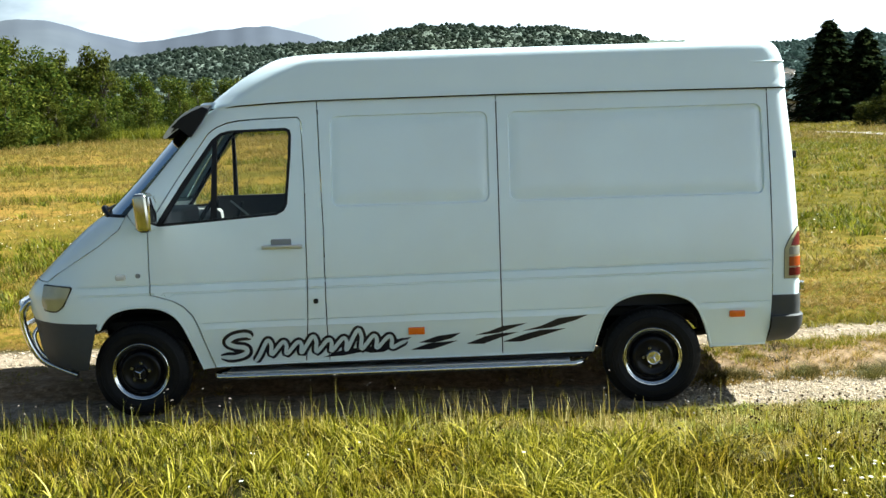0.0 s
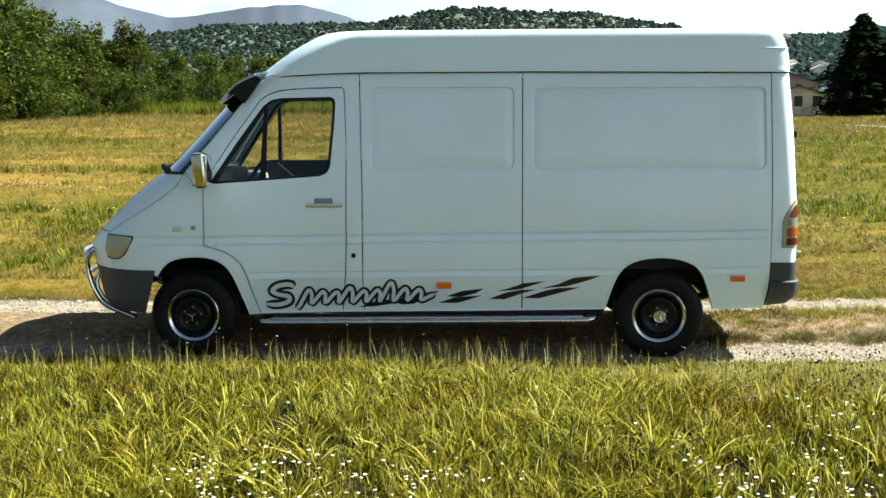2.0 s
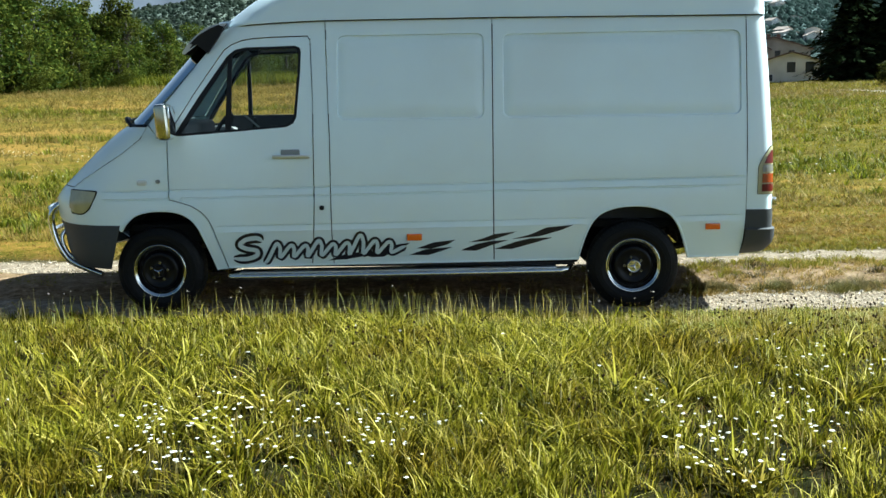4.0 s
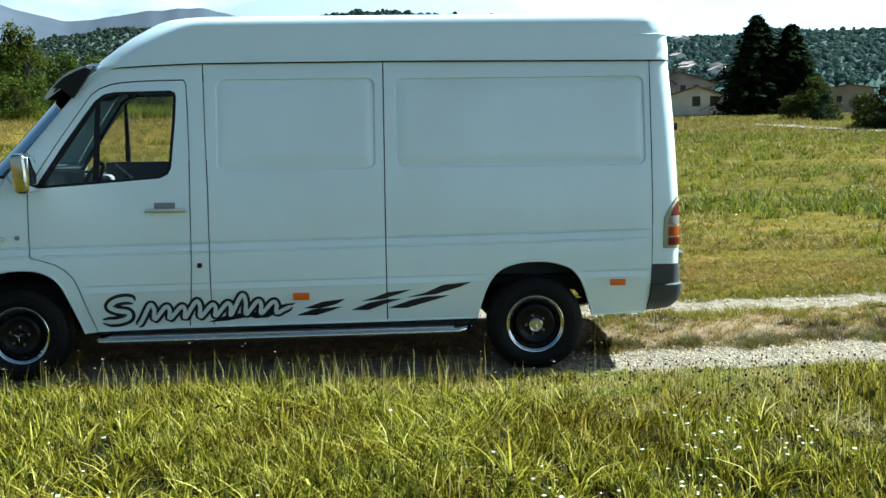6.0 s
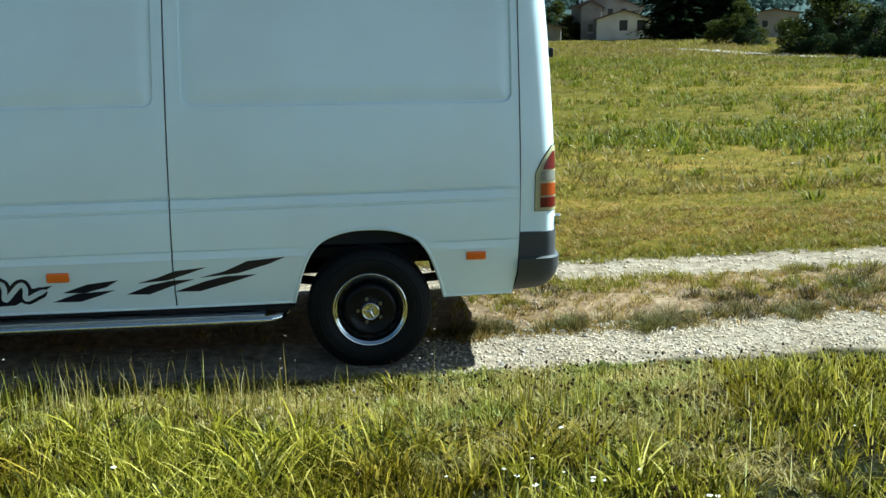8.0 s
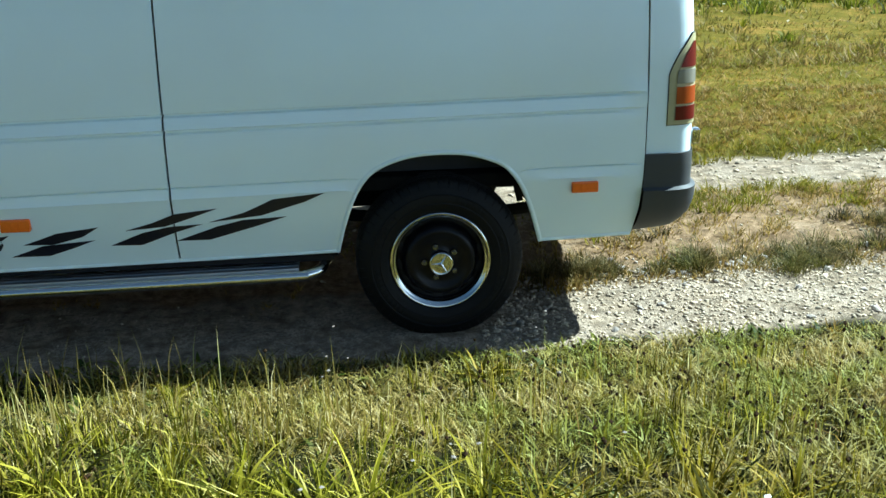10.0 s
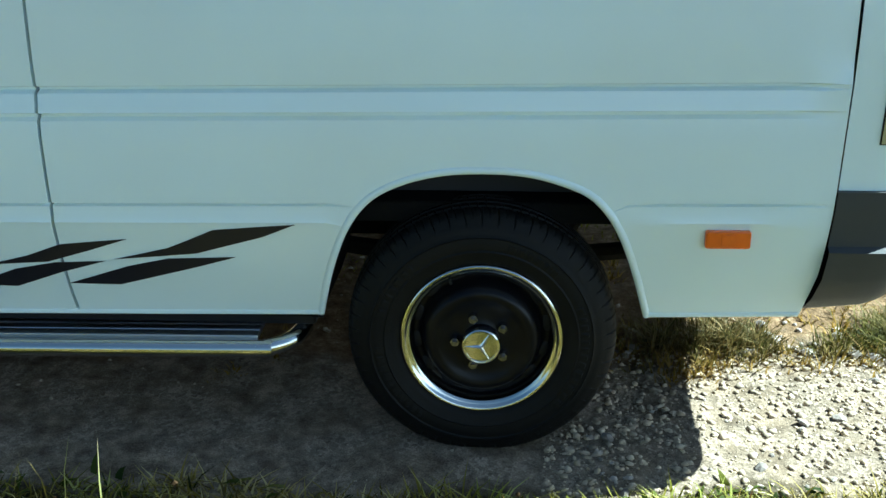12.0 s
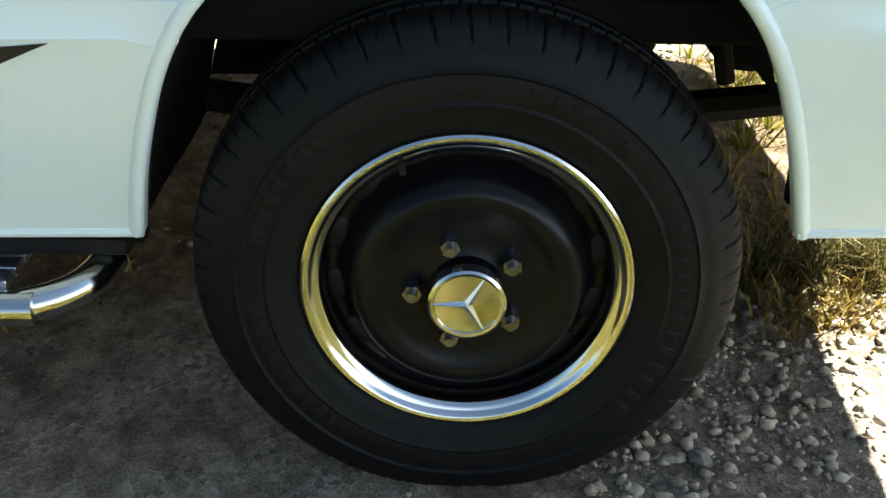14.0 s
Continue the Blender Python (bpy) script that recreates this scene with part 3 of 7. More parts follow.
def inside(poly, pts):
    """Which of the points lie inside the polygon."""
    P, Q = np.asarray(poly, float), np.asarray(pts, float)
    hit = np.zeros(len(Q), bool)
    j = len(P) - 1
    for i in range(len(P)):
        (xi, zi), (xj, zj) = P[i], P[j]
        cross = ((zi > Q[:, 1]) != (zj > Q[:, 1])) & (Q[:, 0] < (xj - xi) * (Q[:, 1] - zi) / (zj - zi + 1e-12) + xi)
        hit ^= cross
        j = i
    return hit


def edge_gap(poly, pts):
    P, Q = np.asarray(poly, float), np.asarray(pts, float)
    best = np.full(len(Q), 9.0)
    for i in range(len(P)):
        a, b = P[i], P[(i + 1) % len(P)]
        d = b - a
        t = np.clip(((Q - a) @ d) / (d @ d + 1e-12), 0, 1)
        best = np.minimum(best, np.hypot(*(Q - a - t[:, None] * d).T))
    return best


def dense(poly, step=0.035, rows=False):
    """The outline with more points on it, and with one wherever a pressed line meets it."""
    out = []
    for i in range(len(poly)):
        a, b = np.array(poly[i]), np.array(poly[(i + 1) % len(poly)])
        k = max(1, int(math.ceil(np.linalg.norm(b - a) / step)))
        fs = [q / k for q in range(k)]
        za, zb = a[1] - rake(a[0], a[1]), b[1] - rake(b[0], b[1])
        if rows and abs(zb - za) > 0.01:
            more = [(z - za) / (zb - za) for z in ROWS_Z]
            more = [f for f in more if 0.0 < f < 1.0]
            tol = 0.004 / np.linalg.norm(b - a)
            fs = sorted([f for f in fs if f == 0 or all(abs(f - g) > tol for g in more)] + [g for g in more if g > tol and g < 1 - tol])
        out += [tuple(a + (b - a) * f) for f in fs]
    return out


def panel_ring(x0, x1, z0, z1, r):
    """A rectangle with round corners, as a ring of points."""
    ring = []
    for cx, cz, a0 in ((x1 - r, z0 + r, -90), (x1 - r, z1 - r, 0), (x0 + r, z1 - r, 90), (x0 + r, z0 + r, 180)):
        ring += [(cx + r * math.cos(radians(a0 + 15 * k)), cz + r * math.sin(radians(a0 + 15 * k))) for k in range(7)]
    out = []
    for i in range(len(ring)):
        a, b = np.array(ring[i]), np.array(ring[(i + 1) % len(ring)])
        k = max(1, int(math.ceil(np.linalg.norm(b - a) / 0.06)))
        out += [tuple(a + (b - a) * q / k) for q in range(k)]
    return out


def rounded(poly, r=0.03, n=4):
    """The polygon with its corners cut round."""
    out = []
    m = len(poly)
    for i in range(m):
        p, a, b = np.array(poly[i], float), np.array(poly[i - 1], float), np.array(poly[(i + 1) % m], float)
        ra = min(r, np.linalg.norm(a - p) * 0.45)
        rb = min(r, np.linalg.norm(b - p) * 0.45)
        s, e = p + (a - p) / np.linalg.norm(a - p) * ra, p + (b - p) / np.linalg.norm(b - p) * rb
        for q in range(n + 1):
            t = q / n
            out.append(tuple((1 - t) ** 2 * s + 2 * t * (1 - t) * p + t * t * e))
    return out


ROWS_Z = [0.31, 0.36, 0.42, 0.49, 0.55, 0.603, 0.618, 0.633, 0.657, 0.661, 0.664, 0.667, 0.684, 0.72, 0.78, 0.825, 0.864, 0.872, 0.879, 0.884, 0.91,
          0.927, 0.933, 0.939, 0.944, 0.969, 1.03, 1.1, 1.18, 1.26, 1.34, 1.44, 1.52, 1.6, 1.68, 1.76, 1.84, 1.92, 1.97, 2.06, 2.1]


def side_mesh(name, outline, mat, holes=(), out=0.0, lip=0.022, mirror=False, rows=True, step=0.07, fine=0.03):
    """A sheet of the van's side: the outline (along, up) filled, laid on the body's shape and given a turned-in edge."""
    from mathutils.geometry import delaunay_2d_cdt
    loops = [dense(outline, fine, rows)] + [dense(h, fine) for h in holes]
    pts, edges = [], []
    for lp in loops:
        k = len(pts)
        pts += lp
        edges += [(k + i, k + (i + 1) % len(lp)) for i in range(len(lp))]
    if rows:
        xs = np.arange(min(p[0] for p in outline) + 0.02, max(p[0] for p in outline), step)
        cand = [(x, zb + rake(x, zb)) for zb in ROWS_Z for x in xs]
        cand = np.array(cand)
        keep = inside(loops[0], cand) & (edge_gap(loops[0], cand) > 0.012)
        for x0, x1, z0, z1, r in PANELS:
            if not inside(loops[0], [(x0, z0), (x1, z1)]).all():
                continue
            for off in (0.0, 0.006, 0.014, 0.030):
                lp = panel_ring(x0 + off, x1 - off, z0 + off, z1 - off, r - off)
                keep &= edge_gap(lp, cand) > 0.012
                k = len(pts)
                pts += lp
                edges += [(k + i, k + (i + 1) % len(lp)) for i in range(len(lp))]
        for h in loops[1:]:
            keep &= ~inside(h, cand) & (edge_gap(h, cand) > 0.012)
        pts += [tuple(p) for p in cand[keep]]
    v2, _, tris, _, _, _ = delaunay_2d_cdt([Vector(p) for p in pts], edges, [], 0, 1e-5)
    P = np.array([(v.x, v.y) for v in v2])
    T = np.array([t for t in tris if len(t) == 3])
    cen = P[T].mean(1)
    ok = inside(loops[0], cen)
    for h in loops[1:]:
        ok &= ~inside(h, cen)
    T = T[ok]
    area = (P[T[:, 1], 0] - P[T[:, 0], 0]) * (P[T[:, 2], 1] - P[T[:, 0], 1]) - (P[T[:, 2], 0] - P[T[:, 0], 0]) * (P[T[:, 1], 1] - P[T[:, 0], 1])
    T = [tuple(t) if a > 0 else tuple(t[::-1]) for t, a in zip(T.tolist(), area)]
    verts = [(x, side_y(x, z) - out, z) for x, z in P]
    count = {}
    for t in T:
        for i in range(3):
            e = (t[i], t[(i + 1) % 3])
            count[e] = 1
    faces = list(T)
    ring = {}
    for a, b in count:
        if (b, a) not in count:
            for v in (a, b):
                if v not in ring:
                    ring[v] = len(verts)
                    x, y, z = verts[v]
                    verts.append((x, y + lip, z))
            faces.append((b, a, ring[a], ring[b]))
    if mirror:
        verts = [(x, 2 * MID - y, z) for x, y, z in verts]
        faces = [f[::-1] for f in faces]
    return raw(name, verts, faces, mat)


van = thing("van", (-1.75, MID, 0.0), "white high-roof panel van parked on the gravel farm track", "van")

def spline(pts, n=4):
    """A smooth line through the points."""
    P = [Vector(p) for p in pts]
    out = []
    for i in range(len(P) - 1):
        a, b, c, d = P[max(i - 1, 0)], P[i], P[i + 1], P[min(i + 2, len(P) - 1)]
        for k in range(n):
            t = k / n
            q = 0.5 * (2 * b + (c - a) * t + (2 * a - 5 * b + 4 * c - d) * t * t + (3 * b - a - 3 * c + d) * t ** 3)
            out.append(tuple(q))
    out.append(tuple(P[-1]))
    return out


ARCH_R = spline([(-0.394, 0.354), (-0.366, 0.470), (-0.324, 0.590), (-0.270, 0.672), (-0.195, 0.718), (-0.10, 0.744), (0.0, 0.751), (0.10, 0.745), (0.185, 0.723), (0.255, 0.688),
                 (0.310, 0.617), (0.350, 0.520), (0.378, 0.430), (0.398, 0.360)])
ARCH_F = spline([(-3.103, 0.296), (-3.125, 0.38), (-3.15, 0.46), (-3.182, 0.55), (-3.222, 0.635), (-3.285, 0.70), (-3.366, 0.737), (-3.45, 0.748), (-3.535, 0.748),
                 (-3.61, 0.738), (-3.685, 0.712), (-3.745, 0.66), (-3.785, 0.60)], 3)
DOOR_CURVE = [(-3.419, 0.835), (-3.36, 0.822), (-3.258, 0.79), (-3.19, 0.748), (-3.135, 0.69), (-3.098, 0.61), (-3.075, 0.53), (-3.04, 0.41), (-3.013, 0.312)]
GAP = 0.0045
door_out = ([(-3.419 + GAP, 1.297)] + [(x + GAP, z + GAP * 0.6) for x, z in DOOR_CURVE] + [(-2.386, 0.326), (-2.365, 0.45), (-2.350, 0.62), (-2.342, 0.80), (-2.341, 0.961), (-2.339, 1.541), (-2.352, 1.90), (-2.357, 1.985),
            (-2.375, 2.010), (-2.636, 2.006), (-2.78, 1.998), (-2.86, 1.985), (-2.93, 1.958), (-2.985, 1.920), (-3.20, 1.62)])
WINDOW = [(-3.372, 1.303), (-3.30, 1.304), (-2.93, 1.329), (-2.531, 1.358), (-2.478, 1.385), (-2.455, 1.43), (-2.425, 1.75), (-2.418, 1.90), (-2.428, 1.932), (-2.46, 1.946), (-2.83, 1.940),
          (-2.905, 1.925), (-2.965, 1.880), (-3.17, 1.60)]
frame_out = ([(-3.486, 1.300), (-3.424, 1.300), (-3.205, 1.627), (-2.990, 1.928), (-2.934, 1.966), (-2.862, 1.994), (-2.78, 2.007), (-2.636, 2.015), (-2.372, 2.019), (-2.349, 1.99), (-2.344, 1.90), (-2.331, 1.541), (-2.333, 0.961),
              (-2.334, 0.80), (-2.342, 0.62), (-2.357, 0.45), (-2.376, 0.322), (-2.219, 0.324), (-2.219, 0.94), (-2.219, 1.25), (-2.245, 2.138), (-2.40, 2.139), (-2.721, 2.123), (-2.90, 2.107), (-2.985, 2.075),
              (-3.02, 2.03), (-3.56, 1.392)])
fender_out = (ARCH_F + [(-3.83, 0.634), (-4.0, 0.640), (-4.10, 0.645), (-4.17, 0.650), (-4.19, 0.80), (-4.19, 0.925), (-4.10, 0.985), (-3.947, 1.072), (-3.775, 1.172), (-3.62, 1.285), (-3.565, 1.385), (-3.492, 1.297),
              (-3.423, 1.297)] + [(x - GAP, z - GAP * 0.6) for x, z in DOOR_CURVE] + [(-3.02, 0.303)])
mid_out = [(-2.211, 0.324), (-1.024, 0.341), (-1.024, 2.136), (-2.237, 2.138), (-2.211, 1.25), (-2.211, 0.94)]
SEAM3 = [(0.772, 0.372), (0.792, 0.50), (0.799, 0.72), (0.802, 1.0), (0.802, 1.22), (0.800, 1.7), (0.802, 2.118)]
rear_out = [(-1.016, 0.341)] + ARCH_R + SEAM3 + [(-1.016, 2.136)]

FAR = -0.25            # the far door stands a little farther forward
for side_flag in (False, True):
    tag = "" if side_flag else "white painted sheet steel"
    known = set(bpy.data.objects)
    f = part_mesh("fender", side_mesh("fender", fender_out, M["paint"], mirror=side_flag), None, van, tag)
    door = part_mesh("front_door", side_mesh("front_door", door_out, M["paint"], [WINDOW], mirror=side_flag), None, van, "white cab door with a chrome handle")
    part_mesh("side_frame", side_mesh("side_frame", frame_out, M["paint"], mirror=side_flag), None, van, tag)
    part_mesh("side_panel", side_mesh("side_panel", [(x + FAR if side_flag and x < -2 else x, z) for x, z in mid_out], M["paint"], mirror=side_flag), None, van, tag)
    part_mesh("rear_side_panel", side_mesh("rear_side_panel", rear_out, M["paint"], mirror=side_flag), None, van, tag)
    for arc in (ARCH_R, ARCH_F):
        mx = sum(p[0] for p in arc) / len(arc)
        lip_line = []
        for i, (x, z) in enumerate(arc):
            (xa, za), (xb, zb) = arc[max(i - 1, 0)], arc[min(i + 1, len(arc) - 1)]
            nx, nz = Vector((za - zb, xb - xa)).normalized()
            if nx * (x - mx) + nz * (z - 0.4) < 0:
                nx, nz = -nx, -nz
            x, z = x + 0.0085 * nx, z + 0.0085 * nz
            lip_line.append((x, side_y(x, z) + 0.0045, z))
        lip_line = [(x, 2 * MID - y if side_flag else y, z) for x, y, z in lip_line]
        part_mesh("arch_lip", tube_mesh("arch_lip", lip_line[::2], 0.0098, M["paint"], 12, 2), None, van)
    low = [(-1.9, 0.331), (-1.4, 0.336), (-1.03, 0.3415), (-0.7, 0.347), (-0.394, 0.352)]
    low2 = [(0.398, 0.360), (0.55, 0.364), (0.77, 0.371)]
    low3 = [(-3.01, 0.308), (-2.7, 0.317), (-2.386, 0.325), (-2.2, 0.326), (-1.9, 0.331)]
    for seg in (low, low2, low3):
        part_mesh("sill_lip", tube_mesh("sill_lip", [(x, (2 * MID - side_y(x, z) - 0.004) if side_flag else side_y(x, z + 0.007) + 0.004, z + 0.007) for x, z in seg], 0.0088, M["paint"], 10, 4), None, van)
    # window: rubber frame, post and panes
    cx, cz = -2.85, 1.62
    inner = [(-3.318, 1.322), (-2.93, 1.346), (-2.54, 1.375), (-2.495, 1.40), (-2.475, 1.44), (-2.446, 1.75), (-2.440, 1.895), (-2.452, 1.920), (-2.47, 1.926), (-2.83, 1.922), (-2.895, 1.907), (-2.945, 1.868), (-3.14, 1.585)]
    part_mesh("window_frame", side_mesh("window_frame", [(x, z) for x, z in WINDOW], M["black"], [inner], out=-0.004, lip=0.03, mirror=side_flag, rows=False), None, door, "black rubber window frame")
    part_mesh("window_post", side_mesh("window_post", [(x + (0.02 if side_flag else 0.0), z) for x, z in ((-2.985, 1.345), (-2.945, 1.347), (-2.930, 1.890), (-2.960, 1.868))], M["black"], out=-0.006, lip=0.025, mirror=side_flag, rows=False), None, door, "black window post")
    for pane in ([(-3.318, 1.322), (-2.98, 1.343), (-2.955, 1.868), (-3.14, 1.585)], [(-2.95, 1.345)] + inner[2:11] + [(-2.935, 1.895)]):
        g = part_mesh("window_pane", side_mesh("window_pane", pane, M["glass"], out=-0.016, lip=0.004, mirror=side_flag, rows=False, fine=0.12), None, door, "clear window glass")
        g.visible_shadow = False
    # corner piece in front of the window
    part_mesh("mirror_base", side_mesh("mirror_base", [(-3.50, 1.290), (-3.36, 1.292), (-3.365, 1.40), (-3.43, 1.365)], M["black"], out=0.006, lip=0.02, mirror=side_flag, rows=False), None, door, "black plastic mirror base")
    base = 2 * MID if side_flag else 0.0

    def at(y):
        return base - y if side_flag else y
    # handle: grip bar over a shallow cup
    bm = bmesh.new()
    yy = sorted((at(side_y(-2.5, 1.145) - 0.034), at(side_y(-2.5, 1.145) - 0.012)))
    box_bm(-2.634, -2.358, yy[0], yy[1], 1.131, 1.158, 0.009, bm)
    part("door_handle", bm, M["alu"], door, "dull chrome door handle")
    bm = bmesh.new()
    yy = sorted((at(side_y(-2.5, 1.17) - 0.012), at(side_y(-2.5, 1.17) + 0.01)))
    box_bm(-2.575, -2.435, yy[0], yy[1], 1.128, 1.196, 0.011, bm)
    part("handle_cup", bm, M["cup"], door, "grey handle cup")
    # outside mirror
    bm = bmesh.new()
    ys = sorted((at(-0.215), at(-0.035)))
    box_bm(-3.425, -3.335, ys[0], ys[1], 1.285, 1.545, 0.034, bm)
    for v in bm.verts:
        k = (v.co.z - 1.285) / 0.26
        v.co.x += -0.020 * k + 0.010
        if v.co.x < -3.39:
            v.co.x -= 0.012 * math.sin(k * math.pi)
    mir = part("door_mirror", bm, M["gold_chrome"], van, "chrome-covered outside mirror")
    bm = bmesh.new()
    ys = sorted((at(-0.200), at(-0.050)))
    box_bm(-3.336, -3.322, ys[0], ys[1], 1.300, 1.525, 0.005, bm)
    part("mirror_glass", bm, M["mirror"], mir, "mirror glass")
    for zz in (1.31, 1.49):
        part_mesh("mirror_arm", tube_mesh("mirror_arm", [(-3.38, at(-0.06), zz), (-3.40, at(0.0), zz - 0.005), (-3.42, at(0.05), zz - 0.01)], 0.013, M["black"]), None, mir, "black mirror arm")

    if side_flag:
        for o in set(bpy.data.objects) - known:
            if o.parent == van and o.name.split(".")[0] in ("fender", "front_door", "side_frame", "door_mirror"):
                o.location.x += FAR

# lock of the side panel, repeater lamp, side marker lamps
for (x0, x1, z0, z1, mat, nm, lab) in ((-1.660, -1.548, 0.516, 0.566, "marker", "side_marker_lamp", "orange side marker lamp"), (0.515, 0.619, 0.578, 0.622, "marker", "side_marker_lamp", "orange side marker lamp"),
                                       (-3.652, -3.580, 0.946, 0.984, "lens", "turn_repeater", "clear oval turn signal repeater"), (-3.512, -3.480, 0.958, 0.988, "cup", "badge", "small grey round badge on the wing"), (-2.299, -2.265, 0.750, 0.784, "black", "lock_cap", "black round lock cap")):
    y = min(side_y(x0, (z0 + z1) / 2), side_y(x1, (z0 + z1) / 2))
    lamp = part(nm, box_bm(x0, x1, y - 0.016, y + 0.012, z0, z1, 0.0075 if mat == "marker" else 0.0135), M[mat], van, lab)
    if mat == "marker":
        part("reflector", box_bm((x0 + x1) / 2 - 0.016, (x0 + x1) / 2 + 0.016, y - 0.019, y - 0.010, z0 + 0.008, z1 - 0.008, 0.002), M["marker"], lamp)

# ---- the van: front ----
def front_rows(zs, starts, inset=None, out=0.0, n=16):
    rows = []
    for z, xs in zip(zs, starts):
        zb = z - rake(-4.0, z)
        i = tumble(zb) if inset is None else inset
        t0 = front_angle(zb, xs)
        left = [front_pt(zb, t0 + (math.pi / 2 - t0) * k / n, i) for k in range(n + 1)]
        left = [(x - out * math.sin(t0 + (math.pi / 2 - t0) * k / n), y - out * math.cos(t0 + (math.pi / 2 - t0) * k / n) * (k < n), z) for k, (x, y, _) in enumerate(left)]
        rows.append(left + [(x, 2 * MID - y, zz) for x, y, zz in left[-2::-1]])
    return rows


zs = [0.650, 0.70, 0.76, 0.82, 0.87, 0.90, 0.925]
part_mesh("front_panel", grid_mesh("front_panel", front_rows(zs, [-4.165, -4.175, -4.185, -4.186, -4.186, -4.186, -4.186]), M["paint"]), None, van, "white front panel between the headlamps")
zs = [0.930, 0.985, 1.03, 1.072, 1.12, 1.172, 1.23, 1.285, 1.34, 1.375, 1.387]
hood = part_mesh("bonnet", grid_mesh("bonnet", front_rows(zs, [-4.185, -4.104, -4.02, -3.951, -3.87, -3.779, -3.70, -3.624, -3.59, -3.572, -3.568]), M["paint"]), None, van, "white sloping bonnet")
zs = list(np.linspace(1.36, 2.06, 12))
screen_x = [-3.575 + (z - 1.375) * (0.545 / 0.64) for z in zs]
ws = part_mesh("windscreen", grid_mesh("windscreen", front_rows(zs, screen_x, out=-0.004), M["screen"]), None, van, "raked windscreen glass")
ws.visible_shadow = False
zs = [2.02, 2.06, 2.10, 2.135]
part_mesh("roof_header", grid_mesh("roof_header", front_rows(zs, [-3.03, -2.995, -2.96, -2.93], out=0.002), M["paint"]), None, van, "white strip over the windscreen")
# cowl with wipers
part_mesh("cowl", grid_mesh("cowl", front_rows([1.372, 1.384, 1.392], [-3.57, -3.565, -3.56], out=0.004), M["black"]), None, van, "black plastic cowl")
for y0, y1 in ((0.30, 0.80), (1.05, 1.55)):
    wip = part_mesh("wiper", tube_mesh("wiper", [(-3.80, y0, 1.405), (-3.80, (y0 + y1) / 2, 1.42), (-3.775, y1, 1.45)], 0.012, M["black"]), None, van, "black windscreen wiper")
    part_mesh("wiper_arm", tube_mesh("wiper_arm", [(-3.72, y0 - 0.12, 1.37), (-3.79, y0 - 0.02, 1.425), (-3.81, y0 + 0.1, 1.42)], 0.016, M["black"]), None, wip)

# roof with its rounded front
def roof_row(z, inset):
    n1, n2, n3 = 10, 14, 18
    row = []
    for k in range(n1):
        t = 2 - 2 * k / n1
        row.append(rear_pt(z, t, inset))
    xs, xe = rear_pt(z, 0, inset)[0], front_pt(z, 0, inset)[0]
    row += [(xs + (xe - xs) * k / n2, inset, z) for k in range(n2)]
    row += [front_pt(z, math.pi / 2 * k / n3, inset) for k in range(n3 + 1)]
    return row + [(x, 2 * MID - y, zz) for x, y, zz in row[-2::-1]]


ROOF = [(2.128, 0.175), (2.126, 0.150), (2.134, 0.149), (2.145, 0.153), (2.20, 0.158), (2.26, 0.164), (2.32, 0.171), (2.37, 0.179), (2.400, 0.186), (2.416, 0.198), (2.428, 0.215), (2.436, 0.241), (2.441, 0.286),
        (2.446, 0.38), (2.450, 0.56), (2.453, 0.78), (2.454, 0.955)]
rows = [roof_row(z, i) for z, i in ROOF]


def dip(p):
    """The gutter drops a little over the cab."""
    x, y, z = p
    d = lerp(x, [-3.2, -2.94, -2.72, -2.25, -1.0, 0.9], [0.045, 0.035, 0.014, 0.0, 0.0, 0.016])
    return (x, y, z - d * lerp(z, [2.12, 2.3, 2.5], [1.0, 0.5, 0.3]))


rows = [[dip(p) for p in r] for r in rows]
part_mesh("roof", grid_mesh("roof", rows, M["roof"], flip=True), None, van, "white plastic high roof")
part_mesh("gutter_seal", grid_mesh("gutter_seal", [[(p[0], p[1] + (0.012 if p[1] < MID else -0.012), p[2] - 0.008) for p in rows[1]], [(p[0], p[1] + (0.03 if p[1] < MID else -0.03), p[2] + 0.004) for p in rows[1]]], M["black"]), None, van, "dark seal under the roof edge")

# short crease pressed into the rear corners of the roof
for m in (False, True):
    crease = [(0.70, 0.166, 2.283)] + [rear_pt(2.283, 0.9 * k / 8, 0.166, 0.001) for k in range(9)]
    part_mesh("roof_crease", tube_mesh("roof_crease", [(x, 2 * MID - y if m else y, z) for x, y, z in crease], 0.005, M["roof"], 8, 3), None, van)

# external sun visor over the windscreen
vis_prof = [(-2.99, 2.148), (-3.10, 2.142), (-3.20, 2.100), (-3.28, 2.040), (-3.35, 1.970), (-3.395, 1.910), (-3.392, 1.895), (-3.375, 1.890), (-3.32, 1.930), (-3.24, 1.985), (-3.16, 2.040), (-3.05, 2.07)]
vis_prof = [(-3.0 + (x + 3.0) * 0.84, 2.05 + (z - 2.07) * 0.86) for x, z in vis_prof]
rows = []
for k in range(25):
    f = k / 24
    y = 0.13 + (2 * MID - 0.26) * f
    bow = 0.085 * (1 - (2 * f - 1) ** 2)
    rows.append([(x - bow + 0.035, y, z) for x, z in vis_prof + vis_prof[:1]])
visor = part_mesh("sun_visor", grid_mesh("sun_visor", [r[:8] for r in rows], M["visor"], flip=True), None, van, "smoked outside sun visor")
part_mesh("visor_underside", grid_mesh("visor_underside", [r[7:] for r in rows], M["under"], flip=True), None, visor, "matt black underside")
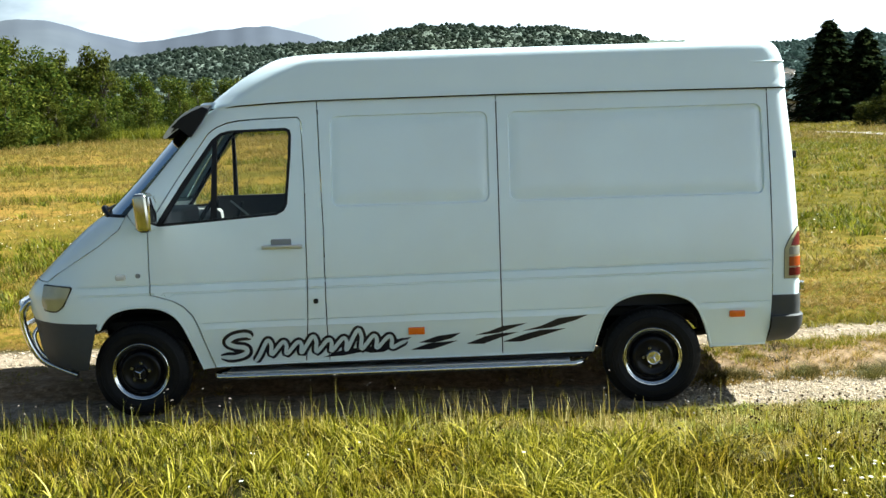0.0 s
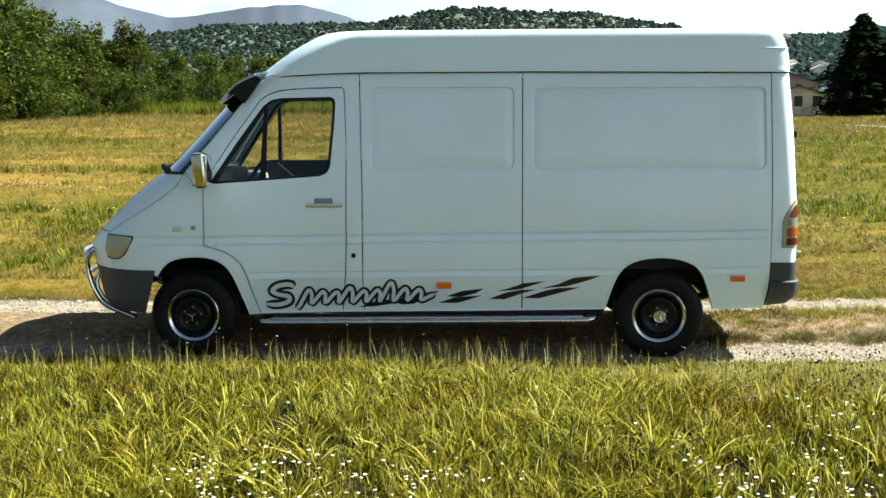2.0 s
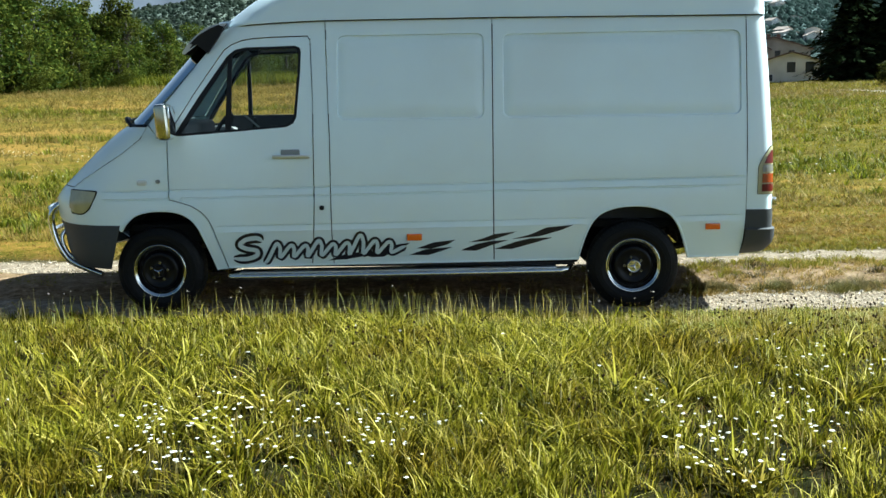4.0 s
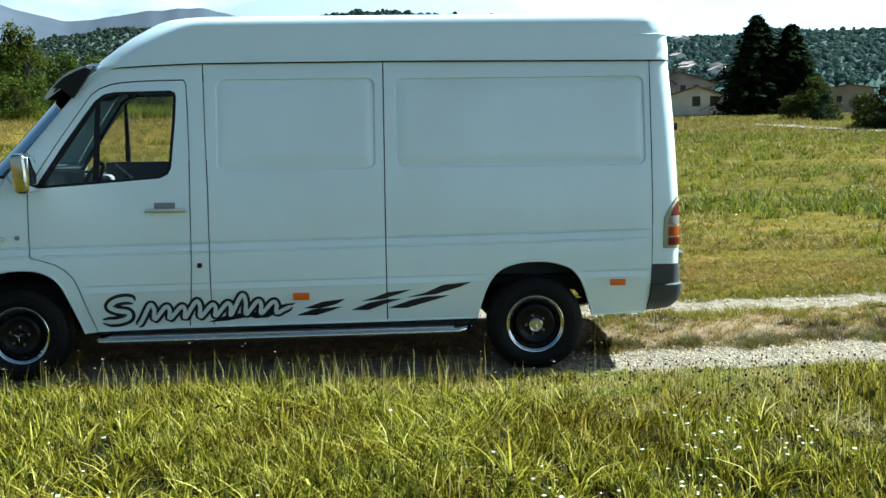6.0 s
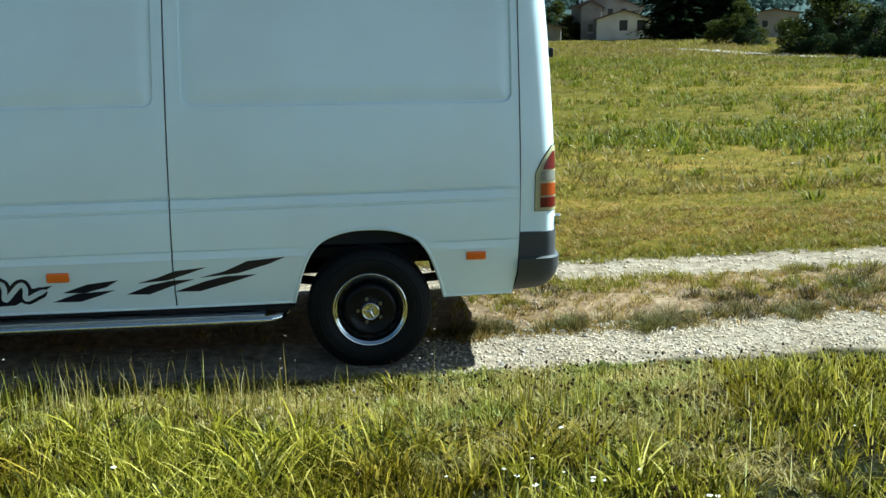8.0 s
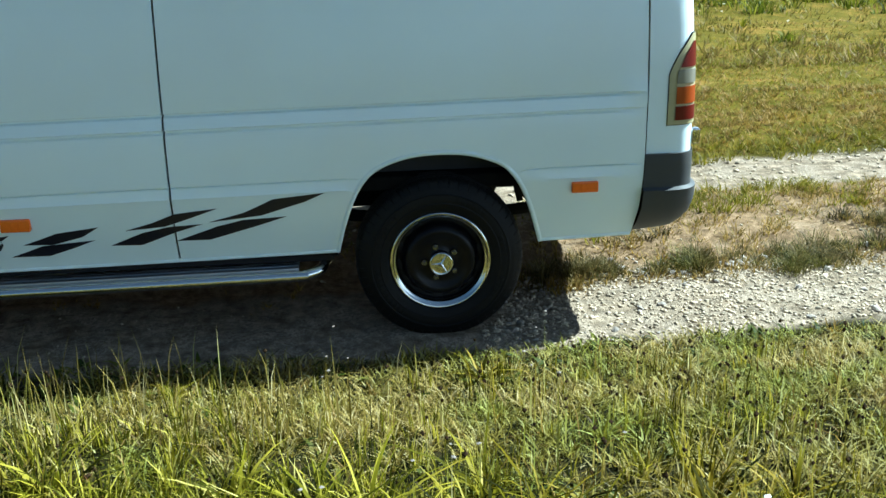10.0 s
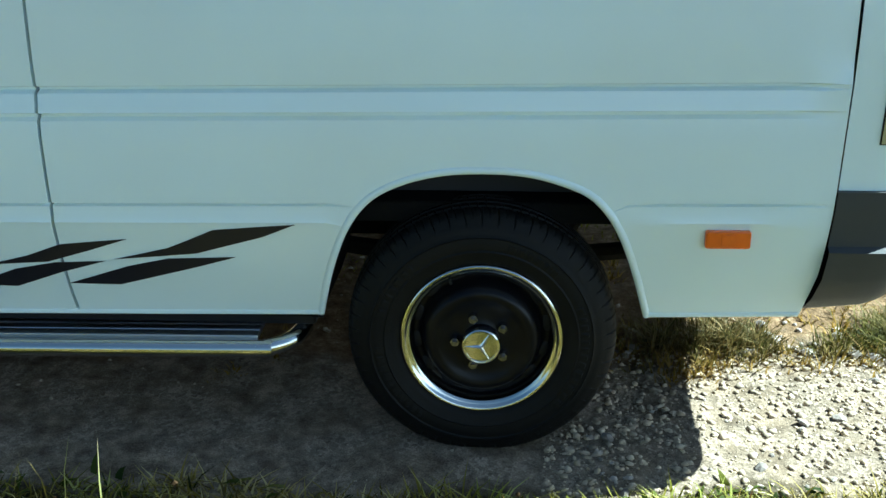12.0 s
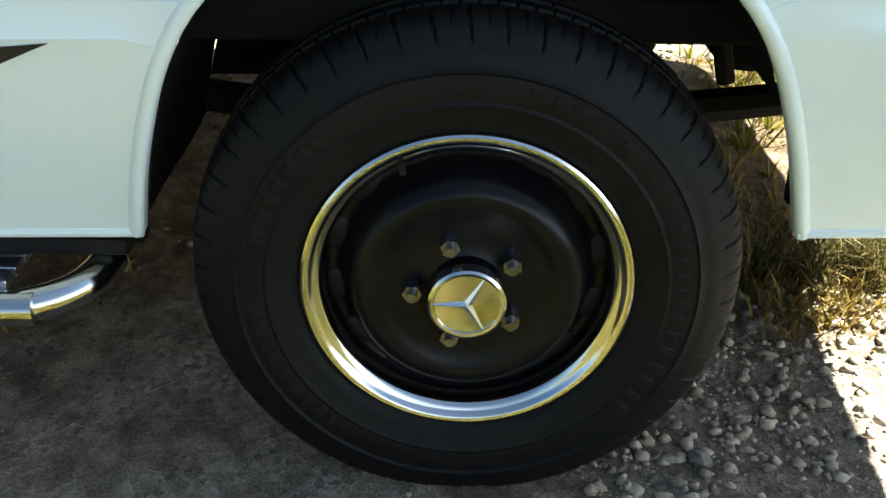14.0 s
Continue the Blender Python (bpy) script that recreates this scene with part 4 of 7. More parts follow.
for y in (0.13, 2 * MID - 0.13):
    bmv = bmesh.new()
    pr = [(x + 0.035, z) for x, z in ((-3.27, 1.972), (-3.20, 2.035), (-3.12, 2.078), (-3.05, 2.105), (-3.01, 2.09), (-3.05, 2.02), (-3.14, 1.90), (-3.18, 1.935), (-3.22, 1.965))]
    a = [bmv.verts.new((x, y - 0.014, z)) for x, z in pr]
    b = [bmv.verts.new((x, y + 0.014, z)) for x, z in pr]
    bmv.faces.new(a)
    bmv.faces.new(b[::-1])
    for i in range(len(pr)):
        j = (i + 1) % len(pr)
        bmv.faces.new((a[j], a[i], b[i], b[j]))
    bmesh.ops.recalc_face_normals(bmv, faces=bmv.faces)
    cap = raw("visor_end", [(x + 0.035, y, z) for x, z in vis_prof], [tuple(range(len(vis_prof)))], M["visor"])
    part_mesh("visor_end", cap, None, visor)
    out_y = -0.004 if y < MID else 0.004
    inner_end = [(-3.01, 2.102), (-3.10, 2.100), (-3.19, 2.062), (-3.26, 2.008), (-3.315, 1.958), (-3.325, 1.938), (-3.24, 1.990), (-3.16, 2.042), (-3.03, 2.075)]
    part_mesh("end_plate", raw("end_plate", [(-3.0 + (x + 3.0) * 0.84 + 0.035, y + out_y, 2.05 + (z - 2.07) * 0.86) for x, z in inner_end], [tuple(range(len(inner_end)))], M["black"]), None, visor)
    part("visor_bracket", bmv, M["black"], visor, "black visor bracket")

# headlamps
HEAD = [(-4.215, 0.905), (-4.10, 0.905), (-3.985, 0.900), (-3.975, 0.893), (-4.005, 0.83), (-4.045, 0.770), (-4.09, 0.737), (-4.14, 0.733), (-4.20, 0.742), (-4.225, 0.78)]
for side_flag in (False, True):
    hl = part_mesh("headlamp", side_mesh("headlamp", rounded(HEAD[::-1], 0.015, 3), M["headlamp"], out=0.008, lip=0.03, mirror=side_flag, rows=True, step=0.03), None, van, "amber-tinted clear headlamp lens")
    part_mesh("lamp_seal", side_mesh("lamp_seal", rounded([(-4.222, 0.913), (-3.972, 0.909), (-3.962, 0.895), (-4.035, 0.765), (-4.09, 0.727), (-4.14, 0.723), (-4.21, 0.733)][::-1], 0.015, 3), M["black"], out=0.003, lip=0.02, mirror=side_flag, rows=True, step=0.03), None, hl)

# front bumper
def bumper_rows(zs, starts, outs):
    rows = []
    for z, xs, o in zip(zs, starts, outs):
        rows += front_rows([z], [xs], inset=0.004, out=o)
    return rows


fb = bumper_rows([0.652, 0.648, 0.60, 0.52, 0.44, 0.37, 0.325, 0.315, 0.33], [-3.80, -3.795, -3.805, -3.825, -3.845, -3.865, -3.885, -3.90, -3.95], [-0.03, 0.010, 0.016, 0.02, 0.02, 0.015, 0.0, -0.02, -0.05])
part_mesh("front_bumper", grid_mesh("front_bumper", fb, M["bumper"], flip=True), None, van, "dark grey plastic front bumper")

# chrome bull bar
BAR = [(-4.30, 0.40, 0.795), (-4.385, 0.35, 0.775), (-4.44, 0.335, 0.715), (-4.45, 0.335, 0.64), (-4.43, 0.335, 0.53), (-4.39, 0.335, 0.43), (-4.32, 0.335, 0.335), (-4.19, 0.32, 0.275), (-4.06, 0.30, 0.23)]
for m in (False, True):
    path = [(x, 2 * MID - y if m else y, z) for x, y, z in BAR]
    bar = part_mesh("bull_bar", tube_mesh("bull_bar", path, 0.024, M["chrome"], 16), None, van, "chrome tubular bull bar")
    inner = [(-4.33, 0.40, 0.60), (-4.385, 0.36, 0.52), (-4.345, 0.35, 0.40), (-4.26, 0.345, 0.33)]
    part_mesh("bar_stay", tube_mesh("bar_stay", [(x, 2 * MID - y if m else y, z) for x, y, z in inner], 0.015, M["chrome"]), None, bar)
for zz, xx in ((0.715, -4.425), (0.53, -4.415)):
    part_mesh("cross_tube", tube_mesh("cross_tube", [(xx, 0.345, zz), (xx - 0.15, 0.62, zz), (xx - 0.19, MID, zz), (xx - 0.15, 2 * MID - 0.62, zz), (xx, 2 * MID - 0.345, zz)], 0.022, M["chrome"]), None, van, "chrome bull bar cross tube")

# ---- the van: rear ----
def rear_rows(zs, start=None, outs=None, t1=2.0, n=20, both=True):
    rows = []
    for q, z in enumerate(zs):
        zb = z - rake(0.9, z)
        i = tumble(zb) + (0.007 if outs is None else 0.0)
        o = outs[q] if outs else 0.0
        xs = rear_pt(zb, 0, i)[0]
        left = [(start(z) + (xs - start(z)) * k / 3, i - o, z) for k in range(3)] if start else []
        left += [(p[0], p[1], z) for p in (rear_pt(zb, t1 * k / n, i, o) for k in range(n + 1))]
        rows.append(left + ([(x, 2 * MID - y, zz) for x, y, zz in left[-2::-1]] if both else []))
    return rows


def seam3_x(z):
    return lerp(z, [p[1] for p in SEAM3], [p[0] for p in SEAM3]) + 0.0055


zs = list(np.linspace(0.715, 2.112, 18))
part_mesh("rear_body", grid_mesh("rear_body", rear_rows(zs, seam3_x), M["paint"], flip=False), None, van, "white rear corners and doors")
# rear bumper with its step
zs = [0.722, 0.720, 0.66, 0.60, 0.585, 0.575, 0.50, 0.44, 0.405, 0.385, 0.39]
rb = rear_rows(zs, lambda z: seam3_x(z) - 0.003, [-0.03, 0.004, 0.005, 0.005, 0.008, 0.026, 0.028, 0.020, 0.002, -0.02, -0.05])


def lift(p):
    """The bumper's lower edge climbs towards the rear."""
    x, y, z = p
    k = lerp(x, [0.79, 0.93, 1.05], [0.0, 0.25, 1.0]) * lerp(z, [0.39, 0.55], [1.0, 0.0])
    return (x, y, z + 0.055 * k)


part_mesh("rear_bumper", grid_mesh("rear_bumper", [[lift(p) for p in r] for r in rb], M["bumper"], flip=True), None, van, "dark grey plastic rear bumper with a step")
part_mesh("tow_hook", tube_mesh("tow_hook", [(0.96, 0.30, 0.455), (1.005, 0.27, 0.45), (1.02, 0.245, 0.46), (1.01, 0.225, 0.47)], 0.013, M["alu"]), None, van, "steel tow hook")
part("door_hinge", box_bm(0.968, 1.002, 0.155, 0.185, 1.63, 1.68, 0.006), M["black"], van, "black rear door hinge")
part("door_hinge", box_bm(0.998, 1.033, 0.06, 0.10, 0.74, 0.80, 0.008), M["chrome"], van, "bright rear door hinge")


def corner_sheet(name, z0, z1, left, mat, out, t1, mirror, rows=10, lip=0.012):
    """A sheet wrapped round the rear corner from a slanted left edge."""
    g = []
    for k in range(rows + 1):
        z = z0 + (z1 - z0) * k / rows
        zb = z - rake(0.95, z)
        i = tumble(zb) + 0.007
        xs = left(z)
        x0 = rear_pt(zb, 0, i)[0]
        pts = []
        t0 = max(0.0, math.asin(min(1, max(0, (xs - x0) / RA)) ** (RN / 2)) / (math.pi / 2))
        for q in range(9):
            if xs < x0 and q < 2:
                pts.append((xs + (x0 - xs) * q / 2, i - out, z))
            else:
                f = (q - 2) / 6 if xs < x0 else q / 8
                p = rear_pt(zb, t0 + (t1 - t0) * f, i, out)
                pts.append((p[0], p[1], z))
        g.append(pts)
    first = [(x, y + lip, z) for x, y, z in g[0]]
    last = [(x, y + lip, z) for x, y, z in g[-1]]
    g = [first] + g + [last]
    g = [[(r[0][0] + 0.001, r[0][1] + lip, r[0][2])] + r for r in g]
    if mirror:
        g = [[(x, 2 * MID - y, z) for x, y, z in r] for r in g]
    return grid_mesh(name, g, mat, flip=mirror)


for m in (False, True):
    tail = part_mesh("tail_lamp", corner_sheet("tail_lamp", 0.832, 1.172, lambda z: lerp(z, [0.832, 1.03, 1.10, 1.172], [0.882, 0.884, 0.918, 0.972]), M["bezel"], 0.007, 0.66, m, 16), None, van, "tail lamp with red, amber and clear lenses")
    part_mesh("gasket", corner_sheet("gasket", 0.829, 1.176, lambda z: lerp(z, [0.829, 1.03, 1.10, 1.176], [0.8795, 0.8815, 0.915, 0.970]), M["black"], 0.0035, 0.66, m, 16), None, tail, "black rubber gasket")
    for z0, z1, mat, nm in ((0.850, 0.903, "red", "red_lens"), (0.913, 0.978, "orange", "amber_lens"), (0.991, 1.042, "clear", "reversing_lens"), (1.052, 1.145, "red", "red_lens")):
        part_mesh(nm, corner_sheet(nm, z0, z1, lambda z: lerp(z, [0.832, 1.03, 1.10, 1.172], [0.909, 0.912, 0.944, 0.990]), M[mat], 0.012, 0.56, m, 6), None, tail)

# ---- the van: running boards ----
for m in (False, True):
    def yy(v):
        return 2 * MID - v if m else v
    step = part_mesh("running_board", tube_mesh("running_board", [(-2.93, yy(0.17), 0.260), (-3.0, yy(0.10), 0.252), (-2.975, yy(0.045), 0.250), (-2.90, yy(0.03), 0.250), (-2.2, yy(0.03), 0.256), (-1.4, yy(0.03), 0.265), (-0.60, yy(0.03), 0.276),
                                                                  (-0.535, yy(0.035), 0.278), (-0.478, yy(0.07), 0.284), (-0.452, yy(0.13), 0.296)], 0.022, M["chrome"], 18, 12), None, van, "polished tubular running board")
    y0, y1 = sorted((yy(0.045), yy(0.215)))
    plate = bmesh.new()
    for k in range(5):
        a = y0 + (y1 - y0) * k / 5
        box_bm(-2.93, -0.56, a + 0.003, a + (y1 - y0) / 5 - 0.003, 0.277, 0.291, 0.003, plate)
    for v in plate.verts:
        v.co.z += 0.0105 * (v.co.x + 1.75)
    part("tread_plate", plate, M["alu"], step, "ribbed aluminium tread plate")
    part("sill", box_bm(-3.02, -0.42, *sorted((yy(0.10), yy(0.20))), 0.31, 0.37, 0.01), M["black"], van, "black sill under the doors")

# ---- the van: wheels ----


def tyre():
    """Radial tyre with shoulder blocks, ribs, a raised sidewall ring and worn raised marks on the sidewall."""
    prof = [(0.194, 0.048), (0.200, 0.040), (0.212, 0.034), (0.228, 0.0305), (0.232, 0.0280), (0.236, 0.0305), (0.2385, 0.0300), (0.247, 0.0293), (0.256, 0.0295), (0.258, 0.0298), (0.265, 0.0305), (0.268, 0.0275), (0.2715, 0.0315),
            (0.280, 0.034), (0.288, 0.037), (0.294, 0.0405), (0.299, 0.0440), (0.303, 0.0460), (0.310, 0.0510), (0.316, 0.056), (0.321, 0.0640), (0.3245, 0.075), (0.3255, 0.082), (0.3170, 0.084), (0.3170, 0.090), (0.3265, 0.092), (0.3272, 0.108),
            (0.3185, 0.110), (0.3185, 0.117), (0.3274, 0.119), (0.3274, 0.136), (0.3185, 0.138), (0.3185, 0.145), (0.3272, 0.147), (0.3265, 0.163), (0.3170, 0.165), (0.3170, 0.171), (0.3250, 0.173), (0.318, 0.197), (0.300, 0.211), (0.262, 0.225),
            (0.225, 0.223), (0.200, 0.212), (0.194, 0.205)]
    each, blocks = 20, 50

    def cut(s, k):
        r, y = prof[k]
        q = (s + (3 if y > 0.075 else 2 if r > 0.321 else 1 if r > 0.312 else 0)) % each
        if y < 0.083 and r > 0.302:
            return -0.0060 if q == 0 else -0.0030 if q == 10 and r > 0.312 else 0.0
        if y < 0.06 and 0.293 < r <= 0.302:
            return -0.002 if q == 0 else 0.0
        if 0.0915 < y < 0.109 and s % each in (4, 14) or 0.146 < y < 0.164 and s % each in (2, 12):
            return -0.0065
        if 0.118 < y < 0.137 and s % (2 * each) == 4:
            return -0.004
        return 0.0
    me = lathe_mesh("tyre", prof, blocks * each, M["rubber"], cut)
    n = len(prof)
    rs = np.random.RandomState(3)
    for first, count in ((190, 9), (300, 5), (600, 10), (790, 7), (40, 6)):
        s = first
        for q in range(count):
            wide = int(rs.choice([6, 8, 11]))
            for k in range(7, 9):
                for w in range(wide):
                    me.vertices[((s + w) % (blocks * each)) * n + k].co.y -= 0.0022
            s += wide + 6
    return me


me_tyre = tyre()
for v in me_tyre.vertices:
    if v.co.z < -0.3062:
        v.co.z = -0.3062
me_rim = lathe_mesh("rim", [(0.001, 0.012), (0.0425, 0.012), (0.0440, 0.040), (0.060, 0.046), (0.088, 0.0445), (0.103, 0.0385), (0.115, 0.0330), (0.125, 0.0335), (0.133, 0.0400), (0.1385, 0.053), (0.142, 0.070), (0.147, 0.086), (0.155, 0.092), (0.163, 0.092),
                            (0.168, 0.089), (0.172, 0.082), (0.176, 0.066), (0.181, 0.053), (0.189, 0.048), (0.1935, 0.046), (0.1935, 0.20), (0.17, 0.20), (0.17, 0.12), (0.05, 0.12)], 96, M["rim"])
me_ring = lathe_mesh("trim_ring", [(0.1690, 0.074), (0.1692, 0.058), (0.1705, 0.0515), (0.1740, 0.0475), (0.1790, 0.0450), (0.1820, 0.0435), (0.1840, 0.0400), (0.1870, 0.0380), (0.1910, 0.0372), (0.1940, 0.0390), (0.1955, 0.0430), (0.1962, 0.0480)], 96, M["chrome"])
me_cap = lathe_mesh("hub_cap", [(0.0005, 0.0035), (0.030, 0.0040), (0.0375, 0.0045), (0.0385, 0.0022), (0.0420, 0.0012), (0.0450, 0.0032), (0.0460, 0.018)], 48, M["chrome"])
# front caps: black colour stands for chrome mirroring the shade
me_cap_shade = me_cap.copy()
me_cap_shade.materials[0] = M["rim"]
star = bmesh.new()
for k in range(3):
    a = radians(90 + 120 * k - 30 - 90 + 60)
    d = Vector((math.sin(a), 0, math.cos(a)))
    s = Vector((math.cos(a), 0, -math.sin(a)))
    tip, l, r = d * 0.0385, s * 0.0065, s * -0.0065
    v = [star.verts.new(p + Vector((0, o, 0))) for o in (0.0042, ) for p in (l, tip + l * 0.15, tip + r * 0.15, r)]
    ridge_a, ridge_b = star.verts.new((0, 0.0005, 0)), star.verts.new(tip + Vector((0, 0.0025, 0)))
    star.faces.new((v[0], v[1], ridge_b, ridge_a))
    star.faces.new((ridge_a, ridge_b, v[2], v[3]))
bmesh.ops.recalc_face_normals(star, faces=star.faces)
me_star = bpy.data.meshes.new("cap_bars")
star.to_mesh(me_star)
star.free()
me_star.materials.append(material("cap_bar_metal", (0.8, 0.8, 0.78), 0.25, metal=1.0, vary=0.03))
nut = bmesh.new()
bmesh.ops.create_cone(nut, cap_ends=True, segments=6, radius1=0.0125, radius2=0.0115, depth=0.022, matrix=Matrix.Rotation(radians(90), 4, "X"))
bmesh.ops.create_cone(nut, cap_ends=True, segments=14, radius1=0.006, radius2=0.006, depth=0.036, matrix=Matrix.Translation((0, -0.002, 0)) @ Matrix.Rotation(radians(90), 4, "X"))
me_nut = bpy.data.meshes.new("wheel_nut")
nut.to_mesh(me_nut)
nut.free()
me_nut.materials.append(material("worn_nut_steel", (0.17, 0.17, 0.18), 0.22, metal=0.9, vary=0.3, scale=60))
hole = bmesh.new()
bmesh.ops.create_uvsphere(hole, u_segments=14, v_segments=8, radius=0.016)
for v in hole.verts:
    v.co.y *= 0.25
    v.co.x *= 1.35
me_hole = bpy.data.meshes.new("vent_hole")
hole.to_mesh(me_hole)
hole.free()
me_hole.materials.append(M["black"])
me_valve = tube_mesh("valve", [(0, 0.06, 0), (0, 0.046, -0.003), (0, 0.036, -0.005)], 0.0036, M["steel"], 10, 3)
for me in (me_tyre, me_rim, me_ring, me_cap, me_star, me_nut, me_hole):
    me.polygons.foreach_set("use_smooth", [True] * len(me.polygons))
    me.set_sharp_from_angle(angle=radians(38))


def wheel(x, z, near, spin, push, cap):
    w = new("wheel", me_rim)
    w.parent = van
    w.matrix_parent_inverse = Matrix.Translation(-van.location)
    w.matrix_basis = Matrix.Translation((x, push if near else 2 * MID - push, z)) @ (Matrix() if near else Matrix.Rotation(math.pi, 4, "Z")) @ Matrix.Diagonal((1.024, 1.0, 1.024, 1))
    tagged(w, "black steel wheel with a chrome trim ring")
    turn = Matrix.Rotation(radians(spin), 4, "Y")
    for nm, me, m in [("tyre", me_tyre, Matrix()), ("trim_ring", me_ring, Matrix()), ("hub_cap", cap, turn), ("cap_bars", me_star, turn), ("valve", me_valve, turn @ Matrix.Rotation(radians(-26), 4, "Y") @ Matrix.Translation((0, 0, 0.171)))]:
        o = new(nm, me)
        o.parent = w
        o.matrix_basis = m
    for k in range(5):
        o = new("wheel_nut", me_nut)
        o.parent = w
        o.matrix_basis = turn @ Matrix.Rotation(radians(-90 + 72 * k), 4, "Y") @ Matrix.Translation((0, 0.036, 0.0635))
    for k in range(14):
        o = new("vent_hole", me_hole)
        o.parent = w
        o.matrix_basis = turn @ Matrix.Rotation(radians(4 + 360 / 14 * k), 4, "Y") @ Matrix.Translation((0, 0.0915, 0.160))


for near in (True, False):
    wheel(0.0, 0.3135, near, 0, -0.012, me_cap)
    wheel(AXLE_F, 0.3135 - 0.018, near, 25, 0.012, me_cap_shade)

# ---- the van: inside and underneath ----
part("load_floor", box_bm(-3.75, 0.98, 0.12, 2 * MID - 0.12, 0.585, 0.64, 0.01), M["under"], van, "dark underbody floor")
part("bulkhead", box_bm(-2.20, -2.16, 0.20, 2 * MID - 0.20, 0.64, 2.10, 0.01), M["inner"], van, "dark partition behind the seats")
part("cab_floor", box_bm(-3.72, -2.25, 0.12, 2 * MID - 0.12, 0.50, 0.60, 0.01), M["under"], van)
dash_bm = box_bm(-3.72, -3.28, 0.14, 2 * MID - 0.14, 0.85, 1.30, 0.06)
box_bm(-3.50, -3.24, 0.34, 0.80, 1.20, 1.40, 0.05, dash_bm)
box_bm(-3.36, -3.20, 0.86, 1.25, 0.80, 1.32, 0.04, dash_bm)
dash = part("dashboard", dash_bm, M["dash"], van, "grey plastic dashboard")
ring = [(-3.15 + 0.055 * math.cos(a) * 1.6, 0.55 + 0.19 * math.sin(a), 1.28 + 0.165 * math.cos(a)) for a in np.linspace(0, 2 * math.pi, 19)]
wheel_s = part_mesh("steering_wheel", tube_mesh("steering_wheel", ring, 0.016, M["black"], 10, 3), None, van, "black steering wheel")
part_mesh("steering_column", tube_mesh("steering_column", [(-3.16, 0.55, 1.28), (-3.24, 0.55, 1.24), (-3.40, 0.55, 1.18)], 0.035, M["black"]), None, wheel_s)
for y in (0.52, 1.05, 1.42):
    s = box_bm(-2.90, -2.40, y - 0.23, y + 0.23, 0.88, 1.02, 0.05)
    seat = part("cab_seat", s, M["seat"], van, "dark fabric cab seat")
    b = box_bm(-2.50, -2.36, y - 0.22, y + 0.22, 0.98, 1.40, 0.06)
    for v in b.verts:
        v.co.x += 0.10 * (v.co.z - 0.98) / 0.5
    part("backrest", b, M["seat"], seat)
    part("seat_base", box_bm(-2.85, -2.45, y - 0.18, y + 0.18, 0.58, 0.90, 0.02), M["black"], seat)
part_mesh("gear_lever", tube_mesh("gear_lever", [(-3.10, 0.92, 1.08), (-2.98, 0.90, 1.30), (-2.94, 0.90, 1.40)], 0.012, M["black"]), None, van)
part_mesh("seat_belt", tube_mesh("seat_belt", [(-2.93, 0.45, 1.44), (-2.82, 0.45, 1.345), (-2.72, 0.45, 1.25)], 0.008, M["cup"], 8, 2), None, van, "pale seat belt strap")
part("headlining", box_bm(-2.95, -2.2, 0.20, 2 * MID - 0.20, 2.04, 2.06, 0.005), M["inner"], van, "dark cab headlining")
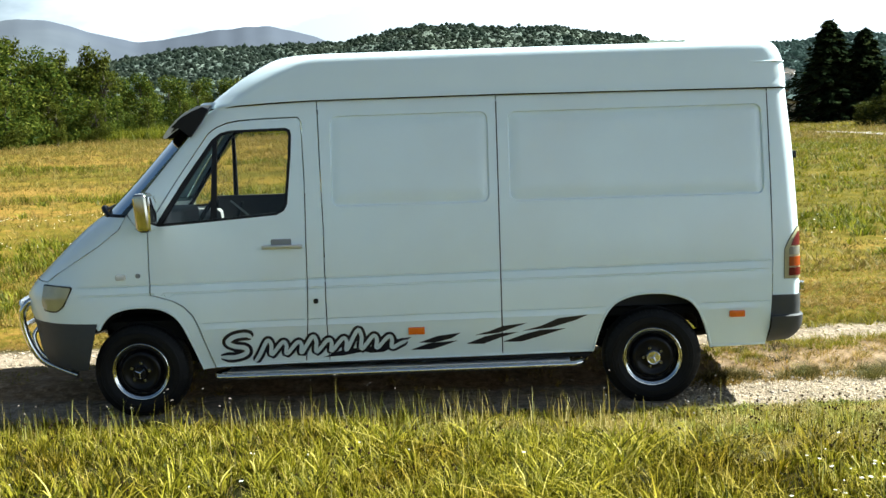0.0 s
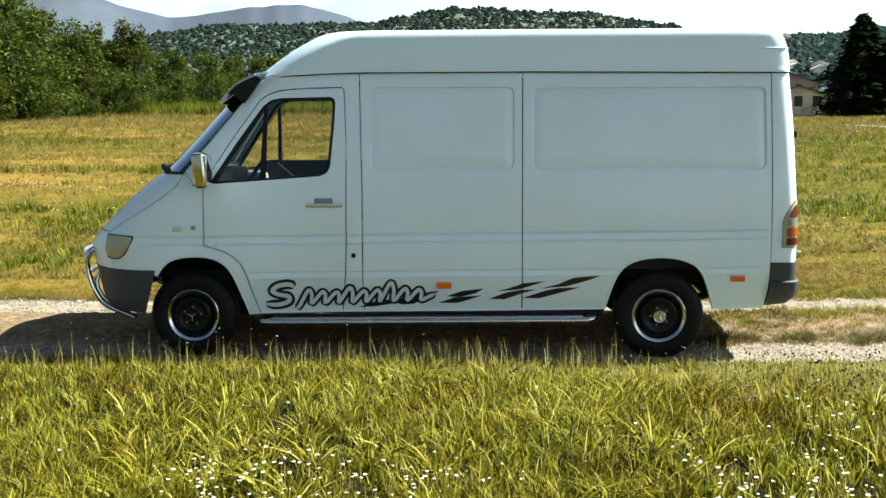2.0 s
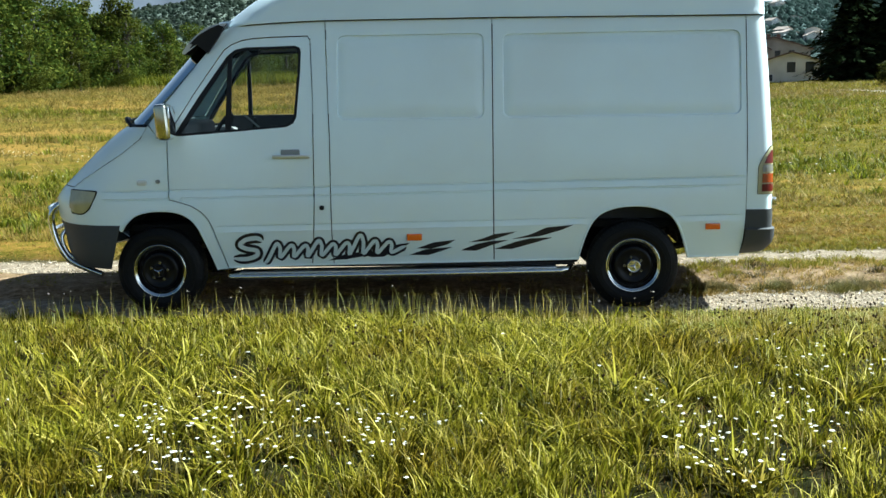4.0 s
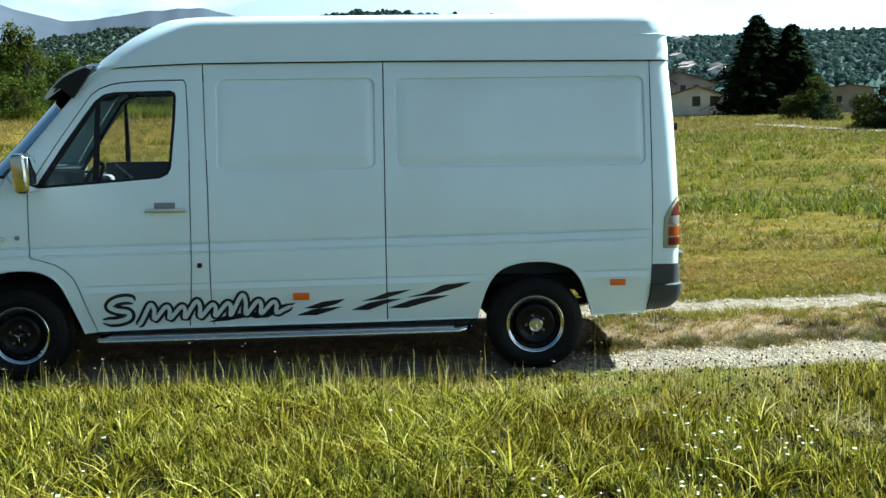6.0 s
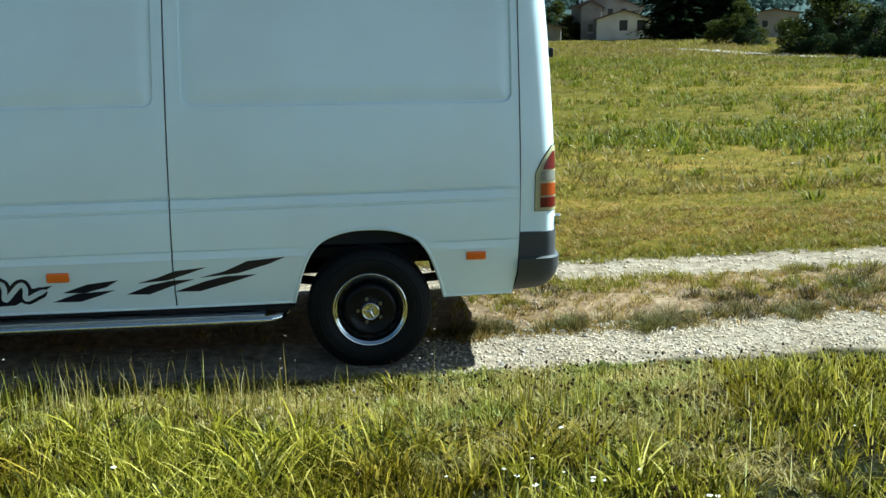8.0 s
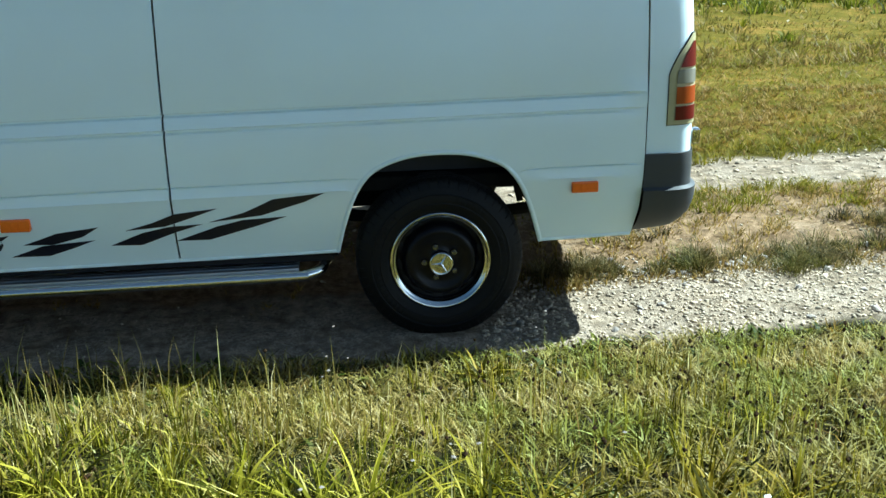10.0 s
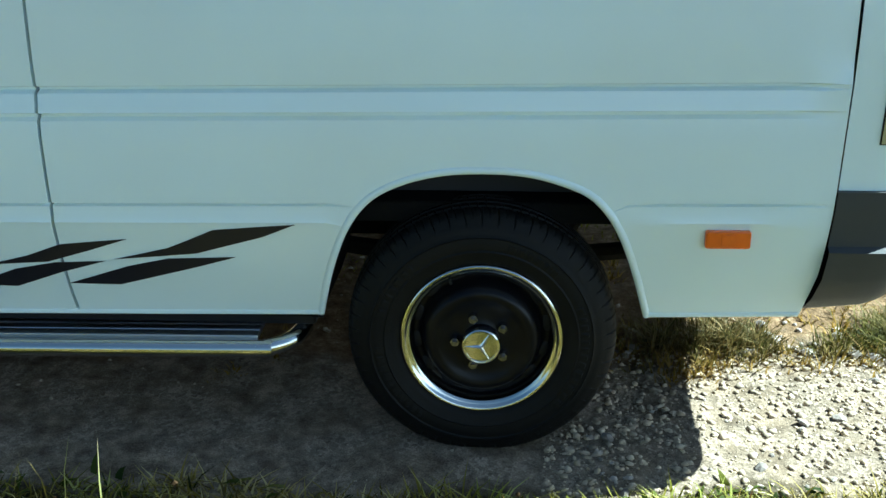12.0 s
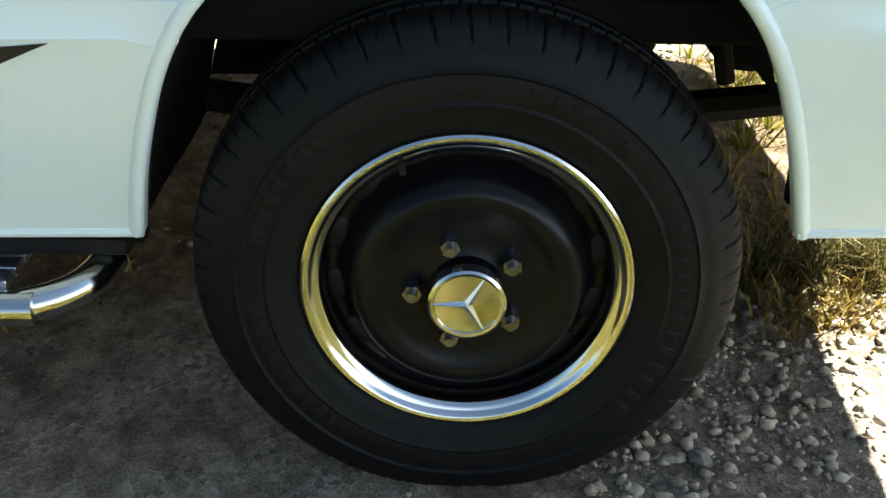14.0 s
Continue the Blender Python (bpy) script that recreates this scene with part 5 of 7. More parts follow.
for m in (False, True):
    def yv(v):
        return 2 * MID - v if m else v
    # inner door skins below the window line
    part("door_lining", box_bm(-3.38, -2.36, *sorted((yv(0.055), yv(0.085))), 0.84, 1.395 if m else 1.30, 0.01), M["inner"], van, "dark door lining")
    part("wall_lining", box_bm(-2.16, 0.85, *sorted((yv(0.20), yv(0.22))), 0.64, 2.08, 0.005), M["inner"], van)
    part("side_skirt_inner", box_bm(-3.0, -0.40, *sorted((yv(0.10), yv(0.13))), 0.33, 0.62, 0.005), M["under"], van)
    part("seam_backing", box_bm(0.765, 0.845, *sorted((yv(0.090), yv(0.10))), 0.40, 0.72, 0.002), M["black"], van)
    part("side_skirt_rear", box_bm(0.385, 0.80, *sorted((yv(0.098), yv(0.115))), 0.395, 0.62, 0.004), M["under"], van)
    # wheel houses: a dark arched liner over each wheel
    for cx, arc in ((0.0, ARCH_R), (AXLE_F, ARCH_F)):
        rows = []
        for d in (0.03, 0.10, 0.24, 0.36):
            k = 1.0 if d < 0.2 else 0.985
            rows.append([(cx + (x - cx) * k, yv(side_y(x, max(z, 0.36)) + d), z) for x, z in arc if z > (0.365 if x < cx + 0.1 else 0.52)])
        part_mesh("wheel_house", grid_mesh("wheel_house", rows, M["under"], flip=m), None, van, "black wheel house liner")
        top = [(cx + (x - cx) * 0.985, z) for x, z in arc]
        deep = [[(x, yv(0.41), z) for x, z in top], [(x, yv(0.41), min(z, 0.53 if x > cx + 0.22 else 0.44 if x < cx - 0.22 else 0.30)) for x, z in top]]
        part_mesh("wheel_house_wall", grid_mesh("wheel_house_wall", deep, M["under"], flip=m), None, van, "black inner wheel house")
    # leaf spring with shackle and damper
    sp = part_mesh("leaf_spring", tube_mesh("leaf_spring", [(-0.72, yv(0.42), 0.47), (-0.35, yv(0.42), 0.40), (0.0, yv(0.42), 0.375), (0.40, yv(0.42), 0.40), (0.78, yv(0.42), 0.46)], 0.026, M["steel"], 8), None, van, "dark steel leaf spring")
    part_mesh("damper", tube_mesh("damper", [(0.10, yv(0.40), 0.30), (0.22, yv(0.42), 0.46), (0.30, yv(0.44), 0.60)], 0.030, M["steel"], 10), None, sp)
    part("chassis_rail", box_bm(-3.9, 1.0, *sorted((yv(0.50), yv(0.58))), 0.47, 0.59, 0.01), M["steel"], van, "dark chassis rail")
    part_mesh("shackle", tube_mesh("shackle", [(0.345, yv(0.41), 0.585), (0.355, yv(0.41), 0.52), (0.375, yv(0.415), 0.435)], 0.014, M["steel"], 8, 3), None, sp, "rusty spring shackle")
    part("bump_stop", box_bm(0.30, 0.34, *sorted((yv(0.34), yv(0.38))), 0.52, 0.60, 0.01), M["steel"], van)
# made-up box that blocks the sunlit ground seen through the rear arch
part("underbody_tank", box_bm(0.40, 0.80, 0.60, 1.40, 0.37, 0.53, 0.06), M["under"], van, "added dark box filling the bright gap under the tail")
part_mesh("rear_axle", tube_mesh("rear_axle", [(0, 0.20, 0.3135), (0, 0.6, 0.3135), (0, 0.85, 0.3135), (0, 1.1, 0.3135), (0, 2 * MID - 0.20, 0.3135)], 0.055, M["steel"], 14), None, van, "dark steel rear axle")
diff = bmesh.new()
bmesh.ops.create_uvsphere(diff, u_segments=16, v_segments=10, radius=0.14, matrix=Matrix.Translation((0, 0.95, 0.3135)))
part("differential", diff, M["steel"], van)
part_mesh("front_axle", tube_mesh("front_axle", [(AXLE_F, 0.20, 0.30), (AXLE_F, 0.7, 0.33), (AXLE_F, 1.2, 0.33), (AXLE_F, 2 * MID - 0.20, 0.30)], 0.05, M["steel"], 12), None, van)
part_mesh("exhaust_pipe", tube_mesh("exhaust_pipe", [(-3.0, 1.2, 0.42), (-1.5, 1.25, 0.40), (-0.3, 1.3, 0.42), (0.5, 1.35, 0.45), (0.95, 1.35, 0.42)], 0.03, M["steel"], 10), None, van)

# ---- the van: stickers on the lower side ----
STRIPES = [[(-0.888, 0.517), (-0.754, 0.551), (-0.688, 0.580), (-0.638, 0.603), (-0.439, 0.621), (-0.517, 0.587), (-0.686, 0.537)],
           [(-1.017, 0.442), (-0.859, 0.497), (-0.758, 0.521), (-0.591, 0.528), (-0.691, 0.497), (-0.890, 0.440)],
           [(-1.206, 0.496), (-1.103, 0.524), (-1.015, 0.558), (-0.849, 0.575), (-0.951, 0.540), (-1.055, 0.507)],
           [(-1.267, 0.434), (-1.142, 0.484), (-1.039, 0.505), (-0.913, 0.511), (-1.026, 0.477), (-1.151, 0.430)],
           [(-1.592, 0.453), (-1.463, 0.498), (-1.304, 0.517), (-1.367, 0.479), (-1.484, 0.449)],
           [(-1.648, 0.401), (-1.523, 0.446), (-1.325, 0.461), (-1.407, 0.431), (-1.505, 0.400)],
           [(-1.99, 0.407), (-1.84, 0.470), (-1.64, 0.497), (-1.70, 0.455), (-1.76, 0.433), (-1.84, 0.390), (-1.93, 0.386)],
           [(-2.257, 0.363), (-2.105, 0.420), (-1.96, 0.430), (-1.99, 0.395), (-2.12, 0.372)]]
for s in STRIPES:
    part_mesh("stripe_sticker", side_mesh("stripe_sticker", s, M["decal"], out=0.0022, lip=0.0015, rows=False, fine=0.02), None, van, "black slanted stripe sticker")


def ribbon(name, pts, width, mat, out):
    """A flat painted stroke along a smooth line on the van's side."""
    P = [Vector((x, z)) for x, z in pts]
    line = []
    for i in range(len(P) - 1):
        a, b, c, d = P[max(i - 1, 0)], P[i], P[i + 1], P[min(i + 2, len(P) - 1)]
        for k in range(7):
            t = k / 7
            line.append(0.5 * (2 * b + (c - a) * t + (2 * a - 5 * b + 4 * c - d) * t * t + (3 * b - a - 3 * c + d) * t ** 3))
    line.append(P[-1])
    verts, faces = [], []
    for i, p in enumerate(line):
        tan = (line[min(i + 1, len(line) - 1)] - line[max(i - 1, 0)]).normalized()
        nrm = Vector((-tan.y, tan.x))
        w = width * (0.45 + 0.55 * min(1, min(i, len(line) - 1 - i) / 4))
        for s in (1, -1):
            q = p + nrm * w / 2 * s
            verts.append((q.x, side_y(q.x, q.y) - out - 0.0003 * (i % 5), q.y))
    for i in range(len(line) - 1):
        faces.append((2 * i, 2 * i + 1, 2 * i + 3, 2 * i + 2))
    return raw(name, verts, faces, mat)


# swooping pale flourish with a black edge, in place of lettering
M["pale"] = material("pale_decal", (0.62, 0.70, 0.72), 0.3, vary=0.05, scale=20, coat=0.3)
STROKES = [([(-2.735, 0.522), (-2.775, 0.545), (-2.86, 0.532), (-2.905, 0.492), (-2.86, 0.464), (-2.785, 0.448), (-2.79, 0.408), (-2.87, 0.382), (-2.965, 0.386)], 0.080)]
wave_line = [(-2.735, 0.345), (-2.70, 0.385)]
for k in range(9):
    x, z = -2.655 + 0.104 * k, 0.432 + 0.004 * k
    up = (0.066, 0.048, 0.042, 0.074, 0.044, 0.048, 0.100, 0.052, 0.040)[k]
    wave_line += [(x + 0.022, z + up), (x + 0.048, z + up * 0.55), (x + 0.044, z - 0.038)]
wave_line += [(-1.72, 0.452), (-1.672, 0.474)]
STROKES.append((wave_line, 0.064))
for k, (s, wide) in enumerate(STROKES):
    edge = part_mesh("swoop_sticker", ribbon("swoop_sticker", s, wide, M["decal"], 0.0032 + 0.0004 * (k % 2)), None, van, "pale swooping sticker with a black edge")
    part_mesh("pale_stroke", ribbon("pale_stroke", s, wide * 0.42, M["pale"], 0.0062), None, edge)

# ---- grass, flowers and stones ----
rng = np.random.RandomState(11)
M["grass"] = leaf_material("meadow_grass", [(0.0, (0.0115, 0.0157, 0.0007)), (0.3, (0.075, 0.0762, 0.0029)), (0.6, (0.2238, 0.2061, 0.0095)), (0.87, (0.4822, 0.411, 0.0403)), (1.0, (0.7636, 0.6608, 0.1956))], 0.46, rough=0.5, patch=(0.70, 0.60, 0.40), patch_scale=1.7, spec=0.06)
# undergrowth colours also darkened for the shaded gaps under the tufts
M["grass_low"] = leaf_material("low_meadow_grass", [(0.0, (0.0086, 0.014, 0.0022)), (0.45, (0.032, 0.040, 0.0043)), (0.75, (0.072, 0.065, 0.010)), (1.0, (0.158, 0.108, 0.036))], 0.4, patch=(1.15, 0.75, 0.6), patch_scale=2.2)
M["grass_dry"] = leaf_material("dry_grass", [(0.0, (0.081, 0.071, 0.012)), (0.3, (0.179, 0.128, 0.025)), (0.6, (0.294, 0.192, 0.050)), (1.0, (0.408, 0.278, 0.088))], 0.38, patch=(0.907, 0.842, 0.384), patch_scale=2.0)
M["grass_worn"] = leaf_material("worn_grass", [(0.0, (0.060, 0.046, 0.006)), (0.35, (0.235, 0.180, 0.028)), (0.7, (0.430, 0.335, 0.090)), (1.0, (0.660, 0.560, 0.280))], 0.44, rough=0.5, patch=(0.70, 0.88, 0.46), patch_scale=2.5)
M["grass_far"] = leaf_material("field_grass", [(0.0, (0.0986, 0.093, 0.0059)), (0.4, (0.142, 0.128, 0.0085)), (0.75, (0.2003, 0.169, 0.0144)), (1.0, (0.2904, 0.224, 0.0324))], 0.42, patch=(0.950, 0.950, 0.800), patch_scale=0.35)
M["grass_gold"] = leaf_material("golden_grass", [(0.0, (0.0909, 0.0774, 0.0143)), (0.4, (0.1431, 0.1074, 0.022)), (0.75, (0.2223, 0.1531, 0.0385)), (1.0, (0.3348, 0.2314, 0.0748))], 0.42, patch=(0.840, 0.950, 0.700), patch_scale=0.3)
M["hay"] = leaf_material("mown_hay", [(0.0, (0.1001, 0.0583, 0.0154)), (0.5, (0.1969, 0.1144, 0.0264)), (1.0, (0.352, 0.2112, 0.0572))], 0.3, patch=(0.907, 0.891, 0.448), patch_scale=0.6)
M["weed"] = leaf_material("green_weeds", [(0.0, (0.034, 0.0485, 0.0029)), (0.5, (0.12, 0.1329, 0.0072)), (1.0, (0.271, 0.2512, 0.023))], 0.42, patch=(0.770, 0.750, 0.480), patch_scale=0.9)
M["strip"] = leaf_material("olive_strip_plants", [(0.0, (0.030, 0.028, 0.006)), (0.4, (0.090, 0.080, 0.018)), (0.75, (0.180, 0.130, 0.045)), (1.0, (0.33, 0.25, 0.11))], 0.4, patch=(0.75, 0.9, 0.5), patch_scale=2.0)
M["withered"] = leaf_material("withered_plants", [(0.0, (0.025, 0.020, 0.0072)), (0.6, (0.061, 0.048, 0.016)), (1.0, (0.144, 0.108, 0.040))], 0.3)
M["herb"] = leaf_material("herb_leaves", [(0.0, (0.022, 0.035, 0.0043)), (0.6, (0.061, 0.079, 0.0086)), (1.0, (0.144, 0.144, 0.022))], 0.35)
M["petal"] = material("white_petals", (0.82, 0.78, 0.66), 0.8, vary=0.1, trans=0.3)
M["umbel"] = material("faded_umbels", (0.288, 0.245, 0.209), 0.9, vary=0.25, scale=60, trans=0.3)
M["seed"] = material("brown_seed_heads", (0.032, 0.020, 0.010), 0.95, vary=0.4, scale=40, spec=0.03)


def cell_noise(x, y, f, seed, octaves=3):
    """Fractal value noise, 0 to 1, with no direction of its own."""
    out, amp, tot = np.zeros(np.broadcast(x, y).shape), 1.0, 0.0
    for o in range(octaves):
        u, v = np.asarray(x, float) * f + 31.7 * o, np.asarray(y, float) * f + 17.3 * o
        iu, iv = np.floor(u), np.floor(v)
        fu, fv = u - iu, v - iv
        fu, fv = fu * fu * (3 - 2 * fu), fv * fv * (3 - 2 * fv)

        def rand(i, j):
            q = np.sin(i * 127.1 + j * 311.7 + (seed + o) * 74.7) * 43758.5453
            return q - np.floor(q)
        a = rand(iu, iv) * (1 - fu) + rand(iu + 1, iv) * fu
        b = rand(iu, iv + 1) * (1 - fu) + rand(iu + 1, iv + 1) * fu
        out = out + amp * (a * (1 - fv) + b * fv)
        tot += amp
        amp *= 0.55
        f *= 2.1
    return out / tot


def blades(name, x, y, h, w, mat, label, lean=0.45, category="grass", heading=None, droop=0.12, levels=(0.0, 0.55, 1.0)):
    """Single bent blades of grass rooted at the given places."""
    n = len(x)
    a = rng.uniform(0, 2 * math.pi, n) if heading is None else heading
    b = a + rng.normal(0, 0.6, n)
    z = ground_z(x, y) - 0.008
    dx, dy = np.cos(a), np.sin(a)
    sx, sy = -np.sin(b) * w / 2, np.cos(b) * w / 2
    k = lean * rng.uniform(0.25, 1.5, n) * h
    m = len(levels)
    co = np.empty((n, 2 * m - 1, 3))
    for i, f in enumerate(levels):
        g = 1.0 - f ** 2.2
        for s in ((1, -1) if i < m - 1 else (0,)):
            j = 2 * i + (0 if s >= 0 else 1)
            co[:, j, 0] = x + dx * k * f ** 1.8 + sx * g * s
            co[:, j, 1] = y + dy * k * f ** 1.8 + sy * g * s
            co[:, j, 2] = z + h * (f - droop * f ** 3)
    base = (np.arange(n) * (2 * m - 1))[:, None]
    tri = []
    for i in range(m - 2):
        q = 2 * i
        tri += [base + [q, q + 1, q + 3], base + [q, q + 3, q + 2]]
    q = 2 * (m - 2)
    tri.append(base + [q, q + 1, q + 2])
    ob = new(name, fast_mesh(name, co.reshape(-1, 3), np.concatenate(tri, 0), mat, True))
    return tagged(ob, label, category, kind="stuff")


def tufts(cx, cy, n, radius, h):
    """Blade roots, headings and heights of tufts that fan out from their middles."""
    k = len(cx)
    a = rng.uniform(0, 2 * math.pi, (k, n))
    r = np.abs(rng.normal(0, 1, (k, n)))
    x = cx[:, None] + np.cos(a) * r * radius[:, None] * 0.6
    y = cy[:, None] + np.sin(a) * r * radius[:, None] * 0.6
    hh = h[:, None] * rng.uniform(0.45, 1.25, (k, n)) * (1.05 - 0.12 * r)
    head = a + rng.normal(0, 0.7, (k, n))
    return x.ravel(), y.ravel(), hh.ravel().clip(0.012), head.ravel()


def scatter(n, x0, x1, y0, y1):
    return rng.uniform(x0, x1, n), rng.uniform(y0, y1, n)


def keep(mask, *arrays):
    return [q[mask] for q in arrays]


def near_part(x, y):
    """How dense the meadow is built: full beside the van, thinning out around."""
    return smooth01(-7.8, -4.4, x) * smooth01(6.8, 3.4, x) * smooth01(-6.4, -3.7, y)


# meadow on the camera's side of the track: low growth, then tufts over it
x, y = scatter(110000, -8.0, 7.0, -6.6, -0.15)
u = track_y(x, y)
m = (rng.uniform(0, 1, len(x)) < near_part(x, y)) & (u < -0.12 - 0.09 * (x < 0.3) + 0.16 * (cell_noise(x, y, 3.0, 3) - 0.5)) & (rng.uniform(0, 1, len(x)) < 0.55 + 0.45 * cell_noise(x, y, 2.2, 4))
x, y, u = keep(m, x, y, u)
h = rng.uniform(0.02, 0.065, len(x)) * (0.6 + 0.8 * cell_noise(x, y, 1.7, 5))
blades("low_meadow_grass", x, y, h, rng.uniform(0.004, 0.009, len(x)), M["grass_low"], "low brownish undergrowth of the meadow, darkened for shade", 1.0)
cx, cy = scatter(16500, -8.0, 7.0, -6.6, -0.2)
cx, cy = keep(rng.uniform(0, 1, len(cx)) < near_part(cx, cy), cx, cy)
lush = cell_noise(cx, cy, 0.9, 6)
u = track_y(cx, cy)
m = (u < -0.15 - 0.09 * (cx < 0.3) + 0.13 * smooth01(1.1, 2.4, cx) + 0.2 * (cell_noise(cx, cy, 3.0, 3) - 0.5)) & (rng.uniform(0, 1, len(cx)) < np.clip(2.0 * lush - 0.12, 0.5, 1.0))
cx, cy, lush, u = keep(m, cx, cy, lush, u)
worn = (u > -0.95 - 1.6 * smooth01(-0.8, 0.6, cx) * cell_noise(cx, cy, 1.1, 19) - 0.5 * cell_noise(cx, cy, 1.5, 9)) & (cx > -1.5 + 1.2 * (cell_noise(cx, cy, 1.1, 10) - 0.5)) & (cx < 1.7 + 1.2 * (cell_noise(cx, cy, 1.3, 20) - 0.5))
tall = (0.078 + 0.04 * smooth01(0.3, 1.3, -u)) * (0.55 + 0.95 * lush) * rng.uniform(0.7, 1.35, len(cx)) * np.where(worn, 0.6, 1.0)
size = rng.uniform(0.03, 0.085, len(cx))
x, y, h, head = tufts(cx[worn], cy[worn], 42, size[worn], tall[worn] * 0.85)
blades("worn_grass", x, y, h, rng.uniform(0.003, 0.0075, len(x)), M["grass_worn"], "short straw-coloured grass beside the track", 1.15, heading=head, droop=0.22, levels=(0.0, 0.4, 0.75, 1.0))
x, y, h, head = tufts(cx[~worn], cy[~worn], 31, size[~worn], tall[~worn] * 1.15)
blades("meadow_grass", x, y, h, rng.uniform(0.0042, 0.0088, len(x)), M["grass"], "tufted green and straw-coloured meadow grass", 0.62, heading=head, droop=0.18, levels=(0.0, 0.55, 1.0))
# long broad arching blades in tussocks
cx, cy = scatter(760, -5.2, 3.4, -4.0, -0.36)
g = cell_noise(cx, cy, 0.8, 8)
m = rng.uniform(0, 1, len(cx)) < np.clip(3.2 * (g - 0.42), 0.05, 1.0) * (1 - 0.6 * smooth01(0.2, 1.4, cx)) * np.where((cy > -1.25) & (cx > -1.6), 0.05, 1.0)
cx, cy = keep(m, cx, cy)
cx, cy = np.concatenate([cx, rng.normal(-0.62, 0.22, 22)]), np.concatenate([cy, rng.normal(-2.4, 0.28, 22)])
sc = rng.uniform(0.6, 1.35, len(cx)) * (0.5 + 0.5 * smooth01(0.35, 1.3, -track_y(cx, cy)))
x, y, h, head = tufts(cx, cy, 34, 0.075 * sc, 0.19 * sc)
blades("grass_tussocks", x, y, h, rng.uniform(0.007, 0.015, len(x)), M["grass"], "long arching bright green grass tussocks", 1.05, heading=head, droop=0.36, levels=(0.0, 0.3, 0.55, 0.8, 1.0))
# taller green grass standing a step away from the track
cx, cy = scatter(900, -4.6, 2.4, -1.9, -0.85)
m = rng.uniform(0, 1, len(cx)) < np.clip(3.0 * (cell_noise(cx, cy, 1.2, 14) - 0.36), 0.05, 1.0) * (1 - 0.85 * smooth01(-1.0, -0.3, cx))
cx, cy = keep(m, cx, cy)
x, y, h, head = tufts(cx, cy, 24, rng.uniform(0.04, 0.08, len(cx)), rng.uniform(0.09, 0.17, len(cx)))
blades("edge_grass", x, y, h, rng.uniform(0.004, 0.008, len(x)), M["grass"], "taller green grass along the track", 0.5, heading=head, droop=0.2)
# a close mat of short dry grass where the meadow meets the track
x, y = scatter(50000, -1.9, 2.2, -1.35, -0.12)
u = track_y(x, y)
m = (u < -0.17 + 0.14 * (cell_noise(x, y, 3.0, 3) - 0.5)) & (rng.uniform(0, 1, len(x)) < smooth01(-1.3, -0.75, y) * smooth01(-1.8, -0.7, x) * (0.45 + 0.55 * cell_noise(x, y, 4.0, 12)))
x, y = keep(m, x, y)
blades("dry_grass_mat", x, y, rng.uniform(0.015, 0.055, len(x)) * (0.6 + 0.8 * cell_noise(x, y, 3.0, 13)), rng.uniform(0.004, 0.008, len(x)), M["grass_worn"], "close mat of short dry grass by the track", 1.4)
# broad-leaved herbs between the grass along the track
x, y = scatter(5200, -4.6, 3.0, -1.5, -0.1)
u = track_y(x, y)
m = (u < -0.14 + 0.14 * (cell_noise(x, y, 3.0, 3) - 0.5)) & (cell_noise(x, y, 1.8, 73) > 0.5) & ((u > -0.5) | (rng.uniform(0, 1, len(x)) < 0.3))
x, y = keep(m, x, y)
blades("low_herbs", x, y, rng.uniform(0.025, 0.06, len(x)), rng.uniform(0.014, 0.030, len(x)), M["herb"], "broad-leaved green herbs in the grass", 1.1, "herbs", droop=0.45, levels=(0.0, 0.35, 0.7, 1.0))
# thin bents standing at the track's edge
x, y = scatter(1300, -4.8, 2.8, -1.0, -0.30)
x, y = keep(((x < -0.7) & (cell_noise(x, y, 1.6, 71) > 0.46)) | (rng.uniform(0, 1, len(x)) < 0.22), x, y)
x = np.concatenate([x, rng.normal(-0.55, 0.16, 70), rng.normal(-1.5, 0.2, 60), rng.normal(-2.6, 0.2, 60)])
y = np.concatenate([y, rng.normal(-0.95, 0.10, 70), rng.normal(-0.8, 0.12, 60), rng.normal(-0.75, 0.12, 60)])
blades("grass_bents", x, y, rng.uniform(0.09, 0.29, len(x)) * np.where(x > -0.4, 0.7, 1.1), np.full(len(x), 0.0042), M["grass_worn"], "thin dry bents at the track's edge", 0.25)
# upright green stems over the short grass beside the tail
cx, cy = scatter(420, -1.2, 3.2, -1.7, -0.42)
cx, cy = keep((rng.uniform(0, 1, len(cx)) < np.clip(2.6 * (cell_noise(cx, cy, 1.4, 15) - 0.25), 0.1, 1.0)) & (track_y(cx, cy) < -0.32), cx, cy)
x, y, h, head = tufts(cx, cy, 12, rng.uniform(0.05, 0.10, len(cx)), rng.uniform(0.07, 0.16, len(cx)))
blades("upright_stems", x, y, h, rng.uniform(0.003, 0.0055, len(x)), M["grass"], "upright green stems beside the track", 0.22, heading=head, droop=0.08)
# the meadow goes on behind the camera
x, y = scatter(60000, -16, 16, -16, -0.4)
x, y = keep((rng.uniform(0, 1, len(x)) < 1.0 - near_part(x, y)) & (track_y(x, y) < -0.4), x, y)
blades("rear_meadow_grass", x, y, rng.uniform(0.06, 0.16, len(x)), rng.uniform(0.018, 0.034, len(x)), M["grass"], "meadow grass going on beyond the track", 0.7)
x, y = scatter(16000, -5.6, 4.4, -4.2, -0.2)
side_m = track_y(x, y) < -0.4
x, y = keep(side_m & (rng.uniform(0, 1, len(x)) < 0.25), x, y)
blades("straw_stems", x, y, rng.uniform(0.07, 0.17, len(x)), np.full(len(x), 0.004), M["grass_dry"], "pale dry stems between the green grass", 0.9, droop=0.3)

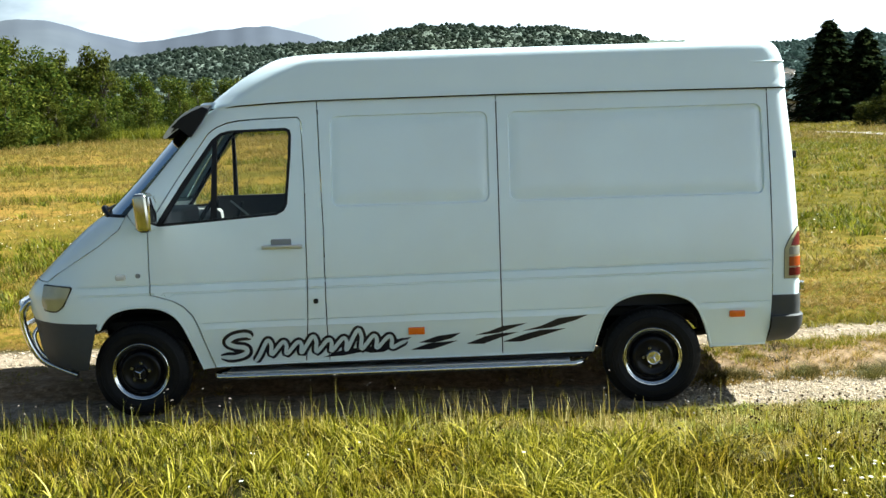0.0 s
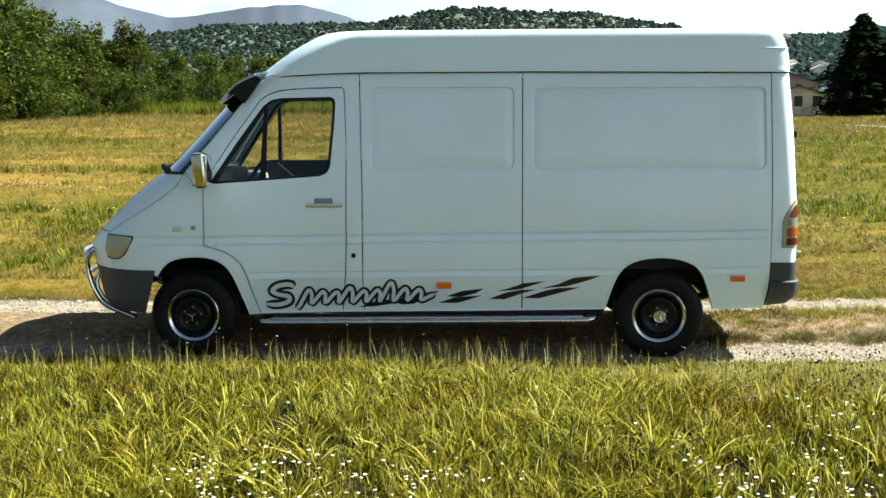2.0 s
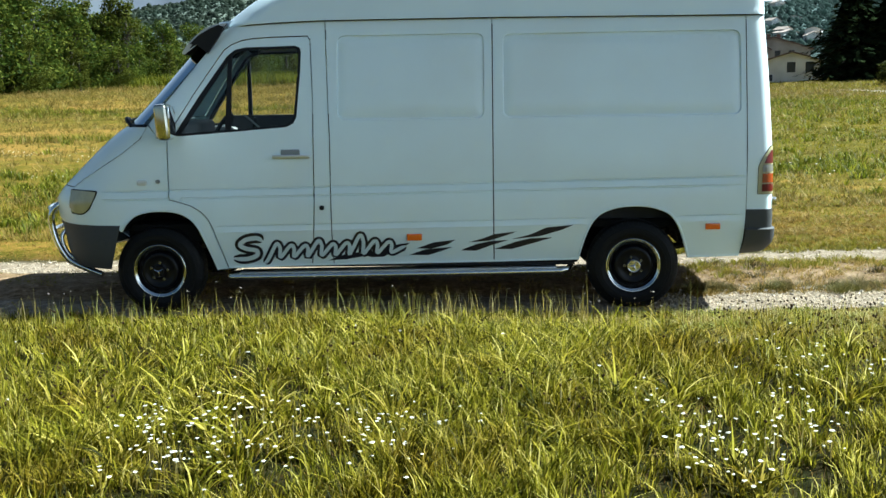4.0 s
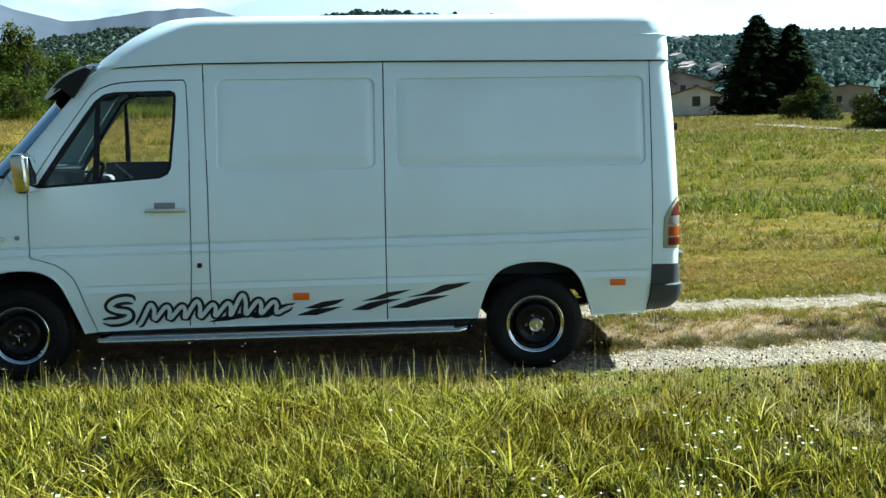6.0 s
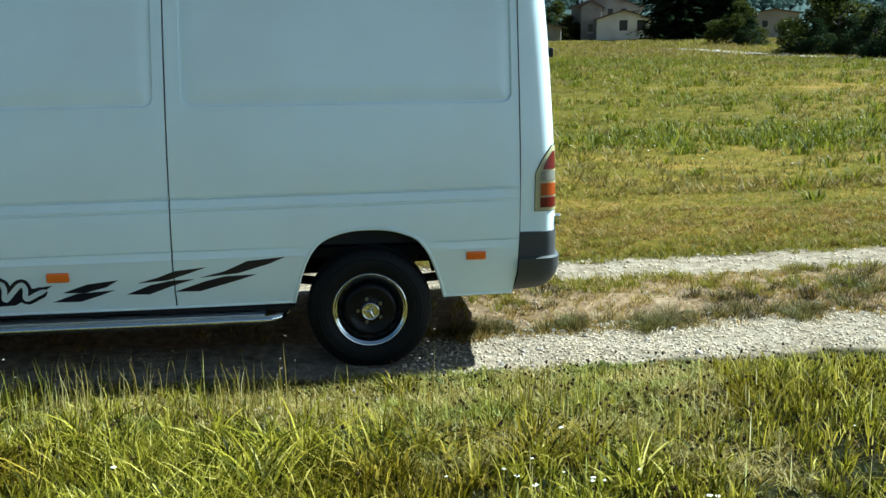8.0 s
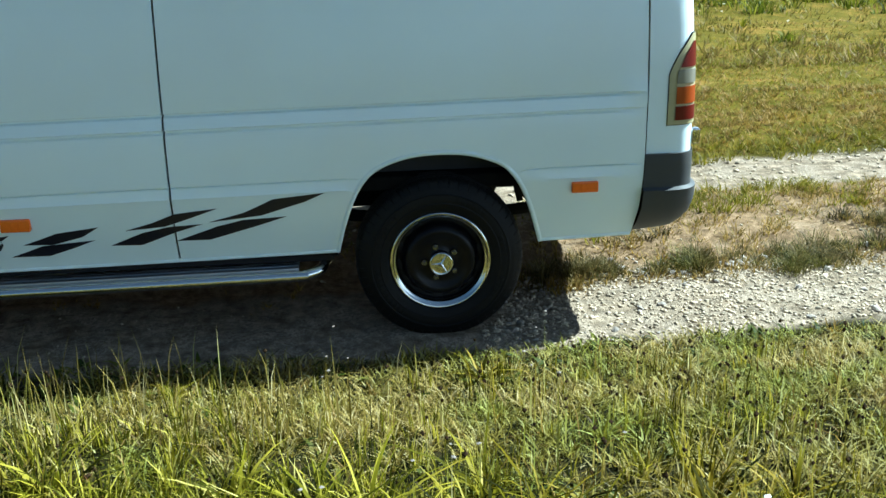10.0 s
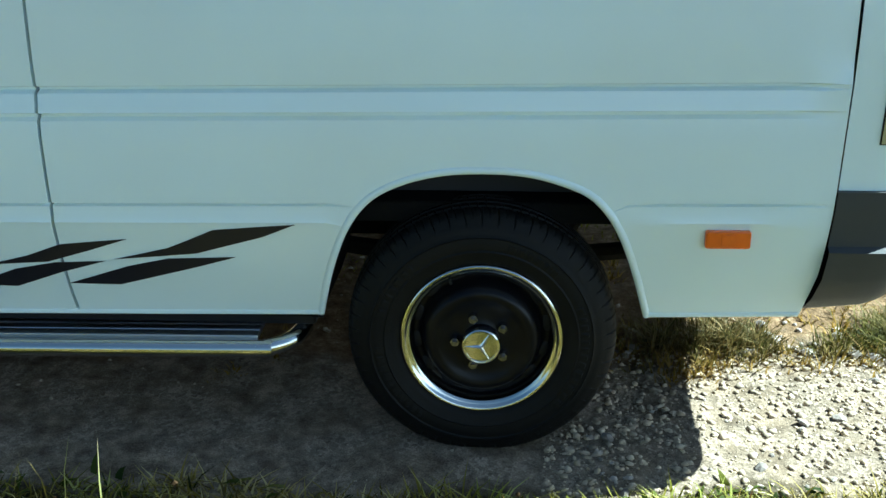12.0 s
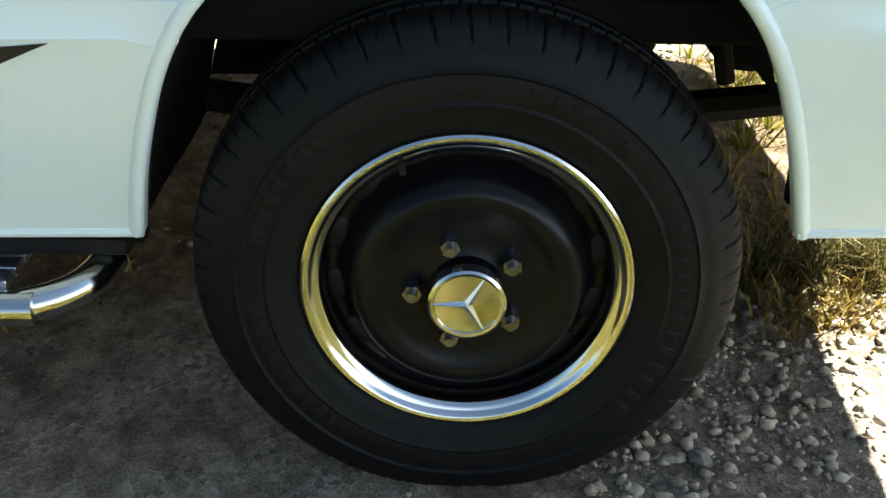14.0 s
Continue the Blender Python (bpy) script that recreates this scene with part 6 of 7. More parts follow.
# middle strip and verges of the track
cx, cy = scatter(7600, -5.0, 7.5, -0.45, 4.4)
u = track_y(cx, cy)
c1 = cell_noise(cx, cy, 2.2, 31)
p = np.where((u > 0.40) & (u < 0.95), 0.97 * (c1 > 0.30), 0.0)
p = np.where((u > 1.0) & (u < 1.66), 0.8 * (c1 > 0.42), p)
p = np.where(u > 2.42, smooth01(2.40, 2.75, u + 0.5 * (c1 - 0.5)), p)
p = np.where(u < -0.16, 0.35 * (c1 > 0.5), p)
p = np.where((cx < 0.15) & (u > 0.2) & (u < 1.9), 0.06 * p, p)
m = rng.uniform(0, 1, len(cx)) < p
cx, cy, u = keep(m, cx, cy, u)
x, y, h, head = tufts(cx, cy, 26, rng.uniform(0.04, 0.09, len(cx)), rng.uniform(0.025, 0.065, len(cx)))
blades("verge_grass", x, y, h, rng.uniform(0.004, 0.008, len(x)), M["grass_dry"], "dry brown grass tufts between the wheel ruts", 0.95, heading=head)
x, y = scatter(26000, -5.5, 8.0, 0.9, 2.9)
u = track_y(x, y)
m = ((u > 0.95) & (u < 1.68) | (u > 2.45)) & (cell_noise(x, y, 2.6, 33) > 0.43)
x, y = keep(m, x, y)
blades("strip_grass", x, y, rng.uniform(0.015, 0.045, len(x)), rng.uniform(0.004, 0.008, len(x)), M["grass_far"], "short green grass of the middle strip", 0.9)

# greener tufts where the strip is less worn
cx, cy = scatter(2600, 0.6, 8.0, 0.4, 4.2)
u = track_y(cx, cy)
g = cell_noise(cx, cy, 1.1, 35) + 0.10 * smooth01(1.0, 4.0, cx)
m = (((u > 0.85) & (u < 1.75)) | ((u > 2.35) & (u < 2.9))) & (g > 0.56)
cx, cy = keep(m, cx, cy)
x, y, h, head = tufts(cx, cy, 22, rng.uniform(0.03, 0.08, len(cx)), rng.uniform(0.04, 0.10, len(cx)))
blades("strip_tufts", x, y, h, rng.uniform(0.004, 0.009, len(x)), M["grass_far"], "green tufts on the middle strip of the track", 0.9, heading=head)

# dark withered clumps along the strip
cx, cy = scatter(900, 0.35, 8.0, 0.4, 3.0)
u = track_y(cx, cy)
m = ((u > 0.50) & (u < 1.0) & (cell_noise(cx, cy, 1.3, 37) > 0.50)) | ((u > 1.0) & (u < 1.6) & (cell_noise(cx, cy, 0.9, 38) > 0.62))
cx, cy = keep(m, cx, cy)
x, y, h, head = tufts(cx, cy, 38, rng.uniform(0.04, 0.09, len(cx)), rng.uniform(0.05, 0.12, len(cx)))
blades("withered_clumps", x, y, h, rng.uniform(0.003, 0.007, len(x)), M["withered"], "dark withered plants on the middle strip", 0.9, heading=head, droop=0.25)

# soft olive-brown plants in clumps where the strip meets the near rut
cx = np.concatenate([rng.normal(0.72, 0.12, 16), rng.normal(1.27, 0.10, 16), rng.normal(1.78, 0.16, 26), rng.normal(2.6, 0.25, 22), rng.uniform(3.0, 7.0, 60)])
cu = np.concatenate([rng.normal(0.60, 0.04, 16), rng.normal(0.60, 0.05, 16), rng.normal(0.56, 0.07, 26), rng.normal(0.60, 0.10, 22), rng.uniform(0.5, 1.5, 60)])
cy = cu + 0.10 * np.maximum(0, cx - 0.3) + 0.02 * np.maximum(0, cx - 4)
x, y, h, head = tufts(cx, cy, 130, rng.uniform(0.06, 0.10, len(cx)), rng.uniform(0.045, 0.10, len(cx)))
blades("strip_plants", x, y, h, rng.uniform(0.0025, 0.0055, len(x)), M["strip"], "soft olive and brown plants along the rut", 0.8, heading=head, droop=0.2)

# field behind the track
x, y = scatter(190000, -14, 16, 2.6, 14)
c1 = cell_noise(x, y, 0.45, 41)
p = (0.45 + 0.55 * c1) * (1 - smooth01(4, 9, y)) * (track_y(x, y) > 2.5)
m = rng.uniform(0, 1, len(x)) < p
x, y, c1 = keep(m, x, y, c1)
dry = cell_noise(x, y, 0.55, 44) + 0.16 * smooth01(5.5, 3.0, y) + rng.normal(0, 0.07, len(x)) > 0.55
h = (0.015 + 0.035 * c1) * rng.uniform(0.4, 1.5, len(x))
w = rng.uniform(0.005, 0.010, len(x)) * (1 + 0.06 * np.clip(y, 0, 12))
blades("field_grass", x[~dry], y[~dry], h[~dry], w[~dry], M["grass_far"], "mown field grass, partly dried", 1.1)
blades("mown_hay", x[dry], y[dry], h[dry] * 0.8, w[dry], M["hay"], "brown mown hay lying in the field", 1.5)
cx = rng.uniform(-8, 58, 34000)
cy = 5.5 + 125 * rng.uniform(0, 1, 34000) ** 2.1
straw = cell_noise(cx * 0.5, cy, 0.35, 42) + 0.35 * cell_noise(cx, cy, 1.3, 43) + rng.normal(0, 0.06, len(cx)) > 0.63
size = rng.uniform(0.06, 0.24, len(cx)) * (1 + 0.04 * cy)
tall = rng.uniform(0.03, 0.13, len(cx)) * (0.35 + 1.1 * cell_noise(cx, cy, 0.6, 45)) * (1 + 0.022 * cy)
for pick, nm, mat, lab in ((~straw, "far_field_grass", M["grass_far"], "tufted field grass towards the woods"), (straw, "far_field_straw", M["grass_gold"], "straw-coloured grass in the far field")):
    x, y, h, head = tufts(cx[pick], cy[pick], 13, size[pick], tall[pick])
    blades(nm, x, y, h, rng.uniform(0.009, 0.020, len(x)) * (1 + 0.05 * y), mat, lab, 0.8, heading=head, levels=(0.0, 1.0))
x, y = scatter(70000, -9, 11, 2.45, 6.5)
dry = cell_noise(x, y, 0.8, 49) + 0.32 * smooth01(4.8, 3.2, y) + rng.normal(0, 0.08, len(x)) > 0.52
m = (track_y(x, y) > 2.5 + 0.25 * (cell_noise(x, y, 2.0, 50) - 0.5)) & (rng.uniform(0, 1, len(x)) < 0.3 + 0.7 * cell_noise(x, y, 2.5, 51))
h = rng.uniform(0.012, 0.05, len(x)) * (0.5 + cell_noise(x, y, 1.6, 52))
w = rng.uniform(0.004, 0.009, len(x))
blades("field_edge_grass", x[m & ~dry], y[m & ~dry], h[m & ~dry], w[m & ~dry], M["grass_far"], "short field grass behind the track", 1.2)
blades("field_edge_hay", x[m & dry], y[m & dry], h[m & dry], w[m & dry], M["hay"], "short brown straw behind the track", 1.4)
# tall uncut grass in the part of the field ahead of the van
cx = rng.uniform(-40, -2.5, 16000)
cy = 3.2 + 90 * rng.uniform(0, 1, 16000) ** 1.8
m = rng.uniform(0, 1, len(cx)) < smooth01(-2.5, -5.0, cx) * np.clip(0.2 + 1.1 * cell_noise(cx, cy, 0.5, 47), 0, 1)
cx, cy = keep(m, cx, cy)
x, y, h, head = tufts(cx, cy, 13, rng.uniform(0.06, 0.20, len(cx)) * (1 + 0.05 * cy), rng.uniform(0.06, 0.16, len(cx)) * (0.5 + cell_noise(cx, cy, 0.5, 48)) * (1 + 0.03 * cy))
blades("golden_grass", x, y, h, rng.uniform(0.007, 0.013, len(x)) * (1 + 0.04 * y), M["grass_gold"], "tall golden and olive uncut grass", 0.9, heading=head, levels=(0.0, 1.0))
# lush green weeds in the field
cx, cy = scatter(24000, -12, 16, 7.0, 22)
band = 1.6 * np.exp(-((cx - 6.4) / 2.4) ** 2 - ((cy - 11.6) / 1.5) ** 2) + 0.22 * np.exp(-((cx - 9.0) / 3.5) ** 2 - ((cy - 12.3) / 0.9) ** 2) + 0.14 * np.exp(-((cy - 20.0) / 2.2) ** 2) * (cx > 1) + 0.6 * np.exp(-((cx + 7.0) / 1.6) ** 2 - ((cy - 8.8) / 0.9) ** 2)
m = rng.uniform(0, 1, len(cx)) < np.clip(band * (2.6 * cell_noise(cx, cy, 0.7, 46) - 0.45), 0, 1.0)
cx, cy = keep(m, cx, cy)
x, y, h, head = tufts(cx, cy, 14, rng.uniform(0.08, 0.20, len(cx)), rng.uniform(0.06, 0.24, len(cx)) * (0.5 + cell_noise(cx, cy, 0.9, 56)))
blades("green_weeds", x, y, h, rng.uniform(0.010, 0.024, len(x)), M["weed"], "lush green weeds in the mown field", 0.7, heading=head, droop=0.3)

# rows of taller green growth across the far field and a strip of maize before the wood
cx = np.concatenate([rng.uniform(-34, -6, 520), rng.uniform(-30, -4, 260)])
cy = np.concatenate([rng.normal(46, 1.8, 520), rng.normal(24, 0.9, 260)])
cx, cy = keep(cell_noise(cx, cy, 0.22, 58) > 0.42, cx, cy)
x, y, h, head = tufts(cx, cy, 20, rng.uniform(0.3, 0.7, len(cx)), rng.uniform(0.16, 0.42, len(cx)))
blades("field_weed_rows", x, y, h, rng.uniform(0.025, 0.05, len(x)), M["weed"], "rows of taller green weeds across the field", 0.5, heading=head, levels=(0.0, 1.0))
cx, cy = scatter(1500, -36, -12, 88, 93)
x, y, h, head = tufts(cx, cy, 8, np.full(len(cx), 0.25), rng.uniform(0.9, 1.5, len(cx)))
blades("maize_strip", x, y, h, rng.uniform(0.06, 0.12, len(x)), M["weed"], "strip of green maize in front of the wood", 0.35, "maize", heading=head, levels=(0.0, 1.0))
cx, cy = scatter(5200, 3, 34, 24, 64)
cx, cy = keep(rng.uniform(0, 1, len(cx)) < np.clip(3.0 * (cell_noise(cx * 0.6, cy * 0.5, 0.16, 59) - 0.40), 0.04, 1.0) * smooth01(24, 32, cy) * smooth01(64, 50, cy), cx, cy)
x, y, h, head = tufts(cx, cy, 16, rng.uniform(0.25, 0.6, len(cx)), rng.uniform(0.08, 0.30, len(cx)))
blades("far_green_band", x, y, h, rng.uniform(0.03, 0.06, len(x)), M["weed"], "green band of uncut growth across the field", 0.6, heading=head, levels=(0.0, 1.0))
# single darker clumps standing in the mown grass
cx, cy = scatter(420, -14, 22, 3.6, 34)
cx, cy = keep((rng.uniform(0, 1, len(cx)) < 0.25 + 0.9 * (cell_noise(cx, cy, 0.25, 57) > 0.5)) & (track_y(cx, cy) > 3.2), cx, cy)
gx, gy = scatter(520, -13, -4.4, 3.4, 12)
gx, gy = keep(cell_noise(gx, gy, 0.5, 60) > 0.50, gx, gy)
cx, cy = np.concatenate([cx, gx]), np.concatenate([cy, gy])
sc = rng.uniform(0.5, 1.3, len(cx)) * (1 + 0.02 * cy)
x, y, h, head = tufts(cx, cy, 46, 0.20 * sc, 0.15 * sc)
blades("weed_clumps", x, y, h, rng.uniform(0.010, 0.020, len(x)) * (1 + 0.03 * y), M["weed"], "dark green clumps of weeds in the mown field", 0.6, heading=head, droop=0.25)

# flower heads, seed heads and stalks
def heads(name, x, y, h, r, mat, label, flat=0.35):
    """Small round heads on the tops of stalks: flattened octahedra with a stalk below."""
    n = len(x)
    z = ground_z(x, y) + h
    o = np.array([(1, 0, 0), (0, 1, 0), (-1, 0, 0), (0, -1, 0), (0.7, 0.7, 0.25), (-0.7, 0.7, 0.25), (-0.7, -0.7, 0.25), (0.7, -0.7, 0.25), (0, 0, 1), (0, 0, -1)], float)
    f = np.array([(0, 4, 8), (4, 1, 8), (1, 5, 8), (5, 2, 8), (2, 6, 8), (6, 3, 8), (3, 7, 8), (7, 0, 8), (4, 0, 9), (1, 4, 9), (5, 1, 9), (2, 5, 9), (6, 2, 9), (3, 6, 9), (7, 3, 9), (0, 7, 9)])
    co = np.stack([x, y, z], -1)[:, None, :] + o[None] * (r[:, None, None] * np.array([1, 1, flat]))
    co = co + rng.normal(0, 0.12, co.shape) * r[:, None, None]
    fa = (f[None] + (np.arange(n) * len(o))[:, None, None]).reshape(-1, 3)
    ob = new(name, fast_mesh(name, co.reshape(-1, 3), fa, mat, False))
    return tagged(ob, label, "flowers", kind="stuff")


def stalked(name, x, y, h, r, mat, label, flat):
    blades(name + "_stalks", x, y, h * 1.1, np.full(len(x), 0.006), M["grass_worn"], "thin flower stalks", 0.02)
    heads(name, x, y, h, r, mat, label, flat)


cx = np.concatenate([rng.uniform(-2.6, -1.2, 26), rng.uniform(-0.35, 0.35, 14), rng.uniform(0.4, 1.0, 4)])
cy = np.concatenate([rng.uniform(-4.0, -3.05, 26), rng.uniform(-4.0, -3.0, 14), rng.uniform(-2.6, -2.1, 4)])
x = np.repeat(cx, 7) + rng.normal(0, 0.11, len(cx) * 7)
y = np.repeat(cy, 7) + rng.normal(0, 0.11, len(cx) * 7)
x, y = np.concatenate([x, rng.uniform(-4.4, 2.5, 40)]), np.concatenate([y, rng.uniform(-3.4, -1.6, 40)])
h = rng.uniform(0.07, 0.15, len(x))
stalked("white_flowers", x, y, h, rng.uniform(0.0048, 0.0120, len(x)), M["petal"], "small white meadow flowers in clusters", 0.3)
x, y = scatter(5200, -4.5, 3.6, -3.6, -0.34)
want = 0.08 + 0.5 * (cell_noise(x, y, 1.3, 51) > 0.56) + 0.5 * smooth01(-0.2, 0.8, x) * smooth01(-1.9, -0.9, y)
m = rng.uniform(0, 1, len(x)) < np.clip(want, 0, 0.45) * (0.55 + 0.45 * smooth01(-0.5, 0.5, x))
x, y = keep(m, x, y)
stalked("seed_heads", x, y, rng.uniform(0.10, 0.21, len(x)) * (0.75 + 0.25 * smooth01(0.4, 1.5, -y)), rng.uniform(0.0045, 0.0085, len(x)), M["seed"], "dark brown plantain seed heads", 1.3)
x = np.concatenate([rng.uniform(-4.3, -1.6, 26), rng.uniform(-0.5, 0.35, 9), rng.normal(-0.42, 0.03, 5), rng.normal(0.24, 0.03, 4)])
y = np.concatenate([rng.uniform(-1.3, -0.55, 26), rng.uniform(-1.9, -1.3, 9), rng.normal(-0.85, 0.03, 5), rng.normal(-0.85, 0.03, 4)])
stalked("wild_carrot", x, y, rng.uniform(0.18, 0.38, len(x)), rng.uniform(0.004, 0.009, len(x)), M["umbel"], "pale wild carrot heads at the track's edge", 0.5)
x = np.concatenate([rng.uniform(-15, -5, 420), rng.uniform(-11, -4, 220), rng.uniform(2.5, 10, 60)])
y = np.concatenate([rng.normal(16.5, 0.9, 420), rng.normal(11.4, 0.6, 220), rng.normal(11.0, 1.3, 60)])
m = cell_noise(x, y, 0.9, 53) > 0.48
x, y = keep(m, x, y)
heads("field_flowers", x, y, rng.uniform(0.06, 0.15, len(x)), rng.uniform(0.008, 0.017, len(x)), M["petal"], "scattered white flowers in the field", 0.4)

# gravel
def stones(name, n, x0, x1, u0, u1, r0, r1, power, seed, label):
    rs = np.random.RandomState(seed)
    x = rs.uniform(x0, x1, n)
    u = rs.uniform(u0, u1, n)
    pick = rs.uniform(0, 1, n) < 0.18 + 1.25 * (cell_noise(x, u, 2.6, seed) - 0.2)
    x, u = x[pick], u[pick]
    n = len(x)
    y = u + 0.10 * np.maximum(0, x - 0.3) + 0.02 * np.maximum(0, x - 4)
    r = r0 + (r1 - r0) * rs.uniform(0, 1, n) ** power
    t = (1 + 5 ** 0.5) / 2
    ico = np.array([(-1, t, 0), (1, t, 0), (-1, -t, 0), (1, -t, 0), (0, -1, t), (0, 1, t), (0, -1, -t), (0, 1, -t), (t, 0, -1), (t, 0, 1), (-t, 0, -1), (-t, 0, 1)], float) / 1.9
    fi = np.array([(0, 11, 5), (0, 5, 1), (0, 1, 7), (0, 7, 10), (0, 10, 11), (1, 5, 9), (5, 11, 4), (11, 10, 2), (10, 7, 6), (7, 1, 8), (3, 9, 4), (3, 4, 2), (3, 2, 6), (3, 6, 8), (3, 8, 9), (4, 9, 5), (2, 4, 11), (6, 2, 10), (8, 6, 7), (9, 8, 1)])
    a = rs.uniform(0, 6.28, n)
    sh = ico[None] * rs.uniform(0.75, 1.25, (n, 1, 3)) * np.array([1.15, 0.85, 0.6]) + rs.normal(0, 0.16, (n, 12, 3))
    c, s = np.cos(a)[:, None], np.sin(a)[:, None]
    sh = np.stack([c * sh[..., 0] - s * sh[..., 1], s * sh[..., 0] + c * sh[..., 1], sh[..., 2]], -1) * r[:, None, None]
    co = sh + np.stack([x, y, ground_z(x, y) + r * 0.22], -1)[:, None]
    fa = (fi[None] + (np.arange(n) * 12)[:, None, None]).reshape(-1, 3)
    ob = new(name, fast_mesh(name, co.reshape(-1, 3), fa, M["stone"], True))
    return tagged(ob, label, "gravel", kind="stuff")


M["stone"] = material("grey_stones", (0.3723, 0.3029, 0.2088), 0.85, vary=0.3, scale=25, second=(0.4234, 0.3349, 0.2203), second_scale=9, island=0.45, bump=0.2, bump_scale=120)
stones("gravel", 600, -4.6, 2.6, -0.24, 0.50, 0.002, 0.007, 3.0, 61, "grey limestone gravel in the near wheel rut")
stones("gravel_far_rut", 5500, -6, 8, 1.65, 2.50, 0.004, 0.017, 2.4, 62, "grey limestone gravel in the far wheel rut")
stones("gravel_behind_van", 30000, 0.16, 6.0, -0.18, 0.58, 0.0020, 0.012, 3.4, 63, "pale gravel and small stones on the track")
stones("earth_grit", 1800, -1.0, 7.0, 0.6, 1.7, 0.002, 0.010, 3.0, 65, "grit on the bare earth of the middle strip")


# single larger stones lying on the track, each a piece of its own
def stone_material():
    m = material("loose_stones", (0.279, 0.241, 0.202), 0.88, vary=0.3, scale=30, second=(0.328, 0.281, 0.234), second_scale=14, bump=0.35, bump_scale=90)
    n, l = m.node_tree.nodes, m.node_tree.links
    b = n["Principled BSDF"]
    src = b.inputs["Base Color"].links[0].from_socket
    info, hsv, rg = n.new("ShaderNodeObjectInfo"), n.new("ShaderNodeHueSaturation"), n.new("ShaderNodeMapRange")
    rg.inputs["To Min"].default_value, rg.inputs["To Max"].default_value = 0.6, 1.35
    l.new(info.outputs["Random"], rg.inputs["Value"])
    l.new(rg.outputs["Result"], hsv.inputs["Value"])
    l.new(src, hsv.inputs["Color"])
    l.new(hsv.outputs["Color"], b.inputs["Base Color"])
    return m


M["loose"] = stone_material()
rs_s = np.random.RandomState(64)
stone_shapes = []
for k in range(14):
    bm = bmesh.new()
    bmesh.ops.create_icosphere(bm, subdivisions=1 + (k % 3 == 0), radius=1.0)
    axes = rs_s.uniform(0.65, 1.2, 3) * (1.15, 0.9, 0.62)
    cuts = [Vector(rs_s.normal(0, 1, 3)).normalized() for q in range(6)]
    for v in bm.verts:
        for c in cuts:
            over = v.co.dot(c) - 0.72
            if over > 0:
                v.co -= c * over
        v.co = Vector((v.co.x * axes[0], v.co.y * axes[1], v.co.z * axes[2])) + Vector(rs_s.normal(0, 0.03, 3))
    me = bpy.data.meshes.new("stone")
    bm.to_mesh(me)
    bm.free()
    me.materials.append(M["loose"])
    stone_shapes.append(me)
n = 0
while n < 290:
    x = 0.28 + 5.5 * rs_s.uniform(0, 1) ** 1.7
    edge = rs_s.uniform() < 0.55
    u = rs_s.normal(0.58, 0.07) if edge else rs_s.uniform(-0.18, 0.62)
    if cell_noise(np.array([x]), np.array([u]), 2.4, 66)[0] < 0.42:
        continue
    r = (0.007 + 0.019 * rs_s.uniform(0, 1) ** (2.2 if edge else 3.4))
    y = u + 0.10 * max(0, x - 0.3) + 0.02 * max(0, x - 4)
    o = new("stone", stone_shapes[n % 14])
    o.parent = ground
    o.matrix_basis = Matrix.Translation((x, y, float(ground_z(x, y)) + r * 0.18)) @ Euler((rs_s.normal(0, 0.25), rs_s.normal(0, 0.25), rs_s.uniform(0, 6.28))).to_matrix().to_4x4() @ Matrix.Diagonal((r, r, r, 1))
    n += 1

# ---- trees, houses and the far side of the field ----
M["bark"] = material("tree_bark", (0.050, 0.040, 0.029), 0.95, vary=0.35, scale=6, bump=0.4, bump_scale=20)
M["leaf_a"] = leaf_material("broad_leaves", [(0.0, (0.018, 0.033, 0.0050)), (0.5, (0.045, 0.065, 0.0086)), (0.8, (0.083, 0.099, 0.012)), (1.0, (0.133, 0.144, 0.019))], 0.34, spec=0.03)
M["leaf_b"] = leaf_material("olive_leaves", [(0.0, (0.022, 0.033, 0.0050)), (0.5, (0.055, 0.063, 0.0072)), (1.0, (0.112, 0.119, 0.017))], 0.34, spec=0.03)
# two darker leaf colours with the trees' shade painted in
M["leaf_dark"] = leaf_material("shade_dark_leaves", [(0.0, (0.012, 0.0224, 0.0101)), (0.6, (0.0224, 0.0364, 0.0132)), (1.0, (0.042, 0.056, 0.0168))], 0.15, spec=0.02)
M["leaf_shade"] = leaf_material("shade_olive_leaves", [(0.0, (0.014, 0.021, 0.004)), (0.5, (0.036, 0.043, 0.007)), (1.0, (0.090, 0.090, 0.015))], 0.34, spec=0.03)
M["needle"] = leaf_material("spruce_needles", [(0.0, (0.0099, 0.016, 0.0075)), (0.6, (0.017, 0.0256, 0.0103)), (1.0, (0.0323, 0.0384, 0.013))], 0.1, rough=0.9, spec=0.0)


